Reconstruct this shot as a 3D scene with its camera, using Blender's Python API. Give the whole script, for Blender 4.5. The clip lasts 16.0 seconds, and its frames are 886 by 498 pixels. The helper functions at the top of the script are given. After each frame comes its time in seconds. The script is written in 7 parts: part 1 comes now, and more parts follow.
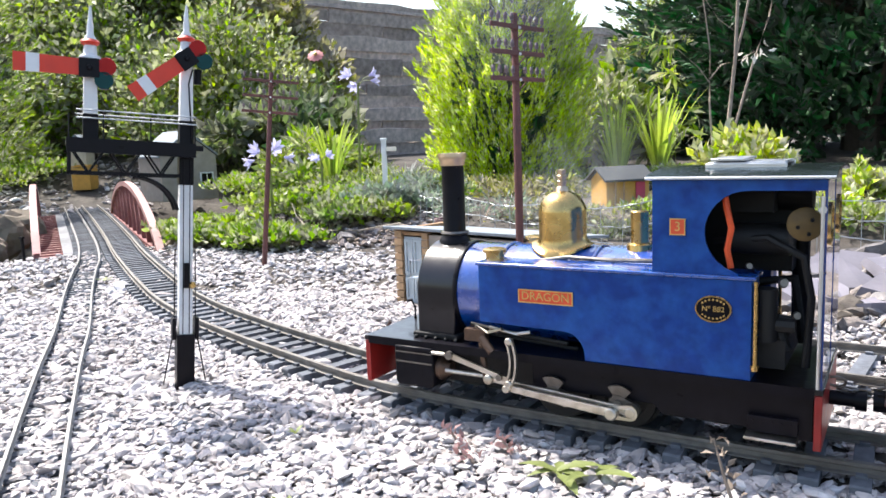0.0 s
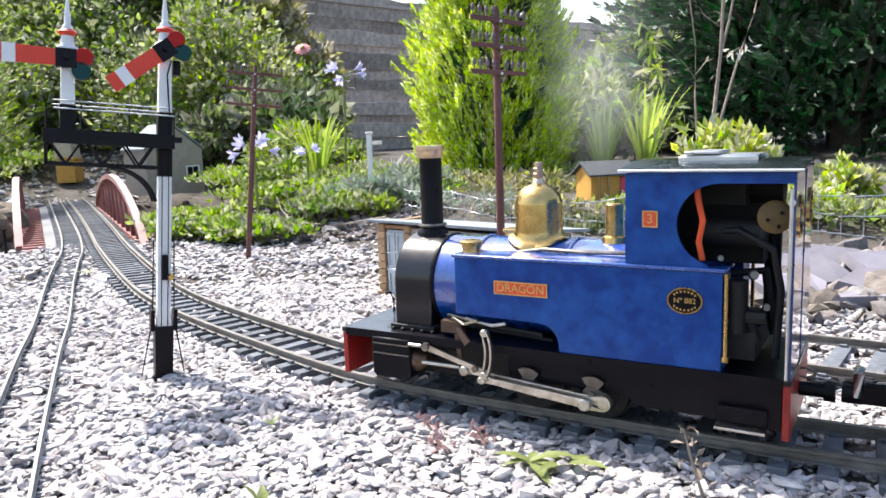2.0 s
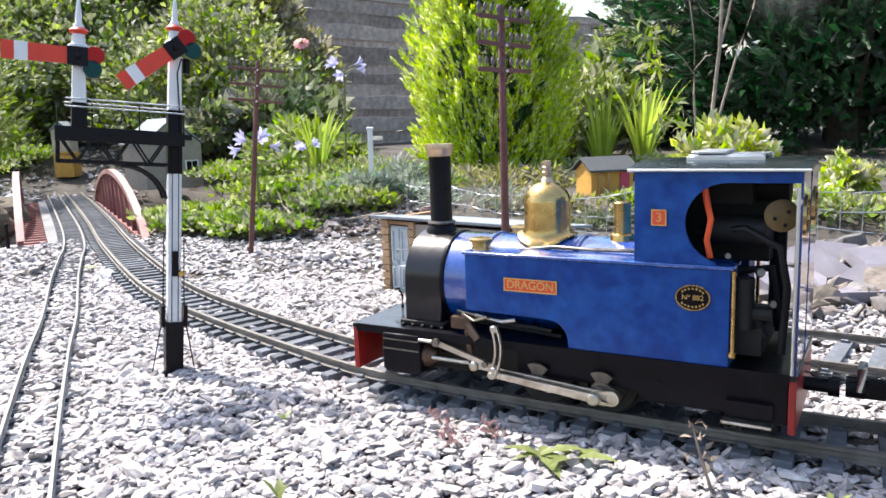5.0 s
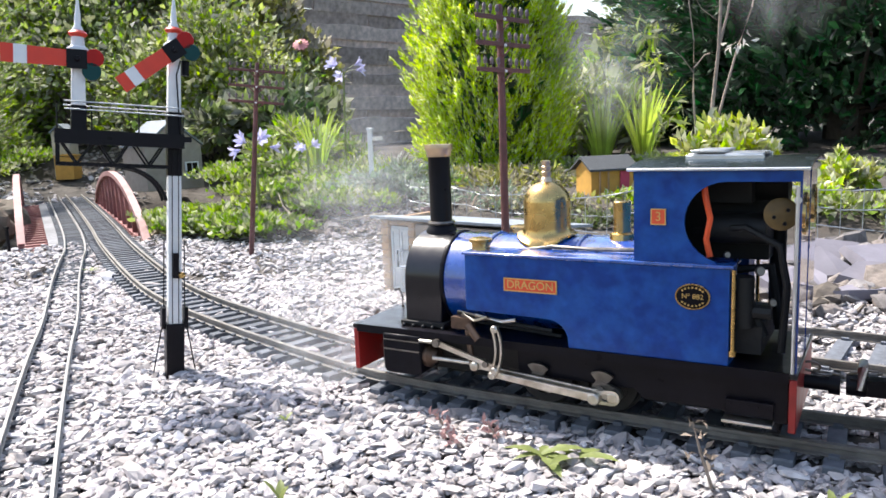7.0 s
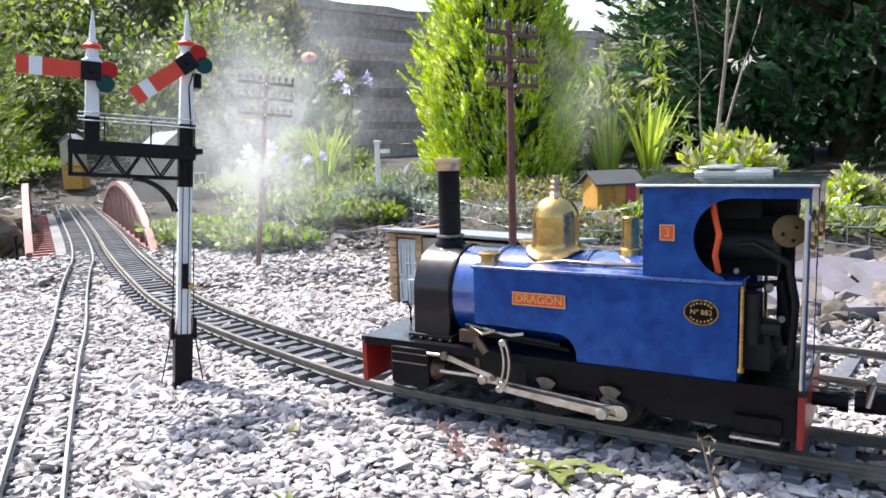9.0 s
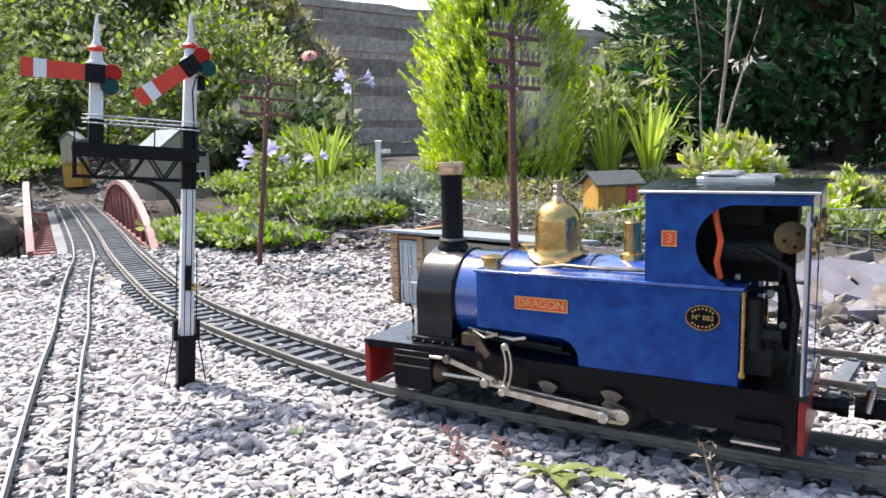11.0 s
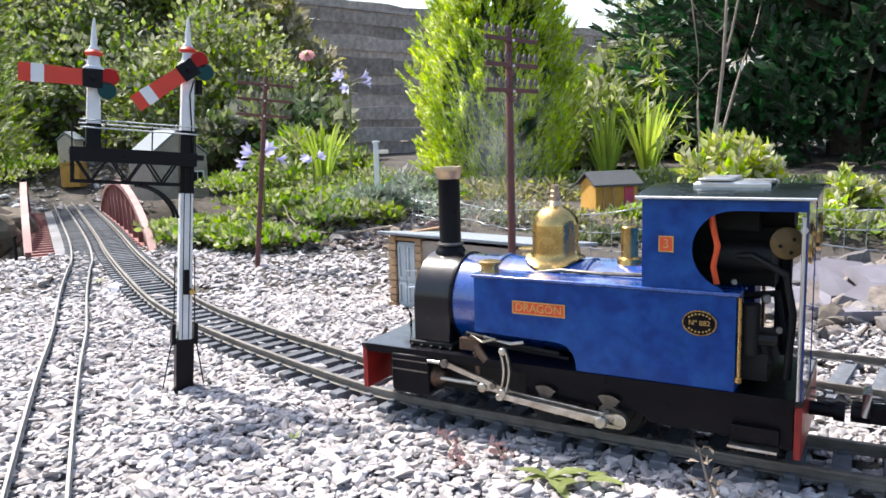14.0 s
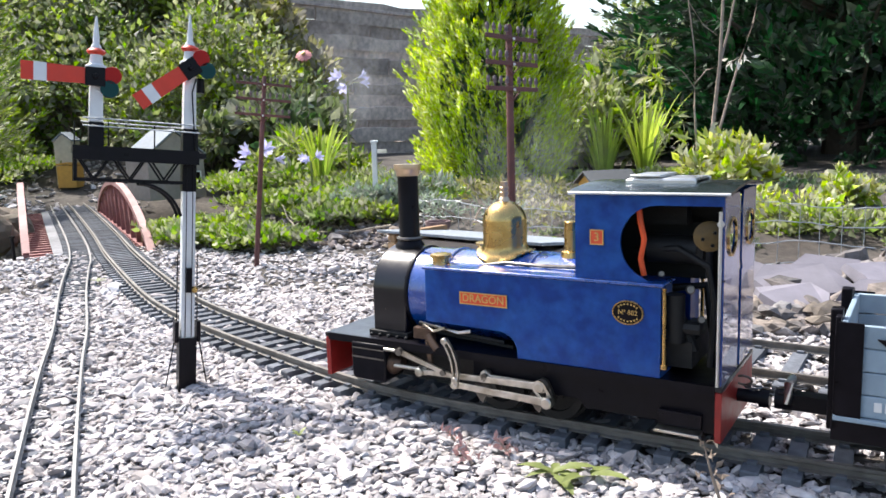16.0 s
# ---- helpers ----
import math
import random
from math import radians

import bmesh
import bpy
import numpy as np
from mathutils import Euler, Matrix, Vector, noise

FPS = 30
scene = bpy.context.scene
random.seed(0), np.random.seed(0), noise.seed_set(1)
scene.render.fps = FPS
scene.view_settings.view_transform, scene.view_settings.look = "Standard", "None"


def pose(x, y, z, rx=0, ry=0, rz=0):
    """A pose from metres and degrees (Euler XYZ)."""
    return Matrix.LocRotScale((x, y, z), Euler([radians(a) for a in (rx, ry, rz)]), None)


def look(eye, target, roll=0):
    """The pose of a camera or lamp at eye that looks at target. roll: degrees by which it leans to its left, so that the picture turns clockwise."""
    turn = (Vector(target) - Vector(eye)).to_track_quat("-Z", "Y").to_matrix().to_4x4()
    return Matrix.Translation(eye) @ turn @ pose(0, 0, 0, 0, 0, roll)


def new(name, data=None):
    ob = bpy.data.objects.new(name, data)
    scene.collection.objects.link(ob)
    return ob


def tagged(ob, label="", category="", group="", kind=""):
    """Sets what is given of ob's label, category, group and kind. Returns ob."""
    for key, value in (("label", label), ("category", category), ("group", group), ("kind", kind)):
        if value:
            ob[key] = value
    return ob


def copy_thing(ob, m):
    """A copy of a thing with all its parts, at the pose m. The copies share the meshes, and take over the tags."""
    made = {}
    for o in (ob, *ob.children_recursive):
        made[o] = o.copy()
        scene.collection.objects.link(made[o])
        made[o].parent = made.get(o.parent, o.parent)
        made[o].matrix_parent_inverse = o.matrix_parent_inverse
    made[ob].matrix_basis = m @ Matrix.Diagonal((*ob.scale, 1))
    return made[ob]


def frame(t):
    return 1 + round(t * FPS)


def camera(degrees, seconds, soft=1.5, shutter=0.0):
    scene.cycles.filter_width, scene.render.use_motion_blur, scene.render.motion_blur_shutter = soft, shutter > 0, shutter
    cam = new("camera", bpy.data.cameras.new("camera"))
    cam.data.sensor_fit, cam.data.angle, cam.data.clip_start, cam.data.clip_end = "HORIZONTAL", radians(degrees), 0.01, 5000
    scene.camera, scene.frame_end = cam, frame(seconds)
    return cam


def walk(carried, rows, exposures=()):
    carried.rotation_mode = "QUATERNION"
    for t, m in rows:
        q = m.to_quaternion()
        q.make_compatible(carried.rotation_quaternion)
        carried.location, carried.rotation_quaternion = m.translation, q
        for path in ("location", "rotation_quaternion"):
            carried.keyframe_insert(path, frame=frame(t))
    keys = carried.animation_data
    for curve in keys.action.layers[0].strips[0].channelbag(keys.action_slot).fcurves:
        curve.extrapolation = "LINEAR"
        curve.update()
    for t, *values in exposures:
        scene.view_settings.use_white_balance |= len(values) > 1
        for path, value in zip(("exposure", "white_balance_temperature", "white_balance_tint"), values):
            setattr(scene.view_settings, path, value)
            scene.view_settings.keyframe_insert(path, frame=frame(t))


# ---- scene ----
cam = camera(60.2, 16.0, soft=1.6)
PATH = [
    (0, (0.065, -0.459, 0.182), (-1.087, 1.151, -0.102), -2.3),
    (0.5, (0.064, -0.463, 0.181), (-1.085, 1.149, -0.104), -1.9),
    (1, (0.066, -0.462, 0.182), (-1.084, 1.148, -0.109), -1.8),
    (1.5, (0.071, -0.457, 0.182), (-1.069, 1.16, -0.112), -1.9),
    (2, (0.073, -0.456, 0.18), (-1.055, 1.168, -0.118), -2.0),
    (2.5, (0.07, -0.462, 0.18), (-1.053, 1.164, -0.127), -1.9),
    (3, (0.07, -0.464, 0.181), (-1.053, 1.162, -0.129), -2.0),
    (3.5, (0.07, -0.464, 0.184), (-1.052, 1.162, -0.129), -1.9),
    (4, (0.069, -0.465, 0.184), (-1.052, 1.161, -0.129), -1.8),
    (6.5, (0.07, -0.468, 0.183), (-1.048, 1.161, -0.132), -2.3),
    (7, (0.07, -0.467, 0.184), (-1.05, 1.159, -0.13), -2.3),
    (7.5, (0.069, -0.471, 0.186), (-1.058, 1.154, -0.111), -1.7),
    (8, (0.07, -0.471, 0.185), (-1.061, 1.154, -0.101), -1.7),
    (8.5, (0.07, -0.47, 0.186), (-1.061, 1.156, -0.097), -1.9),
    (9, (0.069, -0.471, 0.185), (-1.063, 1.154, -0.096), -1.8),
    (11.5, (0.068, -0.474, 0.19), (-1.062, 1.151, -0.097), -1.6),
    (12, (0.067, -0.474, 0.19), (-1.062, 1.151, -0.097), -1.6),
    (12.5, (0.066, -0.477, 0.19), (-1.062, 1.15, -0.096), -1.5),
    (13, (0.066, -0.476, 0.193), (-1.063, 1.15, -0.094), -1.6),
    (13.5, (0.067, -0.474, 0.192), (-1.06, 1.152, -0.095), -1.8),
    (14, (0.069, -0.474, 0.194), (-1.057, 1.153, -0.097), -1.7),
    (14.5, (0.067, -0.478, 0.192), (-1.055, 1.152, -0.098), -1.6),
    (15, (0.068, -0.476, 0.193), (-1.054, 1.153, -0.099), -1.7),
    (15.5, (0.069, -0.476, 0.192), (-1.052, 1.155, -0.098), -1.7),
    (16, (0.066, -0.479, 0.192), (-1.051, 1.154, -0.098), -1.8),
]
walk(cam, [(t, look(eye, target, roll)) for t, eye, target, roll in PATH],
     exposures=[(0, 1.27), (4.1, 1.27), (6.4, 1.16), (8.0, 1.11), (12.5, 1.05), (16, 1.05)])

# ---- light ----
SUN_FROM = Vector((-0.66, 0.11, 0.95)).normalized()
world = bpy.data.worlds.new("sky")
scene.world = world
world.use_nodes = True
wn = world.node_tree
sky = wn.nodes.new("ShaderNodeTexSky")
sky.sky_type = "NISHITA"
sky.sun_disc = False
sky.sun_elevation = math.asin(SUN_FROM.z)
sky.sun_rotation = math.atan2(SUN_FROM.x, SUN_FROM.y)
sky.dust_density = 3.0
sky.air_density = 1.2
wn.links.new(sky.outputs[0], wn.nodes["Background"].inputs[0])
wn.nodes["Background"].inputs[1].default_value = 0.15
sun_data = bpy.data.lights.new("sun", "SUN")
sun_data.energy, sun_data.angle, sun_data.color = 4.3, radians(0.6), (1.0, 0.955, 0.90)
sun = new("sun", sun_data)
sun.matrix_world = look(SUN_FROM * 20, (0, 0, 0))


# ---- materials ----
def material(name, color, rough=0.6, metal=0.0, vary=0.25, scale=40.0, bump=0.0, bump_scale=None,
             random_by="", spread=0.0, second=None, second_scale=6.0, coat=0.0, spec=0.5, through_light=0.0, hue=0.0, coat_rough=0.03, coat_ior=1.5):
    """A surface: two scales of noise on the colour, bump, and optional change from piece to piece."""
    m = bpy.data.materials.new(name)
    m.use_nodes = True
    nt = m.node_tree
    N, L = nt.nodes, nt.links
    b = N["Principled BSDF"]
    b.inputs["Roughness"].default_value = rough
    b.inputs["Metallic"].default_value = metal
    b.inputs["Coat Weight"].default_value = coat
    b.inputs["Coat Roughness"].default_value = coat_rough
    b.inputs["Coat IOR"].default_value = coat_ior
    b.inputs["Specular IOR Level"].default_value = spec
    tc = N.new("ShaderNodeTexCoord")
    fine = N.new("ShaderNodeTexNoise")
    fine.inputs["Scale"].default_value = scale
    fine.inputs["Detail"].default_value = 6
    L.new(tc.outputs["Object"], fine.inputs["Vector"])
    big = N.new("ShaderNodeTexNoise")
    big.inputs["Scale"].default_value = second_scale
    big.inputs["Detail"].default_value = 3
    L.new(tc.outputs["Object"], big.inputs["Vector"])
    mixa = N.new("ShaderNodeMix")
    mixa.data_type = "RGBA"
    c = Vector(color)
    two = Vector(second) if second else c * (1 - vary)
    mixa.inputs["A"].default_value = (*c, 1)
    mixa.inputs["B"].default_value = (*two, 1)
    ramp = N.new("ShaderNodeValToRGB")
    ramp.color_ramp.elements[0].position, ramp.color_ramp.elements[1].position = 0.38, 0.66
    L.new(big.outputs["Fac"], ramp.inputs[0])
    L.new(ramp.outputs[0], mixa.inputs["Factor"])
    hsv = N.new("ShaderNodeHueSaturation")
    L.new(mixa.outputs["Result"], hsv.inputs["Color"])
    rng = N.new("ShaderNodeMapRange")
    rng.inputs["From Min"].default_value, rng.inputs["From Max"].default_value = 0.25, 0.75
    rng.inputs["To Min"].default_value, rng.inputs["To Max"].default_value = 1 - vary, 1 + vary
    L.new(fine.outputs["Fac"], rng.inputs["Value"])
    value = rng.outputs["Result"]
    if random_by:
        if random_by == "island":
            geo = N.new("ShaderNodeNewGeometry")
            rnd = geo.outputs["Random Per Island"]
        else:
            info = N.new("ShaderNodeObjectInfo")
            rnd = info.outputs["Random"]
        r2 = N.new("ShaderNodeMapRange")
        r2.inputs["To Min"].default_value, r2.inputs["To Max"].default_value = 1 - spread, 1 + spread
        L.new(rnd, r2.inputs["Value"])
        mul = N.new("ShaderNodeMath")
        mul.operation = "MULTIPLY"
        L.new(value, mul.inputs[0])
        L.new(r2.outputs["Result"], mul.inputs[1])
        value = mul.outputs[0]
        if hue:
            wh = N.new("ShaderNodeTexWhiteNoise")
            wh.noise_dimensions = "1D"
            L.new(rnd, wh.inputs["W"])
            r3 = N.new("ShaderNodeMapRange")
            r3.inputs["To Min"].default_value, r3.inputs["To Max"].default_value = 0.5 - hue, 0.5 + hue
            L.new(wh.outputs["Value"], r3.inputs["Value"])
            L.new(r3.outputs["Result"], hsv.inputs["Hue"])
            r4 = N.new("ShaderNodeMapRange")
            r4.inputs["To Min"].default_value, r4.inputs["To Max"].default_value = 0.3, 1.9
            L.new(wh.outputs["Value"], r4.inputs["Value"])
            L.new(r4.outputs["Result"], hsv.inputs["Saturation"])
    L.new(value, hsv.inputs["Value"])
    L.new(hsv.outputs["Color"], b.inputs["Base Color"])
    if rough < 0.9:
        rr = N.new("ShaderNodeMapRange")
        rr.inputs["To Min"].default_value, rr.inputs["To Max"].default_value = max(rough - 0.12, 0.03), min(rough + 0.18, 1)
        L.new(fine.outputs["Fac"], rr.inputs["Value"])
        L.new(rr.outputs["Result"], b.inputs["Roughness"])
    if bump:
        bn = N.new("ShaderNodeBump")
        bn.inputs["Strength"].default_value = bump
        bn.inputs["Distance"].default_value = 0.002
        bt = N.new("ShaderNodeTexNoise")
        bt.inputs["Scale"].default_value = bump_scale or scale * 2
        bt.inputs["Detail"].default_value = 8
        L.new(tc.outputs["Object"], bt.inputs["Vector"])
        L.new(bt.outputs["Fac"], bn.inputs["Height"])
        L.new(bn.outputs["Normal"], b.inputs["Normal"])
    if through_light:
        tr = N.new("ShaderNodeBsdfTranslucent")
        L.new(hsv.outputs["Color"], tr.inputs["Color"])
        add = N.new("ShaderNodeMixShader")
        add.inputs[0].default_value = through_light
        L.new(b.outputs[0], add.inputs[1])
        L.new(tr.outputs[0], add.inputs[2])
        L.new(add.outputs[0], N["Material Output"].inputs["Surface"])
    return m


def steam_material(strength):
    m = bpy.data.materials.new("steam")
    m.use_nodes = True
    N, L = m.node_tree.nodes, m.node_tree.links
    N.remove(N["Principled BSDF"])
    tc = N.new("ShaderNodeTexCoord")
    ln = N.new("ShaderNodeVectorMath")
    ln.operation = "LENGTH"
    L.new(tc.outputs["Object"], ln.inputs[0])
    fall = N.new("ShaderNodeMapRange")
    fall.interpolation_type = "SMOOTHSTEP"
    fall.inputs["From Min"].default_value, fall.inputs["From Max"].default_value = 1.0, 0.1
    L.new(ln.outputs["Value"], fall.inputs["Value"])
    nz = N.new("ShaderNodeTexNoise")
    nz.inputs["Scale"].default_value, nz.inputs["Detail"].default_value, nz.inputs["Distortion"].default_value = 1.3, 7, 0.8
    L.new(tc.outputs["Object"], nz.inputs["Vector"])
    nr = N.new("ShaderNodeMapRange")
    nr.inputs["From Min"].default_value, nr.inputs["From Max"].default_value = 0.38, 0.72
    nr.inputs["To Max"].default_value = strength
    L.new(nz.outputs["Fac"], nr.inputs["Value"])
    mul = N.new("ShaderNodeMath")
    mul.operation = "MULTIPLY"
    L.new(fall.outputs["Result"], mul.inputs[0])
    L.new(nr.outputs["Result"], mul.inputs[1])
    tr, df = N.new("ShaderNodeBsdfTransparent"), N.new("ShaderNodeBsdfTranslucent")
    df.inputs["Color"].default_value = (0.95, 0.96, 0.98, 1)
    near = N.new("ShaderNodeBsdfDiffuse")
    near.inputs["Color"].default_value = (0.95, 0.96, 0.98, 1)
    both = N.new("ShaderNodeMixShader")
    L.new(df.outputs[0], both.inputs[1])
    L.new(near.outputs[0], both.inputs[2])
    mx = N.new("ShaderNodeMixShader")
    L.new(mul.outputs[0], mx.inputs[0])
    L.new(tr.outputs[0], mx.inputs[1])
    L.new(both.outputs[0], mx.inputs[2])
    L.new(mx.outputs[0], N["Material Output"].inputs["Surface"])
    return m


def glass_material():
    m = bpy.data.materials.new("glass")
    m.use_nodes = True
    b = m.node_tree.nodes["Principled BSDF"]
    b.inputs["Transmission Weight"].default_value = 1.0
    b.inputs["Roughness"].default_value = 0.03
    b.inputs["Base Color"].default_value = (0.85, 0.9, 0.92, 1)
    return m


M = {
    "blue": material("blue_paint", (0.001, 0.034, 0.20), 0.34, 0, 0.2, 130, 0.03, 300, second=(0.007, 0.068, 0.28), second_scale=75, coat=0.08, spec=0.3),
    "black": material("black_paint", (0.005, 0.0045, 0.007), 0.3, 0, 0.3, 120, 0.05, second=(0.008, 0.006, 0.008), spec=0.13),
    "blue_gloss": material("polished_blue", (0.002, 0.050, 0.29), 0.25, 0, 0.2, 120, 0.02, 300, second=(0.004, 0.07, 0.33), second_scale=50, spec=0.7, coat=1.0, coat_rough=0.1, coat_ior=1.65),
    "footplate": material("footplate_black", (0.006, 0.005, 0.008), 0.3, 0, 0.3, 120, 0.04, spec=0.25, coat=0.7, coat_rough=0.12, coat_ior=1.45),
    "blue_mirror": material("mirror_blue", (0.002, 0.035, 0.2), 0.08, 0, 0.2, 120, 0.01, 60, spec=1.0, coat=1.0),
    "soot": material("sooty_iron", (0.007, 0.0065, 0.0065), 0.6, 0.2, 0.4, 150, 0.2),
    "roof": material("roof_paint", (0.006, 0.010, 0.009), 0.2, 0, 0.3, 80, 0.03, spec=0.35),
    "red": material("red_paint", (0.28, 0.012, 0.010), 0.4, 0, 0.2, 100, 0.05),
    "signal_red": material("signal_red", (0.64, 0.04, 0.015), 0.45, 0, 0.12, 60),
    "brass": material("brass", (0.62, 0.42, 0.16), 0.24, 1, 0.15, 120, 0.03, second=(0.5, 0.32, 0.12)),
    "copper": material("copper_cap", (0.66, 0.5, 0.34), 0.32, 1, 0.15, 120),
    "steel": material("bright_steel", (0.6, 0.57, 0.52), 0.32, 1, 0.2, 200, 0.05, second=(0.4, 0.36, 0.3), second_scale=60),
    "dull_steel": material("oily_steel", (0.2, 0.18, 0.16), 0.4, 0.9, 0.3, 200, 0.1),
    "silver": material("aluminium", (0.75, 0.76, 0.78), 0.3, 1, 0.1, 100),
    "gold_letter": material("gilt_lettering", (0.75, 0.5, 0.18), 0.35, 0.8, 0.1, 200),
    "plate_red": material("plate_red", (0.72, 0.09, 0.03), 0.45, 0, 0.1, 200),
    "orange": material("orange_strap", (0.75, 0.09, 0.02), 0.55, 0, 0.2, 80),
    "rail": material("weathered_rail", (0.165, 0.155, 0.14), 0.6, 0.2, 0.3, 120, 0.1, second=(0.12, 0.105, 0.09), second_scale=25),
    "rail_small": material("nickel_rail", (0.23, 0.228, 0.225), 0.55, 0.3, 0.2, 150, 0.1, second=(0.19, 0.18, 0.175)),
    "deck": material("grey_deck", (0.2, 0.2, 0.21), 0.8, 0, 0.3, 120, 0.2, second=(0.14, 0.14, 0.15), second_scale=12),
    "sleeper": material("grey_sleeper", (0.105, 0.115, 0.135), 0.8, 0, 0.35, 150, 0.3, random_by="object", spread=0.3),
    "white": material("white_paint", (0.66, 0.67, 0.69), 0.5, 0, 0.08, 60, 0.05, second=(0.68, 0.68, 0.66), second_scale=20),
    "pole": material("brown_pole", (0.12, 0.04, 0.035), 0.55, 0, 0.3, 100, 0.1),
    "insulator": material("insulator", (0.14, 0.1, 0.11), 0.35, 0, 0.3, 100),
    "bridge": material("oxide_red", (0.2, 0.055, 0.05), 0.55, 0, 0.25, 60, 0.1, second=(0.28, 0.1, 0.09)),
    "bridge_pale": material("weathered_pink_paint", (0.30, 0.145, 0.135), 0.65, 0, 0.25, 60, 0.1, second=(0.4, 0.23, 0.21), second_scale=9),
    "stone": material("gravel", (0.42, 0.39, 0.39), 0.85, 0, 0.2, 160, 0.4, 400, random_by="island", spread=0.42, second=(0.34, 0.312, 0.312), second_scale=70, hue=0.06),
    "stone_one": material("gravel_stone", (0.42, 0.39, 0.39), 0.85, 0, 0.2, 1.2, 0.3, 3, random_by="object", spread=0.42, second=(0.34, 0.312, 0.312), second_scale=0.6, hue=0.06),
    "stone_dark": material("weathered_bank_stone", (0.24, 0.2, 0.185), 0.9, 0, 0.3, 160, 0.5, 400, random_by="island", spread=0.6, second=(0.1, 0.08, 0.075), second_scale=50, hue=0.05),
    "stone_brown": material("brown_bank_stone", (0.19, 0.165, 0.152), 0.9, 0, 0.3, 120, 0.5, 300, random_by="island", spread=0.5, second=(0.12, 0.105, 0.098), second_scale=50, hue=0.03),
    "soil": material("soil", (0.04, 0.032, 0.026), 0.95, 0, 0.5, 60, 0.8, 120, second=(0.075, 0.065, 0.055), second_scale=9),
    "slate": material("purple_slate", (0.175, 0.163, 0.19), 0.75, 0, 0.15, 60, 0.3, 80, random_by="object", spread=0.2, second=(0.13, 0.122, 0.142), second_scale=14),
    "fence": material("weathered_board", (0.46, 0.38, 0.345), 0.85, 0, 0.4, 30, 0.5, 60, random_by="object", spread=0.4, second=(0.56, 0.47, 0.425), second_scale=2),
    "wood": material("warm_timber", (0.34, 0.2, 0.1), 0.75, 0, 0.3, 80, 0.2, random_by="object", spread=0.2),
    "door_blue": material("pale_blue_paint", (0.42, 0.47, 0.5), 0.6, 0, 0.15, 80, 0.1),
    "felt": material("grey_felt", (0.22, 0.25, 0.28), 0.8, 0, 0.2, 120, 0.3),
    "brick_buff": material("buff_brick", (0.42, 0.27, 0.15), 0.85, 0, 0.2, 150, 0.2, random_by="object", spread=0.2),
    "taupe": material("taupe_render", (0.33, 0.285, 0.25), 0.8, 0, 0.15, 60, 0.1),
    "cream": material("cream_render", (0.52, 0.47, 0.38), 0.8, 0, 0.15, 60, 0.1),
    "ochre": material("ochre_paint", (0.55, 0.3, 0.06), 0.7, 0, 0.15, 60, 0.1),
    "wire": material("galvanised_wire", (0.4, 0.42, 0.44), 0.45, 0.6, 0.1, 100),
    "bark": material("pale_bark", (0.34, 0.27, 0.22), 0.8, 0, 0.3, 60, 0.3),
    "bark_dark": material("dark_bark", (0.1, 0.075, 0.055), 0.9, 0, 0.3, 60, 0.4),
    "leaf_mid": material("mid_leaf", (0.36, 0.39, 0.16), 0.5, 0, 0.2, 30, random_by="island", spread=0.5, through_light=0.45, hue=0.03, second=(0.19, 0.24, 0.11), second_scale=3),
    "leaf_dark": material("dark_leaf", (0.21, 0.235, 0.125), 0.5, 0, 0.2, 30, random_by="island", spread=0.5, through_light=0.45, hue=0.02, second=(0.05, 0.08, 0.05), second_scale=3),
    "leaf_bright": material("bright_leaf", (0.32, 0.37, 0.12), 0.5, 0, 0.2, 30, random_by="island", spread=0.5, through_light=0.45, hue=0.035, second=(0.2, 0.27, 0.08), second_scale=9),
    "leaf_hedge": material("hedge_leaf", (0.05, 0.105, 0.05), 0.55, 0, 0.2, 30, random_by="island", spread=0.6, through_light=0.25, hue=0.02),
    "leaf_lime": material("lime_conifer", (0.68, 0.77, 0.05), 0.5, 0, 0.2, 20, random_by="island", spread=0.45, through_light=0.45, hue=0.018, second=(0.44, 0.58, 0.035), second_scale=7),
    "leaf_cream": material("variegated_leaf", (0.62, 0.6, 0.26), 0.45, 0, 0.2, 60, random_by="island", spread=0.45, through_light=0.35, hue=0.03, second=(0.3, 0.4, 0.09), second_scale=30),
    "leaf_brown": material("brown_leaf", (0.34, 0.32, 0.17), 0.6, 0, 0.2, 30, random_by="island", spread=0.5, through_light=0.45, hue=0.04),
    "leaf_grey": material("grey_leaf", (0.3, 0.34, 0.27), 0.6, 0, 0.2, 30, random_by="island", spread=0.4, through_light=0.25, hue=0.03),
    "leaf_sword": material("sword_leaf", (0.4, 0.5, 0.06), 0.75, 0, 0.25, 30, random_by="object", spread=0.4, through_light=0.5, second=(0.25, 0.4, 0.05), second_scale=8),
    "weed": material("weed_leaf", (0.22, 0.26, 0.08), 0.5, 0, 0.25, 60, through_light=0.3),
    "petal": material("lilac_petal", (0.6, 0.57, 0.82), 0.5, 0, 0.15, 60, random_by="island", spread=0.25, through_light=0.35),
    "pink": material("pink_flower", (0.7, 0.3, 0.3), 0.6, 0, 0.2, 60, through_light=0.3),
    "raspberry": material("raspberry_paint", (0.5, 0.05, 0.11), 0.6, 0, 0.2, 60),
    "seedling": material("reddish_seedling", (0.34, 0.2, 0.19), 0.7, 0, 0.2, 60, random_by="island", spread=0.3, through_light=0.2),
    "felt_dark": material("dark_felt", (0.06, 0.065, 0.07), 0.85, 0, 0.2, 120, 0.3),
    "bronze": material("oily_bronze", (0.11, 0.07, 0.05), 0.45, 0.7, 0.3, 200, 0.1),
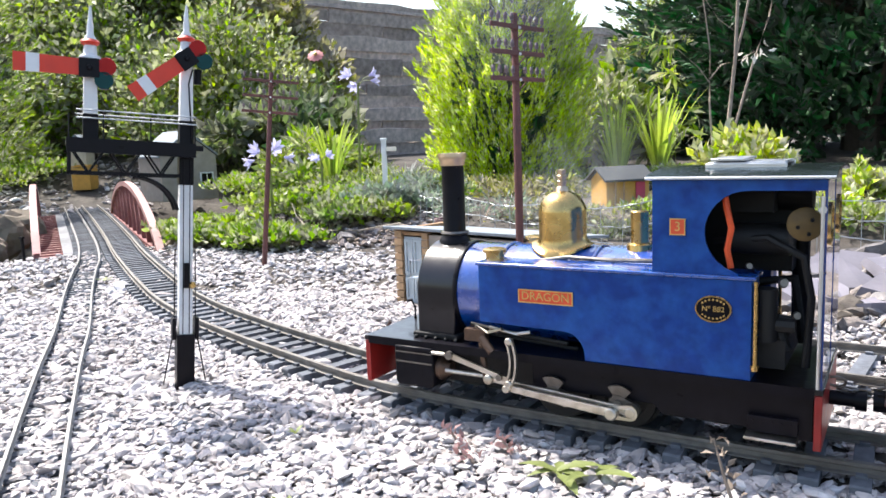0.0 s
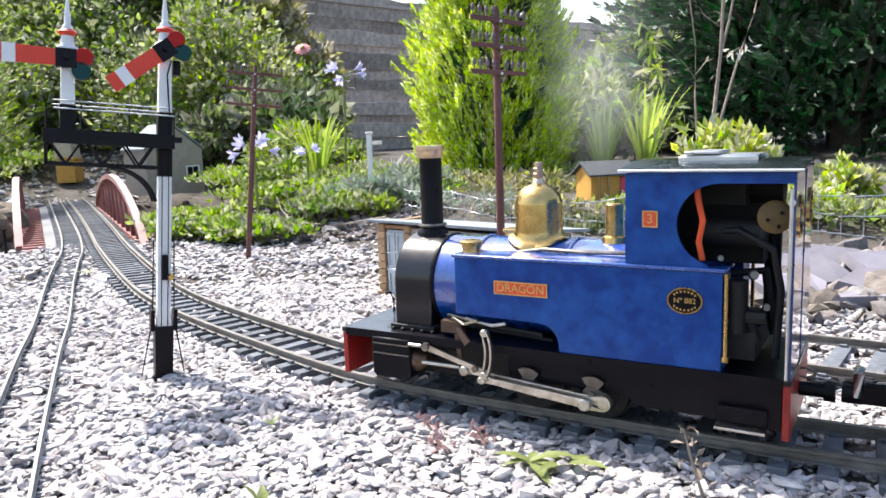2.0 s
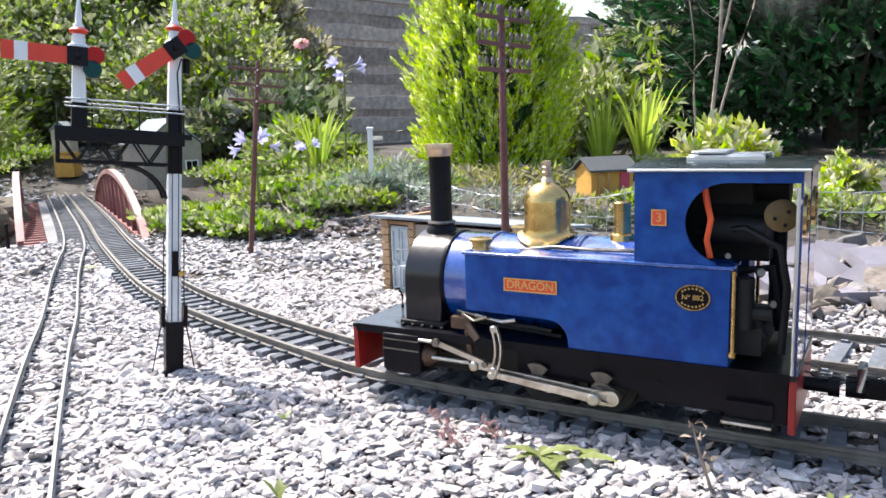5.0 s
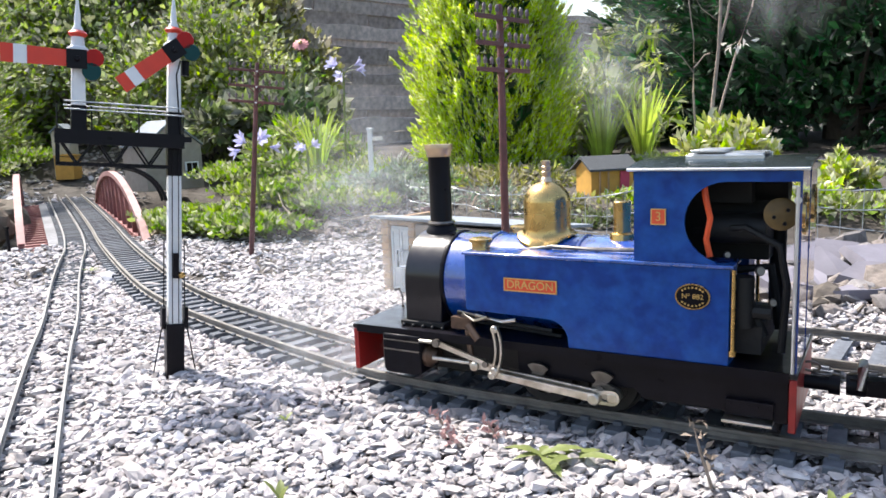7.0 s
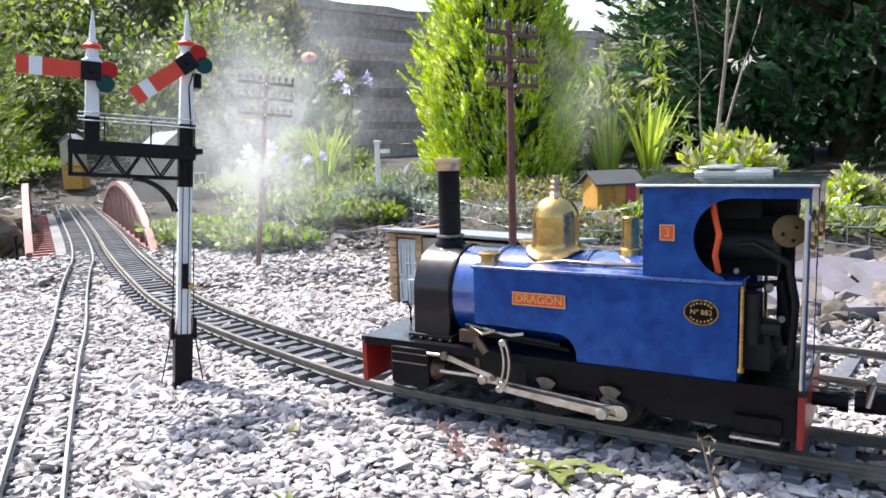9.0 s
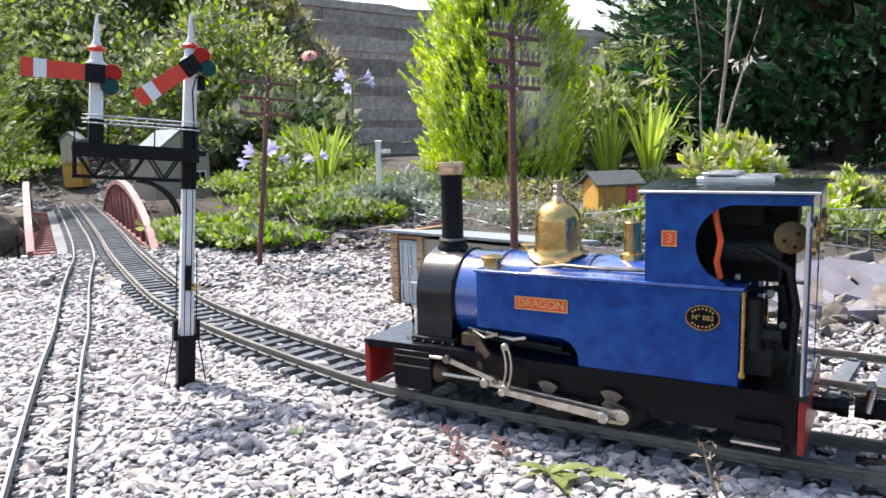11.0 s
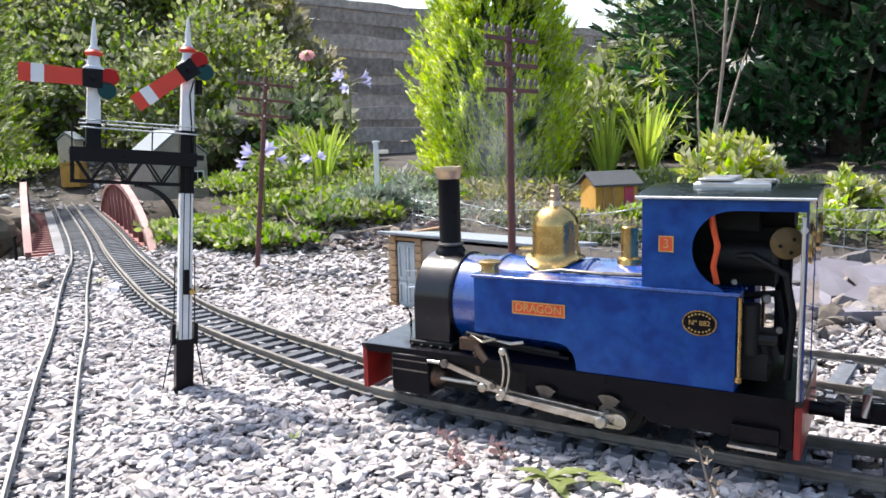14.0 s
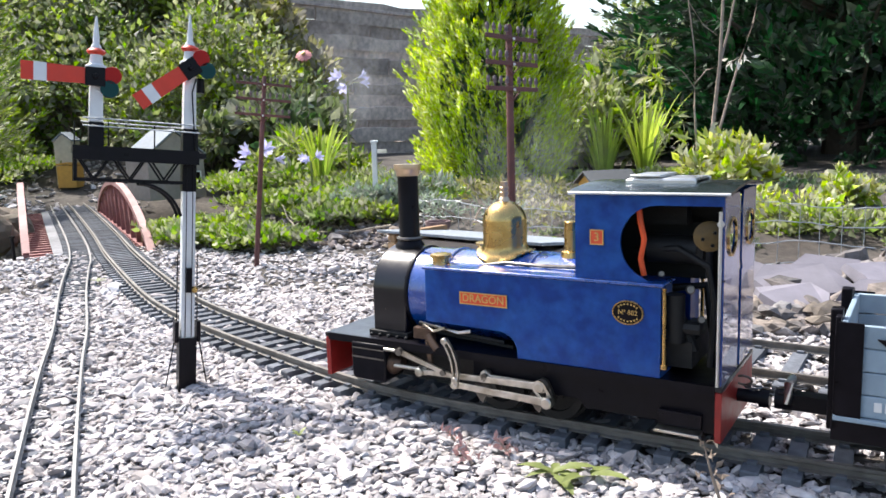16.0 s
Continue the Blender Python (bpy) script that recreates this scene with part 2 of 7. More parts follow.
    "gauge": material("dull_brass", (0.14, 0.085, 0.025), 0.5, 0.2, 0.3, 150, 0.05),
    "pale_flower": material("pale_flower", (0.7, 0.68, 0.62), 0.6, 0, 0.2, 60, random_by="island", spread=0.2, through_light=0.3),
    "twig": material("dry_twig", (0.24, 0.19, 0.15), 0.8, 0, 0.3, 80, 0.2),
    "dead_stalk": material("pale_dead_stalk", (0.42, 0.35, 0.27), 0.8, 0, 0.25, 80, 0.2),
    "rock": material("brown_rock", (0.2, 0.155, 0.115), 0.9, 0, 0.4, 40, 0.6, 90, second=(0.1, 0.09, 0.065), second_scale=12),
    "wagon": material("grey_blue_paint", (0.27, 0.35, 0.42), 0.6, 0, 0.15, 80, 0.1, random_by="object", spread=0.08),
    "terracotta": material("plum_pot", (0.16, 0.1, 0.1), 0.7, 0, 0.2, 80, 0.1),
    "water": material("dark_pond", (0.01, 0.014, 0.01), 0.08, 0, 0.2, 5, 0.02, 15),
    "glass": glass_material(),
    "lens_red": material("red_lens", (0.34, 0.014, 0.012), 0.4, 0, 0.1, 60, spec=0.15),
    "lens_green": material("green_lens", (0.008, 0.05, 0.05), 0.4, 0, 0.1, 60, spec=0.15),
    "steam": steam_material(0.22),
    "steam_thick": steam_material(0.40),
}


# ---- building helpers ----
def box(bm, x0, x1, y0, y1, z0, z1, m=None):
    vs = [bm.verts.new((x, y, z)) for x in (x0, x1) for y in (y0, y1) for z in (z0, z1)]
    if m is not None:
        for v in vs:
            v.co = m @ v.co
    for f in ((0, 1, 3, 2), (4, 6, 7, 5), (0, 4, 5, 1), (2, 3, 7, 6), (0, 2, 6, 4), (1, 5, 7, 3)):
        bm.faces.new([vs[i] for i in f])
    return bm


def ring(bm, centre, axis, r, seg):
    q = Vector((0, 0, 1)).rotation_difference(Vector(axis))
    return [bm.verts.new(Vector(centre) + q @ Vector((r * math.cos(a), r * math.sin(a), 0))) for a in (2 * math.pi * i / seg for i in range(seg))]


def tube(bm, points, radii, seg=8, caps=True):
    """A tube through the points, with a radius for each."""
    pts = [Vector(p) for p in points]
    if not hasattr(radii, "__len__"):
        radii = [radii] * len(pts)
    rings = []
    for i, p in enumerate(pts):
        d = (pts[min(i + 1, len(pts) - 1)] - pts[max(i - 1, 0)]).normalized()
        rings.append(ring(bm, p, d, radii[i], seg))
    for a, b in zip(rings, rings[1:]):
        best = min(range(seg), key=lambda k: (b[k].co - a[0].co).length_squared)
        b = b[best:] + b[:best]
        for k in range(seg):
            bm.faces.new((a[k], a[(k + 1) % seg], b[(k + 1) % seg], b[k]))
    if caps:
        bm.faces.new(list(reversed(rings[0])))
        bm.faces.new(rings[-1])
    return bm


def lathe(bm, profile, centre=(0, 0, 0), axis=(0, 0, 1), seg=32):
    """Turns (radius, height) pairs about an axis."""
    q = Vector((0, 0, 1)).rotation_difference(Vector(axis).normalized())
    rings = []
    for r, h in profile:
        rings.append([bm.verts.new(Vector(centre) + q @ Vector((max(r, 1e-5) * math.cos(2 * math.pi * i / seg), max(r, 1e-5) * math.sin(2 * math.pi * i / seg), h))) for i in range(seg)])
    for a, b in zip(rings, rings[1:]):
        for k in range(seg):
            bm.faces.new((a[k], a[(k + 1) % seg], b[(k + 1) % seg], b[k]))
    bm.faces.new(list(reversed(rings[0])))
    bm.faces.new(rings[-1])
    return bm


def prism(bm, outline, y0, y1, m=None):
    """Extrudes an outline of (x, z) from y0 to y1."""
    a = [bm.verts.new((x, y0, z)) for x, z in outline]
    b = [bm.verts.new((x, y1, z)) for x, z in outline]
    bm.faces.new(a)
    bm.faces.new(list(reversed(b)))
    n = len(a)
    for i in range(n):
        bm.faces.new((a[i], b[i], b[(i + 1) % n], a[(i + 1) % n]))
    if m is not None:
        for v in a + b:
            v.co = m @ v.co
    return bm


def plate_with_hole(bm, outer, inner, y0, y1):
    """A sheet with a hole: two outlines of (x, z) with as many points each."""
    n = len(outer)
    ra = [[bm.verts.new((x, y, z)) for x, z in o] for o in (outer, inner) for y in (y0, y1)]
    oa, ob_, ia, ib = ra
    for i in range(n):
        j = (i + 1) % n
        bm.faces.new((oa[i], oa[j], ia[j], ia[i]))
        bm.faces.new((ob_[j], ob_[i], ib[i], ib[j]))
        bm.faces.new((oa[j], oa[i], ob_[i], ob_[j]))
        bm.faces.new((ia[i], ia[j], ib[j], ib[i]))
    return bm


def mesh_of(name, bm, mat, smooth=True):
    bmesh.ops.recalc_face_normals(bm, faces=bm.faces)
    me = bpy.data.meshes.new(name)
    bm.to_mesh(me)
    bm.free()
    me.materials.append(mat)
    if smooth:
        me.shade_smooth()
        me.set_sharp_from_angle(angle=radians(38))
    return me


def part(name, bm, mat, parent, label="", bevel=0.0, smooth=True):
    """Links a bmesh as one mesh object under a thing or a part."""
    ob = new(name, mesh_of(name, bm, mat, smooth))
    ob.parent = parent
    if label:
        tagged(ob, label)
    if bevel:
        bv = ob.modifiers.new("bevel", "BEVEL")
        bv.width, bv.segments, bv.limit_method, bv.angle_limit = bevel, 2, "ANGLE", radians(40)
    return ob


def thing(name, label, category, group="", kind="", at=None):
    ob = new(name)
    ob.empty_display_size = 0.02
    if at is not None:
        ob.matrix_basis = at
    return tagged(ob, label, category, group, kind)


def lettering(text, size, mat, parent, m, name="lettering"):
    cu = bpy.data.curves.new("text", "FONT")
    cu.body, cu.size, cu.extrude, cu.align_x, cu.align_y = text, size, size * 0.04, "CENTER", "CENTER"
    tmp = new("text", cu)
    bpy.context.view_layer.update()
    me = bpy.data.meshes.new_from_object(tmp)
    bpy.data.objects.remove(tmp)
    me.materials.clear()
    me.materials.append(mat)
    ob = new(name, me)
    ob.parent = parent
    ob.matrix_basis = m
    return ob


def leaves(name, mat, parent, pos, along, side, length, width, fold=0.25, droop=0.15):
    """Many leaves in one mesh: each a folded, bent blade of five points."""
    pos, along, side = np.asarray(pos, float), np.asarray(along, float), np.asarray(side, float)
    along /= np.linalg.norm(along, axis=1)[:, None] + 1e-9
    side = side - along * np.sum(along * side, axis=1)[:, None]
    side /= np.linalg.norm(side, axis=1)[:, None] + 1e-9
    up = np.cross(side, along)
    n = len(pos)
    ln = np.broadcast_to(np.asarray(length, float), (n,))[:, None]
    wd = np.broadcast_to(np.asarray(width, float), (n,))[:, None]
    p = np.empty((n, 5, 3))
    p[:, 0] = pos
    p[:, 1] = pos + along * ln * 0.45 - side * wd * 0.5 + up * wd * fold
    p[:, 2] = pos + along * ln * 0.5
    p[:, 3] = pos + along * ln * 0.45 + side * wd * 0.5 + up * wd * fold
    p[:, 4] = pos + along * ln - up * ln * droop
    f = np.array([[0, 2, 1], [0, 3, 2], [1, 2, 4], [2, 3, 4]])
    tri = (f[None] + (np.arange(n) * 5)[:, None, None]).reshape(-1, 3)
    me = bpy.data.meshes.new(name)
    me.vertices.add(n * 5)
    me.vertices.foreach_set("co", p.reshape(-1))
    me.loops.add(tri.size)
    me.loops.foreach_set("vertex_index", tri.reshape(-1).astype(np.int32))
    me.polygons.add(len(tri))
    me.polygons.foreach_set("loop_start", np.arange(0, tri.size, 3, dtype=np.int32))
    me.update(calc_edges=True)
    me.materials.append(mat)
    ob = new(name, me)
    if parent is not None:
        ob.parent = parent
    return ob


rng = np.random.default_rng(7)


def unit(n):
    v = rng.normal(size=(n, 3))
    return v / np.linalg.norm(v, axis=1)[:, None]


def garden(u, v, z=0.0):
    """A place in the garden: u metres along the main view line from the lawn's edge, v metres across it."""
    return Vector((0.066 - 0.570 * u + 0.822 * v, -0.477 + 0.822 * u + 0.570 * v, z))


def smooth01(a, b, x):
    t = np.clip((x - a) / (b - a), 0, 1)
    return t * t * (3 - 2 * t)


BR_DIR, BR_NRM = np.array((-0.889, 0.458)), np.array((0.458, 0.889))


def ground_height(x, y):
    """Gravel level near the track, a raised planted bed behind it, and the pond hollow under the bridge."""
    x, y = np.asarray(x, float), np.asarray(y, float)
    u = (x - 0.066) * -0.570 + (y + 0.477) * 0.822
    v = (x - 0.066) * 0.822 + (y + 0.477) * 0.570
    z = np.full(x.shape, -0.016)
    edge = np.where(v < 0, 1.30 - 0.35 * np.clip(v, -2, 0) , 1.25 - 0.4 * np.clip(v, 0, 1.2))
    z = z + 0.055 * smooth01(0.0, 0.35, u - edge) * smooth01(-0.75, -0.45, v)
    z = z + 0.05 * smooth01(2.6, 4.0, u) + 0.13 * smooth01(2.55, 3.5, u) * (1 - smooth01(-1.15, -0.85, v))
    t = x * BR_DIR[0] + y * BR_DIR[1]
    s = x * BR_NRM[0] + y * BR_NRM[1]
    dip = smooth01(1.38, 1.5, t) * (1 - smooth01(2.35, 2.6, t)) * smooth01(-0.8, -0.6, s) * (1 - smooth01(0.05, 0.25, s))
    return z * (1 - dip) + dip * -0.17


# ---- ground ----
def build_ground():
    k = np.linspace(-1, 1, 221)
    g = 0.9 * np.sinh(k * 6.3) / np.sinh(6.3) * 330
    gx, gy = np.meshgrid(g - 0.7, g + 0.35, indexing="ij")
    gz = ground_height(gx, gy)
    near = np.hypot(gx + 0.7, gy - 0.35) < 4
    bumps = np.array([noise.noise(Vector((x * 14, y * 14, 0))) if n else 0 for x, y, n in zip(gx.ravel(), gy.ravel(), near.ravel())]).reshape(gx.shape)
    gz = gz + bumps * 0.004
    n = len(k)
    idx = np.arange(n * n).reshape(n, n)
    quads = np.stack([idx[:-1, :-1], idx[1:, :-1], idx[1:, 1:], idx[:-1, 1:]], -1).reshape(-1, 4)
    me = bpy.data.meshes.new("ground")
    me.from_pydata(np.stack([gx, gy, gz], -1).reshape(-1, 3).tolist(), [], quads.tolist())
    me.materials.append(M["soil"])
    me.shade_smooth()
    return tagged(new("ground", me), "dark garden soil under gravel and planting", "ground", kind="structure")


ground = build_ground()

pond = bmesh.new()
box(pond, -3.2, -1.2, -0.6, 1.8, -0.13, -0.125)
tagged(part("water", pond, M["water"], None), "still dark pond water under the bridge", "water", kind="structure")


# ---- tracks ----
def spline(points, step):
    """Evenly spaced points on a smooth line through the given ones."""
    P = [Vector((*p, 0)) for p in points]
    out = []
    for i in range(len(P) - 1):
        a, b, c, d = P[max(i - 1, 0)], P[i], P[i + 1], P[min(i + 2, len(P) - 1)]
        n = max(2, int((c - b).length / step))
        for k in range(n):
            t = k / n
            out.append(0.5 * (2 * b + (c - a) * t + (2 * a - 5 * b + 4 * c - d) * t * t + (3 * b - a - 3 * c + d) * t ** 3))
    out.append(P[-1])
    return out


def rail_mesh(line, offset, profile, top):
    bm = bmesh.new()
    rings = []
    for i, p in enumerate(line):
        d = (line[min(i + 1, len(line) - 1)] - line[max(i - 1, 0)]).normalized()
        nrm = Vector((d.y, -d.x, 0))
        rings.append([bm.verts.new(p + nrm * (offset + a) + Vector((0, 0, top + h))) for a, h in profile])
    m = len(profile)
    for a, b in zip(rings, rings[1:]):
        for k in range(m):
            bm.faces.new((a[k], a[(k + 1) % m], b[(k + 1) % m], b[k]))
    bm.faces.new(rings[0])
    bm.faces.new(list(reversed(rings[-1])))
    return bm


def rail_profile(w, h):
    return [(-w * 0.5, 0), (w * 0.5, 0), (w * 0.5, -h * 0.3), (w * 0.17, -h * 0.42), (w * 0.17, -h * 0.8), (w * 0.85, -h * 0.9), (w * 0.85, -h),
            (-w * 0.85, -h), (-w * 0.85, -h * 0.9), (-w * 0.17, -h * 0.8), (-w * 0.17, -h * 0.42), (-w * 0.5, -h * 0.3)]


def build_track(name_label, line, gauge, rail_w, rail_h, top, sleeper_step, sleeper_size, mat, chairs=True):
    track = thing("railway_track", name_label, "track", kind="structure")
    for side in (-1, 1):
        part("rail", rail_mesh(line, side * (gauge / 2 + rail_w / 2), rail_profile(rail_w, rail_h), top), mat, track)
    sl, sw, sh = sleeper_size
    bm = bmesh.new()
    zt = top - rail_h - (0 if chairs else 0.005)
    outline = [(-sl / 2, zt - sh), (sl / 2, zt - sh), (sl / 2, zt - 0.001), (sl / 2 - 0.001, zt), (-sl / 2 + 0.001, zt), (-sl / 2, zt - 0.001)]
    prism(bm, outline, -sw / 2, sw / 2)
    if chairs:
        for side in (-1, 1):
            for s2 in (-1, 1):
                c = side * (gauge / 2 + rail_w / 2) + s2 * rail_w * 1.25
                box(bm, c - 0.0018, c + 0.0018, -0.0028, 0.0028, zt, zt + 0.0022)
    me = mesh_of("sleeper", bm, M["sleeper"])
    acc = 0.0
    for a, b in zip(line, line[1:]):
        d = b - a
        acc += d.length
        if acc >= sleeper_step:
            acc = 0.0
            ob = new("sleeper", me)
            ob.parent = track
            ob.matrix_basis = Matrix.Translation(b) @ Matrix.Rotation(math.atan2(d.y, d.x) + math.pi / 2 + rng.normal() * 0.02, 4, "Z")
    return track


LINE_MAIN = spline([(0.75, 0.20), (0.45, 0.092), (0.2, 0.038), (0.03, 0.0145), (-0.07, 0.0055), (-0.15, 0.0), (-0.23, -0.0045), (-0.31, -0.0030), (-0.40, 0.0135), (-0.551, 0.0490), (-0.698, 0.0930),
                    (-0.864, 0.164), (-1.21, 0.337), (-1.55, 0.519), (-2.06, 0.785), (-2.78, 1.152), (-3.4, 1.47)], 0.0055)
LINE_SMALL = spline([(0.1, -0.53), (-0.1, -0.425), (-0.365, -0.268), (-0.594, -0.127), (-0.736, -0.036), (-0.95, 0.092), (-1.118, 0.197), (-1.257, 0.285),
                     (-1.53, 0.436), (-2.07, 0.716), (-2.81, 1.097), (-3.3, 1.35)], 0.006)
LINE_SIDING = [Vector((x, 0.197 + 0.12 * max(x, 0) ** 2, 0)) for x in np.arange(-0.20, 0.7, 0.006)]
RAIL_TOP = 0.0
build_track("narrow gauge track with weathered rails on dark sleepers", LINE_MAIN, 0.045, 0.0038, 0.0070, RAIL_TOP, 0.0215, (0.082, 0.0105, 0.008), M["rail"])
build_track("lighter narrow track with bright rails sunk in gravel", LINE_SMALL, 0.032, 0.0021, 0.005, -0.003, 0.016, (0.058, 0.008, 0.007), M["rail_small"], False)
build_track("weathered siding track laid behind the locomotive", LINE_SIDING, 0.086, 0.0034, 0.0070, RAIL_TOP, 0.03, (0.12, 0.012, 0.008), M["rail"])


# ---- locomotive ----
def arc(cx, cz, r, a0, a1, n):
    return [(cx + r * math.cos(radians(a0 + (a1 - a0) * i / n)), cz + r * math.sin(radians(a0 + (a1 - a0) * i / n))) for i in range(n + 1)]


AXLES = (-0.1531, -0.1105)
AXLE_Z, WHEEL_R, CRANK_R = 0.0198, 0.0196, 0.0092
CROSSHEAD_Z = 0.0256
ROD_ANGLE = -14.0
RETURN = Vector((-0.0106, 0, -0.0010))
LINK_PIVOT, LINK_FOOT = Vector((-0.1750, 0, 0.0383)), Vector((-0.0045, 0, -0.0160))
ECCENTRIC_LEN = 0.0690


def build_locomotive():
    loco = thing("steam_locomotive", "blue live steam tank locomotive with brass dome standing on the track", "locomotive")
    W = 0.0455
    # footplate and beams
    b = box(bmesh.new(), -0.2978, 0.0002, -W, W, 0.0412, 0.0447)
    part("footplate", b, M["footplate"], loco, "glossy black footplate", 0.0006)
    for x0, x1, nm in ((-0.2975, -0.2935, "front"), (-0.004, 0.0, "rear")):
        part("buffer_beam", box(bmesh.new(), x0, x1, -W + 0.0003, W - 0.0003, 0.0105, 0.0411), M["red"], loco, "red painted buffer beam", 0.0006)
    part("footplate_edge", box(bmesh.new(), -0.2935, -0.004, -W - 0.0010, -W + 0.0004, 0.0395, 0.0450), M["black"], loco)
    # outside frames
    for s in (-1, 1):
        y0, y1 = (-0.0400, -0.0355) if s < 0 else (0.0355, 0.0400)
        fr = [(-0.168, 0.0411), (-0.0045, 0.0411), (-0.0045, 0.0135), (-0.035, 0.0135), (-0.039, 0.0165), (-0.085, 0.0165), (-0.09, 0.022), (-0.118, 0.022), (-0.13, 0.022), (-0.168, 0.022)]
        part("frame", prism(bmesh.new(), fr, y0, y1), M["black"], loco, "", 0.0005)
        y0, y1 = (-0.0165, -0.0135) if s < 0 else (0.0135, 0.0165)
        part("inner_frame", box(bmesh.new(), -0.29, -0.01, y0, y1, 0.010, 0.0411), M["soot"], loco)
    # step with rivets
    st = box(bmesh.new(), -0.037, -0.0115, -0.0445, -0.0402, 0.0165, 0.0255)
    tread = box(bmesh.new(), -0.038, -0.0115, -0.0505, -0.0402, 0.0135, 0.0152)
    for i in range(5):
        lathe(st, [(0.0007, 0), (0.0005, 0.0006)], (-0.034 + i * 0.0048, -0.0445, 0.0230), (0, -1, 0), 6)
    step = part("cab_step", st, M["black"], loco, "riveted black cab step with a worn tread", 0.0003)
    part("tread", tread, M["steel"], step, "worn bright tread", 0.0003)
    # wheels on axles
    for x in AXLES:
        for s in (-1, 1):
            bm = lathe(bmesh.new(), [(0.004, -0.004), (0.0212, -0.004), (0.0212, -0.0026), (WHEEL_R, -0.0022), (WHEEL_R - 0.0006, 0.004), (0.0135, 0.004), (0.013, 0.002), (0.006, 0.002), (0.006, 0.005), (0.003, 0.005)], (0, 0, 0), (0, s, 0), 28)
            w = part("wheel", bm, M["soot"], loco)
            w.matrix_basis = pose(x, s * 0.0245, AXLE_Z)
        a = tube(bmesh.new(), [(0, -0.0455, 0), (0, 0.0455, 0)], 0.003, 12)
        for s in (-1, 1):
            c = math.radians(ROD_ANGLE)
            pin = Vector((CRANK_R * math.cos(c), 0, CRANK_R * math.sin(c)))
            y = s * 0.0425
            prism(a, [(q[0], q[1]) for q in arc(0, 0, 0.0058, ROD_ANGLE + 70, ROD_ANGLE + 290, 12)] + [(q[0] + pin.x, q[1] + pin.z) for q in arc(0, 0, 0.0045, ROD_ANGLE - 70, ROD_ANGLE + 70, 10)], y - 0.0016, y + 0.0016)
            # balance weight opposite the pin
            prism(a, [(0.001, 0.0)] + [(q[0], q[1]) for q in arc(0, 0, 0.0118, 48, 122, 10)], y - 0.0012, y + 0.0012)
            tube(a, [(pin.x, y, pin.z), (pin.x, y + s * 0.0050, pin.z)], 0.0026, 10)
        ax = part("axle", a, M["dull_steel"], loco, "axle with outside fly cranks")
        ax.matrix_basis = pose(x, 0, AXLE_Z)
        ax["turning"] = x
    # coupling rod and main rod, near and far side
    for s in (-1, 1):
        L = AXLES[1] - AXLES[0]
        o = [(q[0], q[1]) for q in arc(0, 0, 0.0042, 90, 270, 10)] + [(0.004, -0.0019), (L - 0.004, -0.0019)] + [(q[0] + L, q[1]) for q in arc(0, 0, 0.0042, -90, 90, 10)] + [(L - 0.004, 0.0019), (0.004, 0.0019)]
        r = part("coupling_rod", prism(bmesh.new(), o, -0.0011, 0.0011), M["steel"], loco, "bright steel coupling rod", 0.0003)
        r["side"] = s
        ml = MAIN_LEN
        o = [(q[0], q[1]) for q in arc(0, 0, 0.0032, 90, 270, 8)] + [(0.004, -0.0017), (ml - 0.006, -0.0024)] + [(q[0] + ml, q[1]) for q in arc(0, 0, 0.0046, -90, 90, 10)] + [(ml - 0.006, 0.0024), (0.004, 0.0017)]
        bm = prism(bmesh.new(), o, -0.0011, 0.0011)
        lathe(bm, [(0.0032, 0), (0.0032, 0.003), (0.0022, 0.0036)], (0, s * 0.0005, 0), (0, s, 0), 12)
        lathe(bm, [(0.0036, 0), (0.0036, 0.0026), (0.003, 0.0032)], (ml, s * 0.0005, 0), (0, s, 0), 12)
        r = part("main_rod", bm, M["steel"], loco, "bright steel connecting rod", 0.0003)
        r["side"] = s
        # crosshead with piston rod
        bm = tube(bmesh.new(), [(-0.036, 0, 0), (0.004, 0, 0)], 0.0016, 10)
        box(bm, -0.004, 0.004, -0.003, 0.003, -0.003, 0.003)
        r = part("crosshead", bm, M["steel"], loco, "bright crosshead and piston rod", 0.0004)
        r["side"] = s
        # cylinders
        y0, y1 = (-0.0480, -0.0240) if s < 0 else (0.0240, 0.0480)
        bm = prism(bmesh.new(), [(-0.2700, 0.0411), (-0.2385, 0.0411), (-0.2385, 0.0150), (-0.2410, 0.0125), (-0.2675, 0.0125), (-0.2700, 0.0150)], y0, y1)
        cyl = part("cylinder", bm, M["black"], loco, "black boxed cylinder", 0.0012)
        yo = y0 - 0.0006 if s < 0 else y1
        box(bm2 := bmesh.new(), -0.269, -0.2395, yo, yo + 0.0006, 0.0295, 0.0305)
        box(bm2, -0.269, -0.2395, yo, yo + 0.0006, 0.0365, 0.0372)
        part("cleading_band", bm2, M["dull_steel"], cyl)
        bm = lathe(bmesh.new(), [(0.0085, 0), (0.0085, 0.003), (0.006, 0.005), (0.0045, 0.009), (0.0025, 0.009)], (-0.2385, s * 0.0375, CROSSHEAD_Z), (1, 0, 0), 16)
        part("gland", bm, M["bronze"], cyl, "reddish gland and end cover")
    # valve gear on both sides
    for s in (-1, 1):
        y = s * 0.0478
        bm = tube(bmesh.new(), [(-0.239, y, 0.0385), (-0.229, y, 0.0385)], 0.0013, 10)
        prism(bm, [(-0.2265, 0.0368), (-0.179, 0.0243), (-0.1785, 0.0275), (-0.2255, 0.0402)], y - 0.0008, y + 0.0008)
        part("radius_rod", bm, M["steel"], loco, "bright valve rod")
        y = s * 0.0505
        outer = arc(-0.034, 0, 0.0366, -29, 29, 14) + list(reversed(arc(-0.034, 0, 0.0314, -29, 29, 14)))
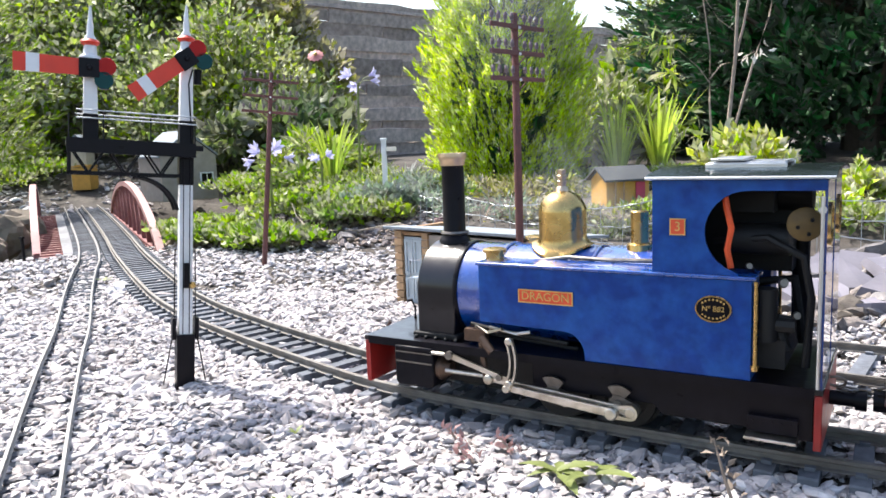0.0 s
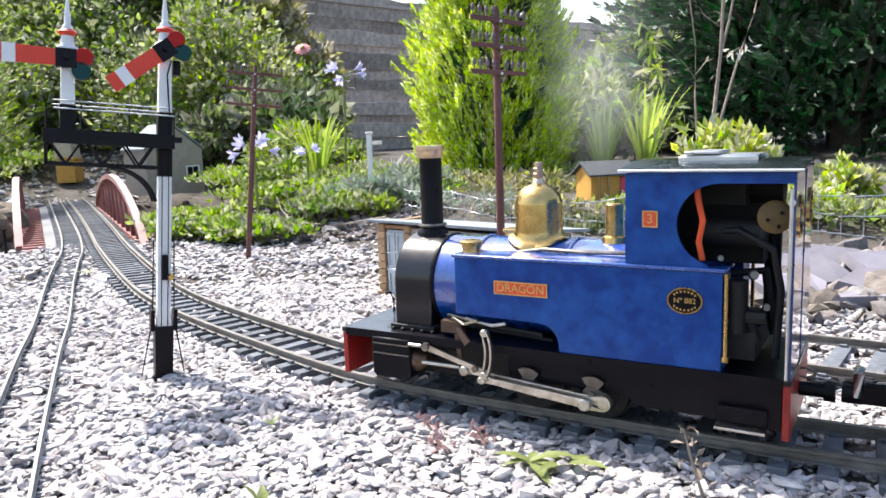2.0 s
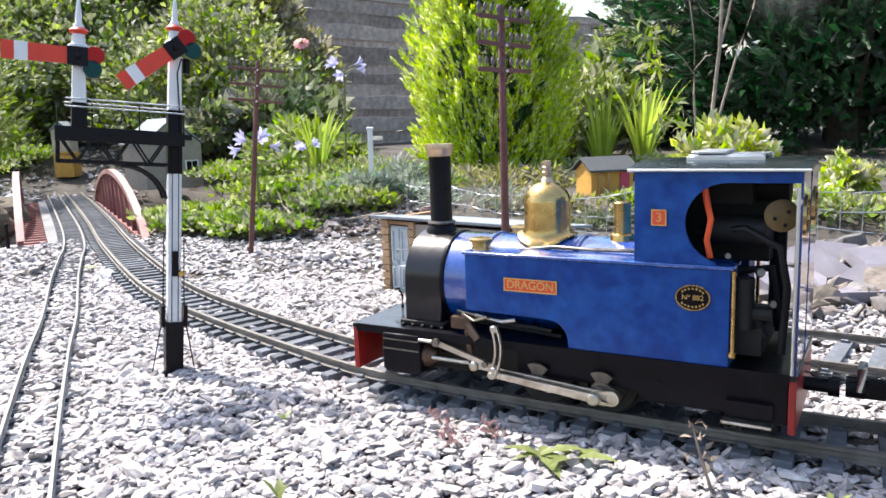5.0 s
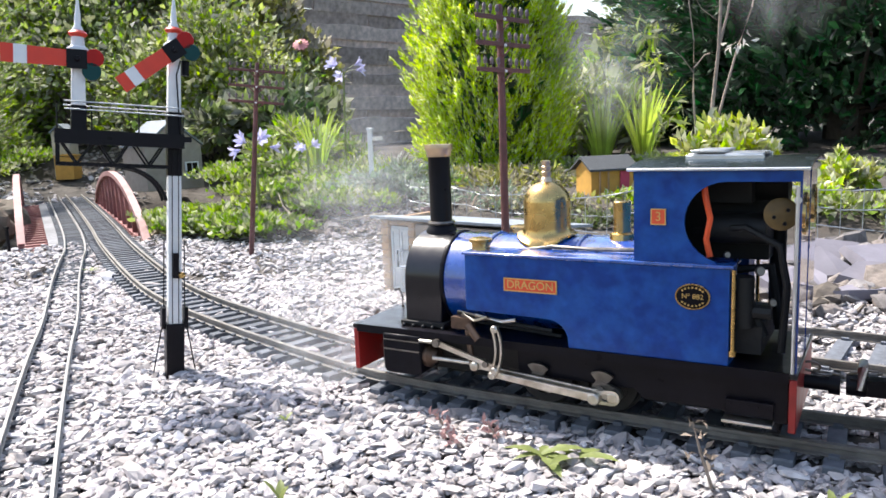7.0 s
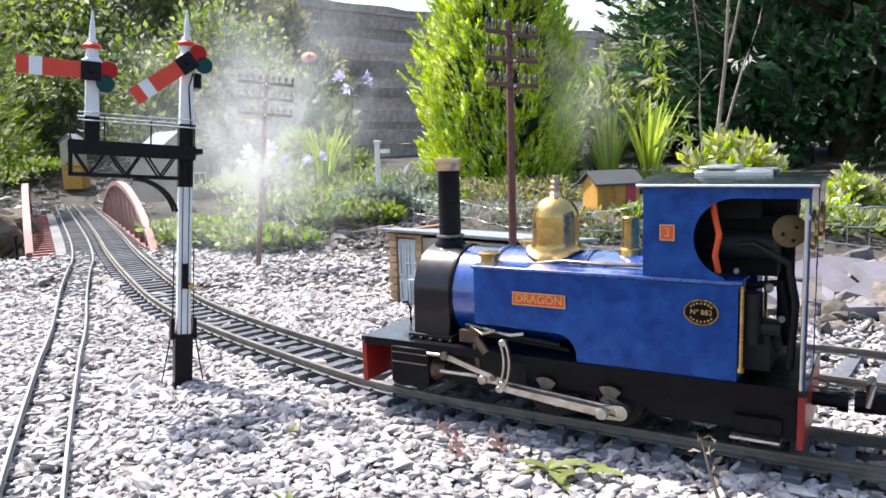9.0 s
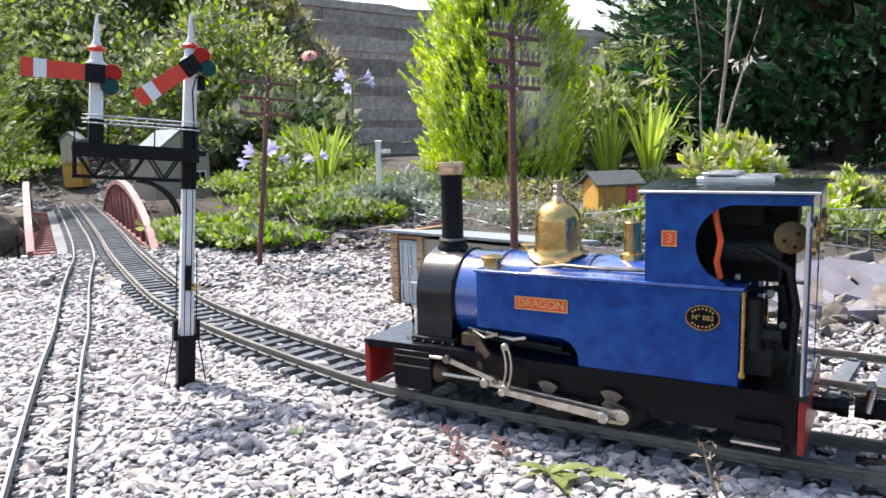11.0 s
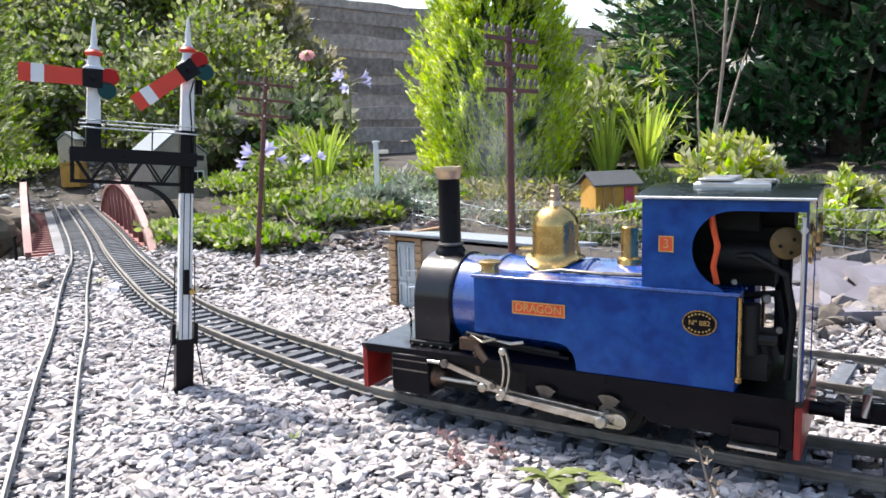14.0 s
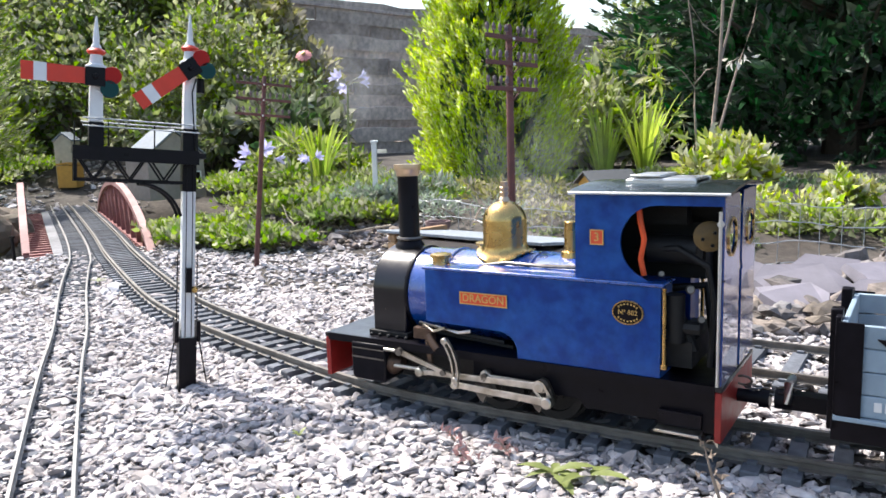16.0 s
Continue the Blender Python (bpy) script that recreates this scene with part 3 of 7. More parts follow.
        inner = arc(-0.034, 0, 0.0352, -25, 25, 14) + list(reversed(arc(-0.034, 0, 0.0328, -25, 25, 14)))
        bm = plate_with_hole(bmesh.new(), outer, inner, -0.0012, 0.0012)
        for q in (-27.5, -21.0, 27.5):
            lathe(bm, [(0.0026, 0), (0.0026, 0.0016), (0.0018, 0.0024)], (-0.034 + 0.034 * math.cos(radians(q)), 0, 0.034 * math.sin(radians(q))), (0, s, 0), 12)
        link = part("expansion_link", bm, M["steel"], loco, "slotted bright expansion link")
        link.matrix_basis = Matrix.Translation((LINK_PIVOT.x, y, LINK_PIVOT.z))
        link["side"] = s
        # return crank with a slotted end, and the eccentric rod from it to the link's foot
        k = RETURN.length
        outer = arc(0, 0, 0.0048, -90, 90, 10) + arc(-k, 0, 0.0040, 90, 270, 10)
        inner = arc(0, 0, 0.0030, -90, 90, 10) + arc(-k * 0.45, 0, 0.0024, 90, 270, 10)
        bm = plate_with_hole(bmesh.new(), outer, inner, -0.0010, 0.0010)
        lathe(bm, [(0.0026, 0), (0.0024, 0.0008)], (0, 0, 0), (0, s, 0), 12)
        crank = part("return_crank", bm, M["steel"], loco, "bright return crank with a slotted end")
        crank["side"] = s
        el = ECCENTRIC_LEN
        o = arc(0, 0, 0.0030, 90, 270, 8) + [(0.003, -0.0020), (el - 0.004, -0.0026)] + arc(el, 0, 0.0040, -90, 90, 10) + [(el - 0.004, 0.0026), (0.003, 0.0020)]
        bm = prism(bmesh.new(), o, -0.0009, 0.0009)
        lathe(bm, [(0.0040, 0), (0.0040, 0.0024), (0.0030, 0.0032)], (el, 0, 0), (0, s, 0), 14)
        rod = part("eccentric_rod", bm, M["steel"], loco, "bright steel eccentric rod", 0.0003)
        rod["side"] = s
        # crosshead pin and its lifting links
        for pin_x, pin_z, pin_r in ((-0.225, 0.0385, 0.0028), (-0.1875, 0.0280, 0.0022)):
            part("rod_pin", tube(bmesh.new(), [(pin_x, s * 0.0500, pin_z), (pin_x, s * 0.0470, pin_z)], pin_r, 12), M["dull_steel"], loco)
        bm = tube(bmesh.new(), [(-0.208, s * 0.041, 0.0585), (-0.197, s * 0.044, 0.056), (-0.186, s * 0.046, 0.0600)], 0.0011, 8)
        tube(bm, [(-0.196, s * 0.044, 0.0595), (-0.176, s * 0.044, 0.0572), (-0.168, s * 0.042, 0.0585)], 0.0013, 8)
        part("lifting_link", bm, M["steel"], loco, "small bright levers under the tank")
        bm = tube(bmesh.new(), [(-0.203, s * 0.043, 0.048), (-0.200, s * 0.044, 0.026)], 0.0022, 8)
        box(bm, -0.217, -0.201, s * 0.038 - 0.003, s * 0.038 + 0.003, 0.048, 0.056)
        tube(bm, [(-0.203, s * 0.043, 0.052), (-0.194, s * 0.045, 0.043)], 0.003, 10)
        part("rocker", bm, M["bronze"], loco, "oily bronze rocker and bracket")
        bm = tube(bmesh.new(), [(-0.213, s * 0.038, 0.059), (-0.19, s * 0.038, 0.056), (-0.145, s * 0.036, 0.052)], 0.0015, 8)
        tube(bm, [(-0.208, s * 0.034, 0.053), (-0.14, s * 0.032, 0.048)], 0.0013, 8)
        part("reversing_rod", bm, M["soot"], loco)
    # smokebox
    zc, r = 0.0765, 0.0328
    out = [(-r, 0.0447)] + arc(0, zc, r, 180, 0, 28) + [(r, 0.0447)]
    bm = bmesh.new()
    prism(bm, out, 0, 0.0300, Matrix(((0, 1, 0, -0.2590), (1, 0, 0, 0), (0, 0, 1, 0), (0, 0, 0, 1))))
    sb = part("smokebox", bm, M["footplate"], loco, "black smokebox reaching down to the footplate", 0.0012)
    bm = lathe(bmesh.new(), [(0.026, 0), (0.026, 0.002), (0.02, 0.005), (0.006, 0.0065), (0.004, 0.010), (0.002, 0.0105)], (-0.259, 0, zc), (-1, 0, 0), 28)
    tube(bm, [(-0.266, -0.004, zc - 0.004), (-0.269, 0.006, zc + 0.012)], 0.001, 6)
    part("smokebox_door", bm, M["black"], sb)
    for y in (-0.02, 0.02):
        bm = tube(bmesh.new(), [(-0.2595, y * 1.3, 0.098), (-0.2655, y * 1.5, 0.098), (-0.2655, y * 1.5, 0.086), (-0.2595, y * 1.4, 0.086)], 0.0009, 6)
        part("grab_rail", bm, M["silver"], sb)
    bm = box(bmesh.new(), -0.262, -0.226, -0.0355, 0.0355, 0.0449, 0.0485)
    for i in range(5):
        lathe(bm, [(0.0016, 0), (0.0014, 0.0022)], (-0.258 + i * 0.008, -0.0375, 0.0447), (0, 0, 1), 6)
        lathe(bm, [(0.0016, 0), (0.0014, 0.0022)], (-0.258 + i * 0.008, 0.0375, 0.0447), (0, 0, 1), 6)
    part("smokebox_saddle", bm, M["soot"], sb, "", 0.0006)
    # boiler
    bm = lathe(bmesh.new(), [(r - 0.0006, 0), (r - 0.0006, 0.1405)], (-0.2295, 0, zc), (1, 0, 0), 48)
    bo = part("boiler", bm, M["blue_gloss"], loco, "glossy blue boiler barrel")
    for x in (-0.2285, -0.199, -0.135, -0.094):
        bm = lathe(bmesh.new(), [(r + 0.0003, -0.0016), (r + 0.0006, -0.001), (r + 0.0006, 0.001), (r + 0.0003, 0.0016)], (x, 0, zc), (1, 0, 0), 48)
        part("boiler_band", bm, M["black"] if x < -0.22 else M["blue_gloss"], bo)
    # side tanks
    for s in (-1, 1):
        yo, yi = s * W, s * 0.0215
        o = [(-0.2025, 0.1005), (-0.2025, 0.0632), (-0.1440, 0.0618)] + [(q[0], q[1]) for q in arc(-0.1440, 0.0485, 0.0132, 88, 2, 8)] + [(-0.1305, 0.0448), (-0.0355, 0.0448), (-0.0355, 0.1005)]
        tk = part("side_tank", prism(bmesh.new(), o, min(yo, yi), max(yo, yi)), M["blue"], loco, "scuffed blue side tank", 0.0006)
        bm = box(bmesh.new(), -0.2040, -0.0335, min(yo + s * 0.0014, yi), max(yo + s * 0.0014, yi), 0.1005, 0.1027)
        part("tank_top", bm, M["blue_gloss"], tk, "", 0.0008)
        bm = lathe(bmesh.new(), [(0.0062, 0), (0.0062, 0.0045), (0.0078, 0.005), (0.0078, 0.0068), (0.006, 0.0074)], (-0.1965, s * 0.0325, 0.1027), (0, 0, 1), 24)
        part("filler_cap", bm, M["brass"], tk, "brass tank filler cap")
    # plates on the tanks
    tanks = [o for o in loco.children if o.name.startswith("side_tank")]
    for s, tk in zip((-1, 1), tanks):
        y = s * (W + 0.0008)
        flip = pose(0, 0, 0, 90, 0, 0) if s < 0 else pose(0, 0, 0, 90, 0, 180)
        bm = box(bmesh.new(), -0.1730, -0.1376, min(y, y - s * 0.0008), max(y, y - s * 0.0008), 0.0790, 0.0868)
        pl = part("nameplate", bm, M["plate_red"], tk, "orange red nameplate with gilt letters", 0.0002)
        bm = plate_with_hole(bmesh.new(), [(-0.1735, 0.0786), (-0.1371, 0.0786), (-0.1371, 0.0872), (-0.1735, 0.0872)], [(-0.1728, 0.0793), (-0.1378, 0.0793), (-0.1378, 0.0865), (-0.1728, 0.0865)], min(y, y + s * 0.0005), max(y, y + s * 0.0005))
        part("plate_rim", bm, M["gold_letter"], pl)
        lettering("DRAGON", 0.0074, M["gold_letter"], pl, Matrix.Translation((-0.1553, y + s * 0.0002, 0.0829)) @ flip)
        bm = lathe(bmesh.new(), [(0.0094, 0), (0.0094, 0.0007), (0.009, 0.001)], (0, 0, 0), (0, s, 0), 32)
        for v in bm.verts:
            v.co.z *= 0.76
        ov = part("works_plate", bm, M["black"], tk, "oval black works plate with brass rim")
        ov.matrix_basis = pose(-0.0553, s * W, 0.0837)
        e1 = [(0.0097 * math.cos(a), 0.0075 * math.sin(a)) for a in np.linspace(0, 2 * math.pi, 32, endpoint=False)]
        e2 = [(x * 0.92, z * 0.9) for x, z in e1]
        part("plate_rim", plate_with_hole(bmesh.new(), e1, e2, min(0, s * 0.0013), max(0, s * 0.0013)), M["brass"], ov)
        lettering("N\u00ba 882", 0.0042, M["gold_letter"], ov, Matrix.Translation((0, s * 0.0011, 0)) @ flip)
        bm = bmesh.new()
        for sg in (1, -1):
            for i in range(7):
                a = radians(90 * sg + (i - 3) * 17)
                cx, cz = 0.0073 * math.cos(a), 0.0053 * math.sin(a)
                box(bm, cx - 0.0005, cx + 0.0005, min(s * 0.0011, s * 0.0013), max(s * 0.0011, s * 0.0013), cz - 0.0005, cz + 0.0005)
        part("lettering", bm, M["gold_letter"], ov)
    # cab
    cab = part("cab", box(bmesh.new(), -0.0890, -0.0875, -W, W, 0.1030, 0.1545), M["blue"], loco, "blue open-sided cab", 0.0003)
    for s in (-1, 1):
        y0, y1 = (-W - 0.0003, -W + 0.0012) if s < 0 else (W - 0.0012, W + 0.0003)
        n = 24
        # cut-out: round in front, running out to the rear post
        hole = [(q[0], q[1]) for q in arc(-0.0378, 0.1262, 0.0226, 90, 252, 14)]
        o = [(-0.003, 0.1488)] + hole + [(-0.0425, 0.1028), (-0.0890, 0.1028), (-0.0890, 0.1550), (-0.0005, 0.1550), (-0.0005, 0.1488)]
        sd = part("side_sheet", prism(bmesh.new(), o, y0, y1), M["blue"], cab, "blue cab side with rounded cut-out")
        bm = tube(bmesh.new(), [(-0.0025, s * (W + 0.0006), 0.0450), (-0.0025, s * (W + 0.0006), 0.146)], 0.0010, 8)
        tube(bm, [(-0.0025, s * (W + 0.0006), 0.139), (-0.0025, s * (W - 0.001), 0.139)], 0.002, 8)
        part("handrail", bm, M["silver"], cab, "bright steel cab handrail")
        bm = tube(bmesh.new(), [(-0.0335, s * (W - 0.0005), 0.052), (-0.0335, s * (W - 0.0005), 0.1000)], 0.0012, 8)
        tube(bm, [(-0.0335, s * (W - 0.0005), 0.0510), (-0.0335, s * (W - 0.0005), 0.0540)], 0.0022, 8)
        part("handrail", bm, M["brass"], cab, "brass cab handrail")
        bm = bmesh.new()
        box(bm, -0.0787, -0.0707, s * (W + 0.0008) - 0.0005, s * (W + 0.0008) + 0.0005, 0.1245, 0.1332)
        pl = part("number_plate", bm, M["plate_red"], cab, "small red plate with a gilt number", 0.0002)
        bm = plate_with_hole(bmesh.new(), [(-0.0790, 0.1242), (-0.0704, 0.1242), (-0.0704, 0.1335), (-0.0790, 0.1335)], [(-0.0784, 0.1248), (-0.0710, 0.1248), (-0.0710, 0.1329), (-0.0784, 0.1329)], s * (W + 0.0012) - 0.0004, s * (W + 0.0012) + 0.0004)
        part("plate_rim", bm, M["gold_letter"], pl)
        lettering("3", 0.0075, M["gold_letter"], pl, Matrix.Translation((-0.0747, s * (W + 0.0014), 0.1288)) @ (pose(0, 0, 0, 90, 0, 0) if s < 0 else pose(0, 0, 0, 90, 0, 180)))
    # rear sheet: two halves with round windows, and the doorway between them
    for s in (-1, 1):
        m = Matrix(((0, 1, 0, -0.0018), (1, 0, 0, 0), (0, 0, 1, 0), (0, 0, 0, 1)))
        n = 28
        c = (s * 0.026, 0.130)
        inner = [(c[0] + 0.0105 * math.cos(a), c[1] + 0.0105 * math.sin(a)) for a in (2 * math.pi * i / n for i in range(n))]
        x0, x1 = (-W + 0.001, -0.004) if s < 0 else (0.004, W - 0.001)
        outer = []
        for px, pz in inner:
            d = Vector((px - c[0], pz - c[1])).normalized()
            k = min((x1 - c[0]) / d.x if d.x > 1e-6 else 99, (x0 - c[0]) / d.x if d.x < -1e-6 else 99, (0.1545 - c[1]) / d.y if d.y > 1e-6 else 99, (0.106 - c[1]) / d.y if d.y < -1e-6 else 99)
            outer.append((c[0] + d.x * k, c[1] + d.y * k))
        bm = plate_with_hole(bmesh.new(), outer, inner, 0, 0.0014)
        prism(bm, [(x0, 0.0449), (x1, 0.0449), (x1, 0.106), (x0, 0.106)], 0, 0.0014)
        for v in bm.verts:
            v.co = m @ v.co
        bs = part("rear_sheet", bm, M["blue_mirror"], cab, "glossy blue rear cab sheet with a round window")
        e1 = [(c[0] + 0.0116 * math.cos(a), c[1] + 0.0116 * math.sin(a)) for a in (2 * math.pi * i / n for i in range(n))]
        e2 = [(c[0] + 0.0099 * math.cos(a), c[1] + 0.0099 * math.sin(a)) for a in (2 * math.pi * i / n for i in range(n))]
        bm = plate_with_hole(bmesh.new(), e1, e2, 0.0012, 0.0024)
        for v in bm.verts:
            v.co = m @ v.co
        part("window_rim", bm, M["brass"], bs)
    # roof: shallow arc
    bm = bmesh.new()
    o = [(y, 0.1550 + 0.0038 * (1 - (y / 0.0485) ** 2)) for y in np.linspace(-0.0485, 0.0485, 17)]
    o = [(y, z + 0.0016) for y, z in o] + [(y, z) for y, z in reversed(o)]
    prism(bm, o, 0, 0.0960, Matrix(((0, 1, 0, -0.0925), (1, 0, 0, 0), (0, 0, 1, 0), (0, 0, 0, 1))))
    rf = part("roof", bm, M["roof"], cab, "dark glossy cab roof with a pale worn rim")
    for y in (-0.0485, 0.0485):
        part("gutter", tube(bmesh.new(), [(-0.0923, y, 0.1557), (0.0033, y, 0.1557)], 0.0009, 6), M["silver"], rf, "worn bright roof edge")
    bm = box(bmesh.new(), -0.065, -0.024, -0.018, 0.018, 0.1612, 0.1628)
    box(bm, -0.063, -0.044, -0.020, 0.016, 0.1634, 0.1650)
    box(bm, -0.066, -0.023, -0.0195, -0.0165, 0.1585, 0.1620)
    box(bm, -0.066, -0.023, 0.0165, 0.0195, 0.1585, 0.1620)
    part("roof_hatch", bm, M["silver"], rf, "bright sliding roof hatch", 0.0003)
    # cab fittings
    bm = lathe(bmesh.new(), [(0.029, 0), (0.029, 0.006), (0.027, 0.008)], (-0.0875, 0, 0.0765), (1, 0, 0), 28)
    part("backhead", bm, M["soot"], cab)
    bm = tube(bmesh.new(), [(-0.075, 0.01, 0.143), (-0.012, 0.01, 0.143)], 0.011, 16)
    tube(bm, [(-0.05, -0.02, 0.12), (-0.02, -0.02, 0.12)], 0.009, 16)
    # two added dark blocks imitate the cab's deep shade and close the far cut-out
    box(bm, -0.078, -0.022, 0.004, 0.030, 0.098, 0.134)
    box(bm, -0.078, -0.030, -0.012, 0.034, 0.134, 0.150)
    part("gas_tank", bm, M["soot"], cab, "dark gas cylinder with added dark blocks for the cab's shade")
    bm = tube(bmesh.new(), [(-0.07, -0.03, 0.11), (-0.055, -0.035, 0.09), (-0.03, -0.03, 0.085), (-0.02, -0.03, 0.06)], 0.0035, 8)
    tube(bm, [(-0.06, -0.02, 0.118), (-0.03, -0.03, 0.122), (-0.012, -0.031, 0.112), (-0.008, -0.031, 0.09), (-0.010, -0.031, 0.052)], 0.0022, 8)
    tube(bm, [(-0.05, 0.0, 0.09), (-0.02, 0.0, 0.095), (-0.015, 0.0, 0.06)], 0.003, 8)
    tube(bm, [(-0.055, -0.034, 0.075), (-0.015, -0.034, 0.075)], 0.004, 8)
    box(bm, -0.06, -0.02, -0.034, 0.03, 0.050, 0.066)
    tube(bm, [(-0.03, -0.035, 0.066), (-0.03, -0.035, 0.095)], 0.006, 12)
    tube(bm, [(-0.02, 0.03, 0.05), (-0.02, 0.03, 0.12)], 0.005, 10)
    part("pipework", bm, M["soot"], cab, "dark pipes and valves in the cab")
    bm = bmesh.new()
    for p, r2 in (((-0.022, -0.033, 0.098), 0.0022), ((-0.034, -0.034, 0.083), 0.002), ((-0.015, -0.035, 0.081), 0.0018), ((-0.04, -0.031, 0.106), 0.0016)):
        lathe(bm, [(r2, 0), (r2 * 1.3, 0.001), (r2, 0.003)], p, (0.4, -1, 0.2), 10)
    part("valve_knob", bm, M["dull_steel"], cab)
    bm = lathe(bmesh.new(), [(0.0090, 0), (0.0090, 0.004), (0.0080, 0.0046)], (-0.0125, -0.027, 0.1295), (0.12, -1, 0.1), 28)
    gauge = part("pressure_gauge", bm, M["gauge"], cab, "dull brass backed pressure gauge")
    for dx, dz in ((0.0035, 0.003), (-0.0035, -0.001), (0.002, -0.0045)):
        part("screw", lathe(bmesh.new(), [(0.0012, 0), (0.0010, 0.0012)], (-0.012 + dx, -0.0318, 0.1292 + dz), (0.12, -1, 0.1), 8), M["black"], gauge)
    bm = tube(bmesh.new(), [(-0.0515, -0.0385, 0.1475), (-0.050, -0.0390, 0.138), (-0.0475, -0.0400, 0.128), (-0.0495, -0.0400, 0.116), (-0.0475, -0.0400, 0.106)], 0.0018, 6)
    part("strap", bm, M["orange"], cab, "orange cord hanging in the cab")
    # chimney
    bm = lathe(bmesh.new(), [(0.0120, -0.008), (0.0114, 0.0), (0.0104, 0.002), (0.0088, 0.004), (0.0080, 0.006), (0.0080, 0.054), (0.006, 0.054)], (-0.2455, 0, 0.1095), (0, 0, 1), 32)
    ch = part("chimney", bm, M["black"], loco, "tall black chimney")
    bm = lathe(bmesh.new(), [(0.0086, 0), (0.0092, 0.0035), (0.0104, 0.0055), (0.0103, 0.0068), (0.0103, 0.0088), (0.0080, 0.0086), (0.0070, 0.004)], (-0.2455, 0, 0.1632), (0, 0, 1), 32)
    part("chimney_cap", bm, M["copper"], ch, "pale copper chimney cap")
    bm = lathe(bmesh.new(), [(0.0098, 0), (0.0104, 0.0012), (0.0098, 0.0024)], (-0.2455, 0, 0.1140), (0, 0, 1), 24)
    part("chimney_ring", bm, M["dull_steel"], ch)
    # dome: skirt follows the barrel
    prof = [(0.0208, 0), (0.0206, 0.0010), (0.0176, 0.0018), (0.0161, 0.0034), (0.0158, 0.0060), (0.0158, 0.022)] + [(0.0158 * math.cos(a), 0.021 + 0.0150 * math.sin(a)) for a in np.linspace(0.15, 1.45, 9)] + [(0.0006, 0.0361)]
    bm = lathe(bmesh.new(), prof, (0, 0, 0), (0, 0, 1), 40)
    for v in bm.verts:
        k = max(0, 1 - v.co.z / 0.014)
        v.co.z += k * (math.sqrt(max((r + 0.0003) ** 2 - v.co.y ** 2, 0)) - r) + 0.0008
    dm = part("dome", bm, M["brass"], loco, "polished brass steam dome")
    dm.matrix_basis = pose(-0.1620, 0, 0.1090)
    bm = lathe(bmesh.new(), [(0.0045, 0), (0.0036, 0.003), (0.0026, 0.004), (0.0034, 0.006), (0.0034, 0.0072), (0.0024, 0.008), (0.0034, 0.0095), (0.0034, 0.0107), (0.0022, 0.0115), (0.003, 0.013), (0.0028, 0.0148)], (0, 0, 0.0355), (0, 0, 1), 16)
    part("safety_valve", bm, M["copper"], dm, "ringed safety valve on the dome")
    bm = lathe(bmesh.new(), [(0.0085, -0.002), (0.0078, 0.003), (0.0056, 0.004), (0.0056, 0.0235), (0.005, 0.0242)], (-0.1100, 0, 0.1085), (0, 0, 1), 24)
    sv = part("safety_valve_cover", bm, M["brass"], loco, "dark brass safety valve column")
    bm = lathe(bmesh.new(), [(0.0005, 0), (0.0005, 0.004)], (-0.1100, 0.002, 0.1325), (0, 0, 1), 8)
    part("valve_pin", bm, M["dull_steel"], sv)
    # pipe along the barrel
    bm = tube(bmesh.new(), [(-0.175, -0.023, 0.1005), (-0.15, -0.0215, 0.1042), (-0.12, -0.0215, 0.1040), (-0.089, -0.0205, 0.1046)], 0.0014, 8)
    part("steam_pipe", bm, M["dull_steel"], bo)
    # couplings
    bm = tube(bmesh.new(), [(-0.2975, 0, 0.032), (-0.3065, 0, 0.032), (-0.3105, 0, 0.038), (-0.3065, 0, 0.044)], 0.0016, 8)
    box(bm, -0.3, -0.2975, -0.006, 0.006, 0.025, 0.039)
    part("coupling_hook", bm, M["dull_steel"], loco)
    bm = tube(bmesh.new(), [(-0.291, 0.012, 0.0447), (-0.291, 0.012, 0.054), (-0.294, 0.012, 0.059), (-0.298, 0.012, 0.058)], 0.0012, 8)
    part("lamp_iron", bm, M["black"], loco)
    bm = tube(bmesh.new(), [(0.0, 0, 0.027), (0.013, 0, 0.027)], 0.0042, 12)
    tube(bm, [(0.013, 0, 0.027), (0.019, 0, 0.027)], 0.006, 12)
    part("drawbar", bm, M["black"], loco)
    for i in range(6):
        x = 0.003 + i * 0.0062
        pts = [Vector((x + 0.0052 * math.cos(a), (0.0028 * math.sin(a)) if i % 2 else 0.0, 0.0365 - 0.006 * math.sin(i / 5 * math.pi) + (0 if i % 2 else 0.0028 * math.sin(a)))) for a in np.linspace(0, 2 * math.pi, 13)]
        part("chain_link", tube(bmesh.new(), pts, 0.0008, 6, False), M["dull_steel"], loco)
    return loco


MAIN_LEN = 0.0946
loco = build_locomotive()


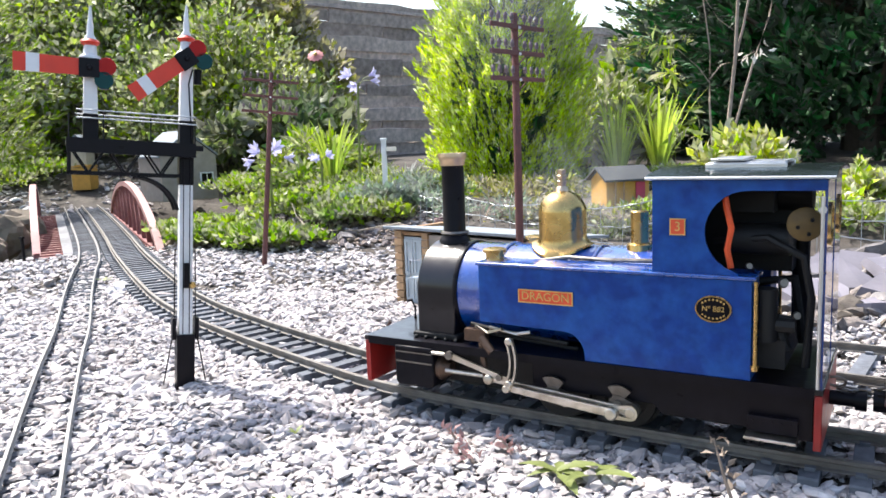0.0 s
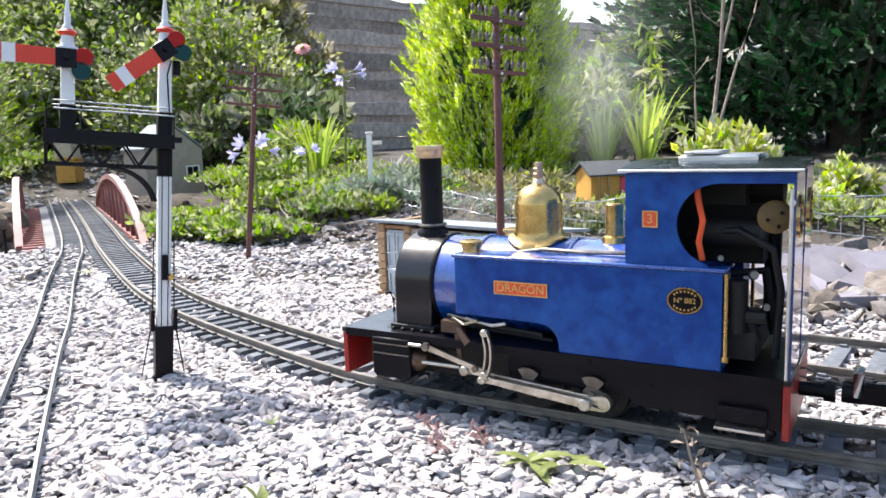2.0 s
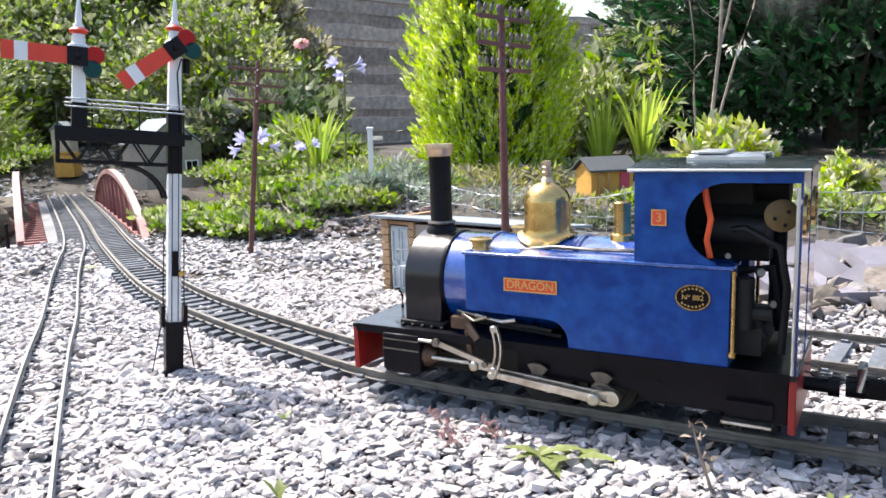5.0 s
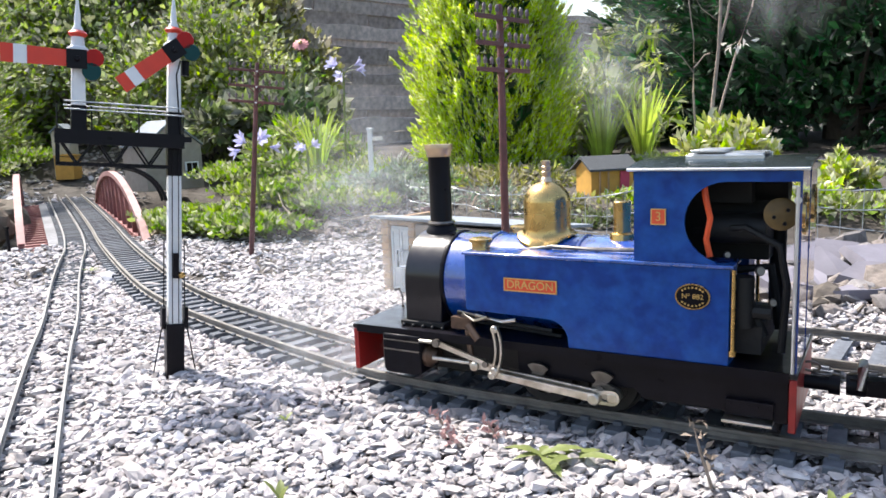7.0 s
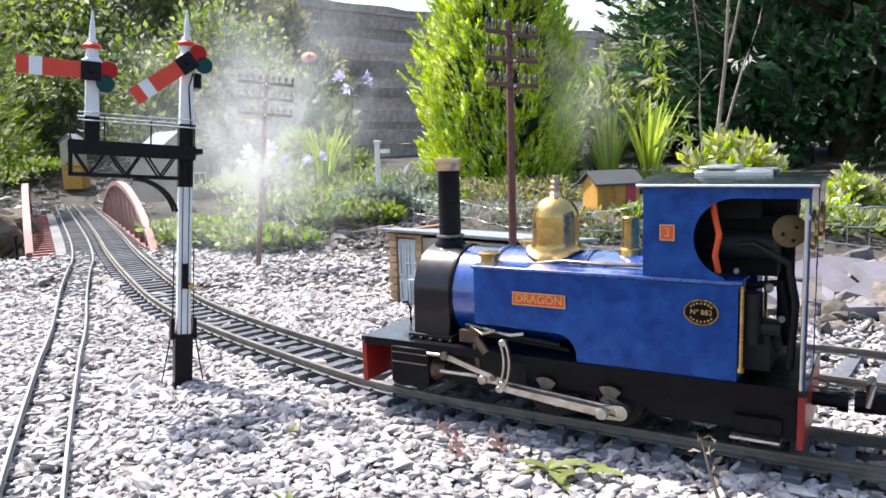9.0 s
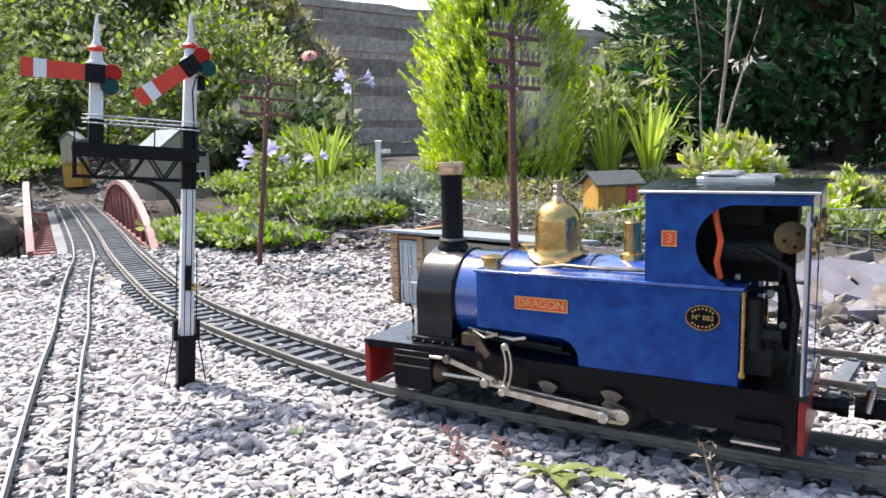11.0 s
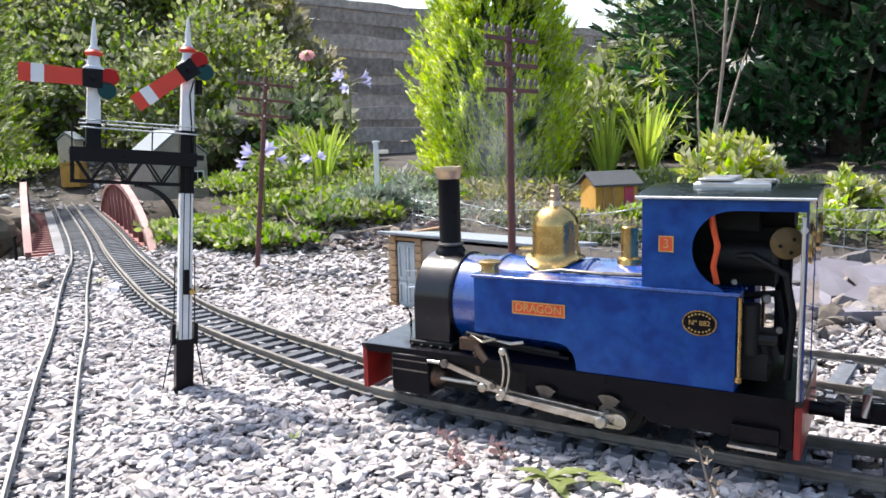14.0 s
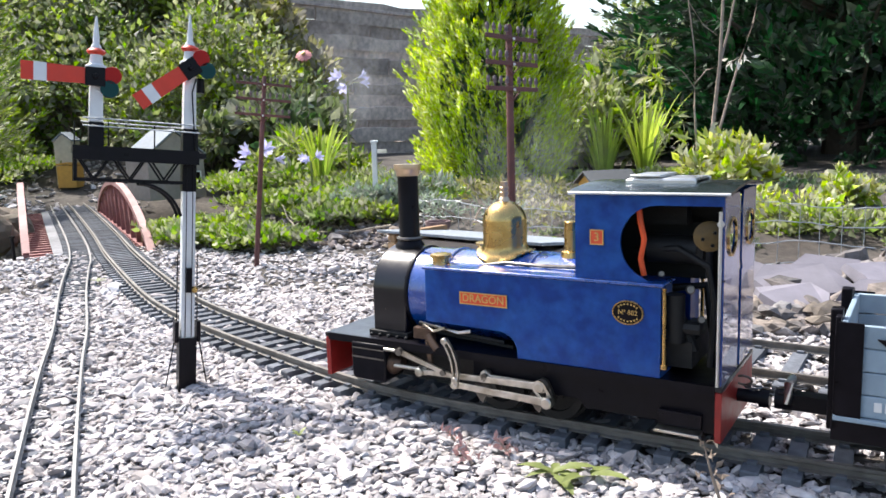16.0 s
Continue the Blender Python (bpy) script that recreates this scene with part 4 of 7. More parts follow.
# ---- wagon behind the locomotive ----
def build_wagon():
    wg = thing("open_wagon", "grey blue planked open wagon with black ironwork on the track", "wagon")
    x0, x1, W = 0.056, 0.236, 0.044
    part("underframe", box(bmesh.new(), x0, x1, -W, W, 0.024, 0.036), M["black"], wg, "", 0.0006)
    part("sill", box(bmesh.new(), x0 + 0.001, x1 - 0.001, -W - 0.0025, W + 0.0025, 0.036, 0.0385), M["wagon"], wg, "grey sill", 0.0004)
    h = 0.0125
    for k in range(4):
        z = 0.039 + k * h
        for s in (-1, 1):
            y = s * W
            part("plank", box(bmesh.new(), x0 + 0.003, x1 - 0.003, min(y, y - s * 0.003), max(y, y - s * 0.003), z, z + h - 0.0006), M["wagon"], wg, "", 0.0005)
        for x in (x0 + 0.003, x1 - 0.006):
            part("plank", box(bmesh.new(), x, x + 0.003, -W + 0.003, W - 0.003, z, z + h - 0.0006), M["wagon"], wg, "", 0.0005)
    part("wagon_floor", box(bmesh.new(), x0 + 0.006, x1 - 0.006, -W + 0.003, W - 0.003, 0.0385, 0.041), M["wood"], wg)
    for s in (-1, 1):
        for x in (x0 + 0.002, x1 - 0.014):
            part("corner_plate", box(bmesh.new(), x, x + 0.012, s * (W + 0.0008) - 0.0008, s * (W + 0.0008) + 0.0008, 0.036, 0.0895), M["black"], wg)
            part("end_plate", box(bmesh.new(), x0 + 0.0005 if x < 0.1 else x1 - 0.003, x0 + 0.003 if x < 0.1 else x1 - 0.0005, s * W - 0.007 * (s > 0), s * W + 0.007 * (s < 0), 0.03, 0.092), M["black"], wg, "", 0.0004)
        m = Matrix.Translation((0, s * (W + 0.001), 0))
        part("brace", prism(bmesh.new(), [(x0 + 0.02, 0.082), (x0 + 0.025, 0.082), (x0 + 0.075, 0.042), (x0 + 0.07, 0.042)], -0.0008, 0.0008, m), M["black"], wg)
        bm = bmesh.new()
        for i in range(4):
            box(bm, x0 + 0.020 + i * 0.005, x0 + 0.0235 + i * 0.005, s * (W + 0.0003) - 0.0003, s * (W + 0.0003) + 0.0003, 0.043, 0.048)
        part("lettering", bm, M["white"], wg, "small white painted marks")
    for y in (-0.03, 0.03):
        part("end_post", box(bmesh.new(), x0 - 0.003, x0 + 0.003, y - 0.004, y + 0.004, 0.026, 0.094), M["black"], wg, "", 0.0008)
    for x in (x0 + 0.045, x1 - 0.045):
        bm = tube(bmesh.new(), [(0, -0.03, 0), (0, 0.03, 0)], 0.002, 8)
        for s in (-1, 1):
            lathe(bm, [(0.003, -0.003), (0.0155, -0.003), (0.0155, -0.0018), (0.0135, -0.0015), (0.0132, 0.003), (0.01, 0.003), (0.009, 0.001), (0.004, 0.001)], (0, s * 0.0235, 0), (0, s, 0), 24)
        ax = part("wheelset", bm, M["soot"], wg)
        ax.matrix_basis = pose(x, 0, 0.0135)
        for s in (-1, 1):
            part("axle_box", box(bmesh.new(), x - 0.007, x + 0.007, s * 0.036 - 0.003, s * 0.036 + 0.003, 0.008, 0.026), M["black"], wg, "", 0.0008)
    bm = box(bmesh.new(), x0 - 0.032, x0, -0.005, 0.005, 0.0235, 0.033)
    tube(bm, [(x0 - 0.034, 0, 0.028), (x0 - 0.024, 0, 0.028)], 0.0062, 14)
    part("drawbar", bm, M["black"], wg)
    bm = tube(bmesh.new(), [(x0 - 0.026, -0.007, 0.028), (x0 - 0.026, -0.007, 0.040), (x0 - 0.026, 0.007, 0.040), (x0 - 0.026, 0.007, 0.028)], 0.0026, 8)
    part("coupling_link", bm, M["silver"], wg, "bright coupling shackle")
    return wg


wagon = build_wagon()


# ---- signal ----
def build_signal():
    base = Vector((-0.476, -0.0835, -0.014))
    ax = (Vector((-0.475, -0.0525, 0.27)) - Vector((-0.475, -0.083, -0.01))).normalized()
    across = Vector((0.46, 0.89, 0)).normalized()
    across = (across - ax * across.dot(ax)).normalized()
    face = ax.cross(across)
    m = Matrix((across, face, ax)).transposed().to_4x4()
    m.translation = base
    sg = thing("railway_signal", "white bracket signal with two red semaphore arms in gravel", "signal", at=m)
    H = 0.0062

    def post(x, rows):
        for z0, z1, w0, w1, key in rows:
            bm = bmesh.new()
            a = [bm.verts.new((x + sx * w0, sy * w0, z0)) for sx, sy in ((-1, -1), (1, -1), (1, 1), (-1, 1))]
            b = [bm.verts.new((x + sx * w1, sy * w1, z1)) for sx, sy in ((-1, -1), (1, -1), (1, 1), (-1, 1))]
            bm.faces.new(a), bm.faces.new(b)
            for i in range(4):
                bm.faces.new((a[i], a[(i + 1) % 4], b[(i + 1) % 4], b[i]))
            part("post", bm, M[key], sg, "white post section" if key == "white" else "black post section", 0.0006)

    post(0, [(-0.02, 0.044, 0.0070, 0.0072, "black"), (0.044, 0.168, 0.0054, 0.0052, "white"), (0.168, 0.220, 0.0057, 0.0057, "black"), (0.220, 0.277, 0.0052, 0.0045, "white")])
    post(-0.0715, [(0.2, 0.2205, 0.0056, 0.0056, "black"), (0.2205, 0.266, 0.0052, 0.0045, "white")])
    for x, z in ((0, 0.277), (-0.0715, 0.266)):
        prof = [(0.0078, -0.002), (0.0085, 0.0), (0.0078, 0.003), (0.0052, 0.0045), (0.0044, 0.012)]
        part("post_cap", lathe(bmesh.new(), prof, (x, 0, z - 0.004), (0, 0, 1), 20), M["white"], sg)
        part("finial_ring", lathe(bmesh.new(), [(0.0044, 0), (0.0062, 0.001), (0.0072, 0.0025), (0.0062, 0.004), (0.0044, 0.005)], (x, 0, z + 0.0075), (0, 0, 1), 20), M["signal_red"], sg, "red finial ring")
        part("finial", lathe(bmesh.new(), [(0.0042, 0), (0.0038, 0.002), (0.0024, 0.004), (0.0025, 0.009), (0.0018, 0.015), (0.0009, 0.024), (0.0004, 0.0255)], (x, 0, z + 0.0125), (0, 0, 1), 16), M["white"], sg, "white spike finial")
    # platform and lattice bracket
    part("platform", box(bmesh.new(), -0.089, 0.012, -0.013, 0.010, 0.1955, 0.2), M["black"], sg, "black timber landing", 0.0004)
    part("platform_edge", box(bmesh.new(), -0.089, 0.006, -0.0150, -0.0130, 0.1900, 0.2012), M["black"], sg)
    for y in (-0.0115, 0.008):
        bm = box(bmesh.new(), -0.088, -0.006, y - 0.0008, y + 0.0008, 0.1735, 0.1762)
        box(bm, -0.088, -0.0855, y - 0.0008, y + 0.0008, 0.174, 0.1955)
        k = 3
        for i in range(k):
            xa, xb = -0.0865 + i * 0.0265, -0.0865 + (i + 1) * 0.0265
            xm = (xa + xb) / 2
            for p, q in (((xa, 0.1955), (xm, 0.175)), ((xm, 0.175), (xb, 0.1955))):
                prism(bm, [(p[0] - 0.0009, p[1]), (p[0] + 0.0009, p[1]), (q[0] + 0.0009, q[1]), (q[0] - 0.0009, q[1])], y - 0.0007, y + 0.0007)
        part("lattice_girder", bm, M["black"], sg, "black iron lattice girder")
        pts = [Vector((-0.0400 + 0.0330 * math.sin(a), y, 0.1400 + 0.0330 * math.cos(a))) for a in np.linspace(0.0, 1.35, 9)]
        part("bracket", tube(bmesh.new(), pts, 0.0013, 6), M["black"], sg)
    for z, y in ((0.2225, -0.0145), (0.2165, -0.0145), (0.2215, 0.0095)):
        part("handrail", tube(bmesh.new(), [(-0.082, y, z), (0.006, y, z)], 0.0006, 6), M["wire"], sg)
    for x in (-0.0865, -0.0615, -0.026, 0.009):
        part("stanchion", tube(bmesh.new(), [(x, 0.0092, 0.2), (x, 0.0095, 0.222)], 0.0006, 6), M["black"], sg)
    # arms
    for x, tilt, za in ((-0.0715, 0.0, 0.2555), (0.0, 38.0, 0.2705)):
        m2 = Matrix.Translation((x, -0.0085, za)) @ Matrix.Rotation(radians(-tilt), 4, "Y")
        bm = prism(bmesh.new(), [(-0.0525, -0.0070), (-0.008, -0.0062), (-0.008, 0.0062), (-0.0525, 0.0070)], -0.0006, 0.0006)
        arm = part("semaphore_arm", bm, M["signal_red"], sg, "red semaphore arm with a white band")
        arm.matrix_basis = m2
        part("stripe", prism(bmesh.new(), [(-0.0440, -0.0070), (-0.0350, -0.0068), (-0.0350, 0.0068), (-0.0440, 0.0070)], -0.0010, 0.0010), M["white"], arm, "white band")
        bm = box(bmesh.new(), -0.0085, 0.006, -0.0016, 0.0016, -0.0074, 0.0072)
        lathe(bm, [(0.0024, 0), (0.0018, 0.003)], (-0.001, -0.0016, 0), (0, -1, 0), 12)
        box(bm, 0.004, 0.0085, -0.001, 0.001, -0.011, 0.003)
        part("spectacle_plate", bm, M["black"], arm, "black cast spectacle plate", 0.0004)
        for cx, cz, key in ((0.0112, 0.0018, "lens_red"), (0.0092, -0.0088, "lens_green")):
            part("lens", lathe(bmesh.new(), [(0.0066, -0.0008), (0.0070, 0.0), (0.0066, 0.0008)], (cx, -0.0004, cz), (0, 1, 0), 24), M[key], arm, "red lens" if key == "lens_red" else "dark green lens")
    # lamps behind
    for x, za in ((-0.0715, 0.2535), (0.0, 0.2640)):
        part("signal_lamp", tube(bmesh.new(), [(x + 0.010, 0.006, za - 0.012), (x + 0.010, 0.006, za)], 0.0034, 12), M["black"], sg)
    # rods, balance weight and guys
    for dx in (-0.0025, 0.0025):
        part("signal_wire", tube(bmesh.new(), [(dx, -0.0068, 0.045), (dx, -0.0072, 0.188)], 0.00038, 6), M["black"], sg)
    part("signal_wire", tube(bmesh.new(), [(0.004, -0.0072, 0.2), (0.001, -0.0072, 0.25), (0.004, -0.008, 0.262)], 0.0006, 6), M["black"], sg)
    part("weight_bar", box(bmesh.new(), -0.0022, 0.0022, -0.0098, -0.0066, 0.083, 0.104), M["black"], sg, "", 0.0005)
    part("pivot", lathe(bmesh.new(), [(0.0028, 0), (0.0028, 0.003), (0.002, 0.004)], (0.0045, -0.0066, 0.0855), (0, -1, 0), 12), M["brass"], sg)
    for s in (-1, 1):
        part("bracket_lever", box(bmesh.new(), s * 0.009 - 0.0016, s * 0.009 + 0.0016, -0.006, 0.006, 0.040, 0.058), M["black"], sg, "", 0.0008)
        part("guy_wire", tube(bmesh.new(), [(s * 0.0085, 0, 0.05), (s * 0.0195, -0.002, -0.012)], 0.0006, 6), M["black"], sg)
        part("guy_wire", tube(bmesh.new(), [(s * 0.0085, 0, 0.05), (s * 0.008, 0, 0.115)], 0.0005, 6), M["black"], sg)
    return sg


signal = build_signal()


# ---- telegraph poles ----
def build_pole(half=0.0445):
    tp = thing("telegraph_pole", "brown model telegraph pole with three crossarms in gravel", "telegraph pole", "telegraph poles")
    part("pole", tube(bmesh.new(), [(0, 0, -0.03), (0, 0, 0.17), (0, 0, 0.311), (0, 0, 0.314)], [0.0044, 0.0040, 0.0034, 0.002], 12), M["pole"], tp)
    for k, z in enumerate((0.3000, 0.2750, 0.2500)):
        arm = part("crossarm", box(bmesh.new(), -half, half, -0.0055, -0.0030, z - 0.0022, z + 0.0022), M["pole"], tp, "", 0.0004)
        for i in (-4, -3, -2, -1, 1, 2, 3, 4):
            x = i * half * 0.235
            bm = lathe(bmesh.new(), [(0.0007, 0), (0.0007, 0.0035), (0.0022, 0.0035), (0.0018, 0.006), (0.0022, 0.0068), (0.0015, 0.009), (0.0008, 0.0102)], (x, -0.0043, z + 0.0022), (0, 0, 1), 10)
            part("insulator", bm, M["insulator"], arm)
        for s in (-1, 1):
            part("brace", tube(bmesh.new(), [(s * 0.012, -0.0043, z - 0.002), (0, -0.0036, z - 0.0115)], 0.0009, 6), M["pole"], tp)
        part("bolt", lathe(bmesh.new(), [(0.0016, 0), (0.0012, 0.0016)], (0.0, -0.0056, z - 0.001), (0, -1, 0), 8), M["white"], tp)
    return tp


pole = build_pole()
pole.matrix_basis = pose(-0.321, 0.216, -0.012, 0, 0, 84)
second = copy_thing(pole, pose(-0.913, 0.394, -0.012, 0, 6.0, 48))
tagged(second, "brown model telegraph pole leaning beside the planted bank")


# ---- lineside shed ----
def build_shed():
    sh = thing("lineside_shed", "small brick shed with a pale blue door and sloping felt roof", "shed", at=pose(-0.527, 0.2695, -0.02, 0, 0, -7))
    w, d, h = 0.215, 0.10, 0.096
    part("wall", box(bmesh.new(), 0.0, 0.010, 0.002, d, 0, h - 0.001), M["wood"], sh, "warm timber end wall")
    part("wall", box(bmesh.new(), 0.044, w, 0.002, 0.008, 0, h - 0.006), M["taupe"], sh)
    part("wall", box(bmesh.new(), 0.010, w, d - 0.006, d, 0, h - 0.014), M["taupe"], sh)
    part("wall", box(bmesh.new(), w - 0.006, w, 0.008, d - 0.006, 0, h - 0.014), M["taupe"], sh)
    part("wall", box(bmesh.new(), 0.010, 0.044, 0.002, 0.008, 0.088, h - 0.004), M["wood"], sh)
    for k in range(10):
        for x0, x1 in ((-0.002, 0.010), (0.044, 0.054)):
            part("brick", box(bmesh.new(), x0 + 0.0006 * (k % 2), x1, -0.001, 0.012, 0.001 + k * 0.0093, 0.0093 * (k + 1) - 0.0004), M["brick_buff"], sh)
    door = part("door", box(bmesh.new(), 0.0115, 0.0425, 0.003, 0.006, 0.004, 0.086), M["door_blue"], sh, "pale blue panelled double door")
    for x0, x1 in ((0.0125, 0.0262), (0.0278, 0.0415)):
        for z0, z1 in ((0.008, 0.036), (0.040, 0.083)):
            part("panel", plate_with_hole(bmesh.new(), [(x0, z0), (x1, z0), (x1, z1), (x0, z1)], [(x0 + 0.003, z0 + 0.003), (x1 - 0.003, z0 + 0.003), (x1 - 0.003, z1 - 0.003), (x0 + 0.003, z1 - 0.003)], 0.0012, 0.003), M["door_blue"], door)
    bm = prism(bmesh.new(), [(-0.010, h), (d + 0.008, h - 0.012), (d + 0.008, h - 0.0085), (-0.010, h + 0.0035)], -0.012, w + 0.02, Matrix(((0, 1, 0, 0), (1, 0, 0, 0), (0, 0, 1, 0), (0, 0, 0, 1))))
    part("roof", bm, M["felt"], sh, "grey felt roof", 0.0006)
    return sh


shed = build_shed()


# ---- bridge ----
def build_bridge():
    ang = math.degrees(math.atan2(BR_DIR[1], BR_DIR[0]))
    br = thing("railway_bridge", "dark red bowstring girder bridge carrying both tracks over a pond", "bridge", at=pose(0, 0, 0, 0, 0, ang))
    # local x runs along the bridge; local y to its left, so that the near side girder is at minus
    for off, t0, t1, rise in ((0.410, 1.49, 2.66, 0.105), (0.190, 1.31, 2.50, 0.105)):
        y = off
        n = 24
        xs = [t0 + (t1 - t0) * i / n for i in range(n + 1)]
        top = [-0.02 + (rise + 0.02) * (1 - (2 * i / n - 1) ** 2) ** 0.75 for i in range(n + 1)]
        bm = bmesh.new()
        sec = []
        for x, z in zip(xs, top):
            sec.append([bm.verts.new((x, y + a, z + b)) for a, b in ((-0.0075, 0), (0.0075, 0), (0.0075, -0.012), (-0.0075, -0.012))])
        for a, b in zip(sec, sec[1:]):
            for k in range(4):
                bm.faces.new((a[k], a[(k + 1) % 4], b[(k + 1) % 4], b[k]))
        bm.faces.new(sec[0]), bm.faces.new(sec[-1])
        arch = part("arch_rib", bm, M["bridge_pale"], br, "faded red arched top rib")
        part("bottom_chord", box(bmesh.new(), t0, t1, y - 0.006, y + 0.006, -0.034, -0.016), M["bridge"], br, "", 0.0008)
        for i in range(2, n - 1, 2):
            x, z = xs[i], top[i]
            part("hanger", box(bmesh.new(), x - 0.004, x + 0.004, y - 0.005, y + 0.005, -0.018, z - 0.010), M["bridge"], br)
            if 2 <= i < n - 3:
                part("web_plate", prism(bmesh.new(), [(x, -0.016), (x + 0.006, -0.016), (xs[i + 2], top[i + 2] - 0.010), (xs[i + 2] - 0.006, top[i + 2] - 0.010)], y - 0.0015, y + 0.0015), M["bridge"], br)
    k = 0
    x = 1.36
    while x < 2.6:
        part("cross_girder", box(bmesh.new(), x, x + 0.012, 0.196, 0.404, -0.031, -0.0165), M["bridge"], br)
        x += 0.046
    for yb in (0.345, 0.29, 0.245):
        part("stringer", box(bmesh.new(), 1.33, 2.62, yb - 0.006, yb + 0.006, -0.0300, -0.0160), M["black"], br)
    part("deck", box(bmesh.new(), 1.40, 2.62, 0.222, 0.362, -0.0160, -0.0145), M["deck"], br, "grey deck between the rails")
    return br


bridge = build_bridge()


# ---- huts beyond the bridge ----
def gabled_hut(name, label, at, w, d, h, rise, wall, roof, overhang=0.015, window=True):
    hu = thing(name, label, "hut", at=at)
    part("wall", prism(bmesh.new(), [(-w / 2, 0), (w / 2, 0), (w / 2, h), (0, h + rise), (-w / 2, h)], -d / 2, d / 2), M[wall], hu, "", 0.001)
    for s in (-1, 1):
        o = [(0, h + rise + 0.003), (s * (w / 2 + overhang), h - overhang * rise / (w / 2) + 0.003), (s * (w / 2 + overhang), h - overhang * rise / (w / 2) + 0.009), (0, h + rise + 0.010)]
        part("roof", prism(bmesh.new(), o, -d / 2 - overhang, d / 2 + overhang), M[roof], hu)
    if window:
        wf = part("window", plate_with_hole(bmesh.new(), [(w * 0.18, h * 0.3), (w * 0.42, h * 0.3), (w * 0.42, h * 0.62), (w * 0.18, h * 0.62)], [(w * 0.2, h * 0.33), (w * 0.4, h * 0.33), (w * 0.4, h * 0.59), (w * 0.2, h * 0.59)], -d / 2 - 0.006, -d / 2), M["white"], hu, "white window frame")
        part("pane", box(bmesh.new(), w * 0.2, w * 0.4, -d / 2 - 0.002, -d / 2 - 0.001, h * 0.33, h * 0.59), M["black"], wf)
        part("glazing_bar", box(bmesh.new(), w * 0.297, w * 0.303, -d / 2 - 0.005, -d / 2 - 0.002, h * 0.33, h * 0.59), M["white"], wf)
    return hu


gabled_hut("engine_shed", "taupe model engine shed with a pitched roof in shade", Matrix.Translation(garden(2.62, -0.92, 0.015)) @ pose(0, 0, 0, 0, 0, 78), 0.195, 0.18, 0.145, 0.075, "taupe", "felt", 0.006)
gabled_hut("cream_hut", "small cream hut with ochre base beyond the bridge", Matrix.Translation(garden(3.0, -1.425, 0.055)) @ pose(0, 0, 0, 0, 0, 35), 0.066, 0.075, 0.165, 0.026, "cream", "felt", 0.004, False)
gabled_hut("ochre_box", "ochre painted box beside the cream hut", Matrix.Translation(garden(2.955, -1.400, 0.045)) @ pose(0, 0, 0, 0, 0, 35), 0.070, 0.07, 0.082, 0.004, "ochre", "ochre", 0.002, False)


def build_playhouse():
    p = garden(1.55, 0.345, 0.035)
    ph = thing("model_hut", "orange timber model hut with red door and dark roof", "hut", at=Matrix.Translation(p) @ pose(0, 0, 0, 0, 0, 48))
    part("wall", prism(bmesh.new(), [(-0.036, 0), (0.036, 0), (0.036, 0.055), (0.0, 0.074), (-0.036, 0.055)], -0.045, 0.045, Matrix.Rotation(radians(90), 4, "Z")), M["ochre"], ph, "orange boarded walls")
    for i in range(5):
        part("board", box(bmesh.new(), -0.044, 0.012, -0.0375, -0.036, 0.003 + i * 0.0105, 0.012 + i * 0.0105), M["ochre"], ph)
    part("door", box(bmesh.new(), 0.016, 0.036, -0.039, -0.036, 0.002, 0.05), M["raspberry"], ph, "raspberry red door", 0.001)
    for s in (-1, 1):
        bm = prism(bmesh.new(), [(0, 0.0765), (s * 0.048, 0.052), (s * 0.048, 0.056), (0, 0.081)], -0.053, 0.053, Matrix.Rotation(radians(90), 4, "Z"))
        part("roof", bm, M["felt_dark"], ph, "dark felt roof")
    for x in (-0.03, -0.012):
        part("post", box(bmesh.new(), x - 0.0015, x + 0.0015, -0.046, -0.043, 0, 0.054), M["wood"], ph)
    return ph


build_playhouse()


def build_stake(at, h, label):
    st = thing("marker_post", label, "post", "marker posts", at=at)
    part("post", box(bmesh.new(), -0.005, 0.005, -0.005, 0.005, -0.03, h), M["white"], st, "", 0.001)
    part("cap", box(bmesh.new(), -0.007, 0.007, -0.007, 0.007, h, h + 0.004), M["white"], st)
    part("sign_arm", box(bmesh.new(), 0.004, 0.026, -0.002, 0.002, h - 0.022, h - 0.014), M["pale_flower"], st)


build_stake(Matrix.Translation(garden(1.62, -0.130, 0.03)) @ pose(0, 0, 0, 3, 1, 30), 0.155, "white painted model post among silvery plants")
build_stake(Matrix.Translation(garden(3.2, -1.79, 0.02)), 0.16, "thin white model post beyond the bridge")


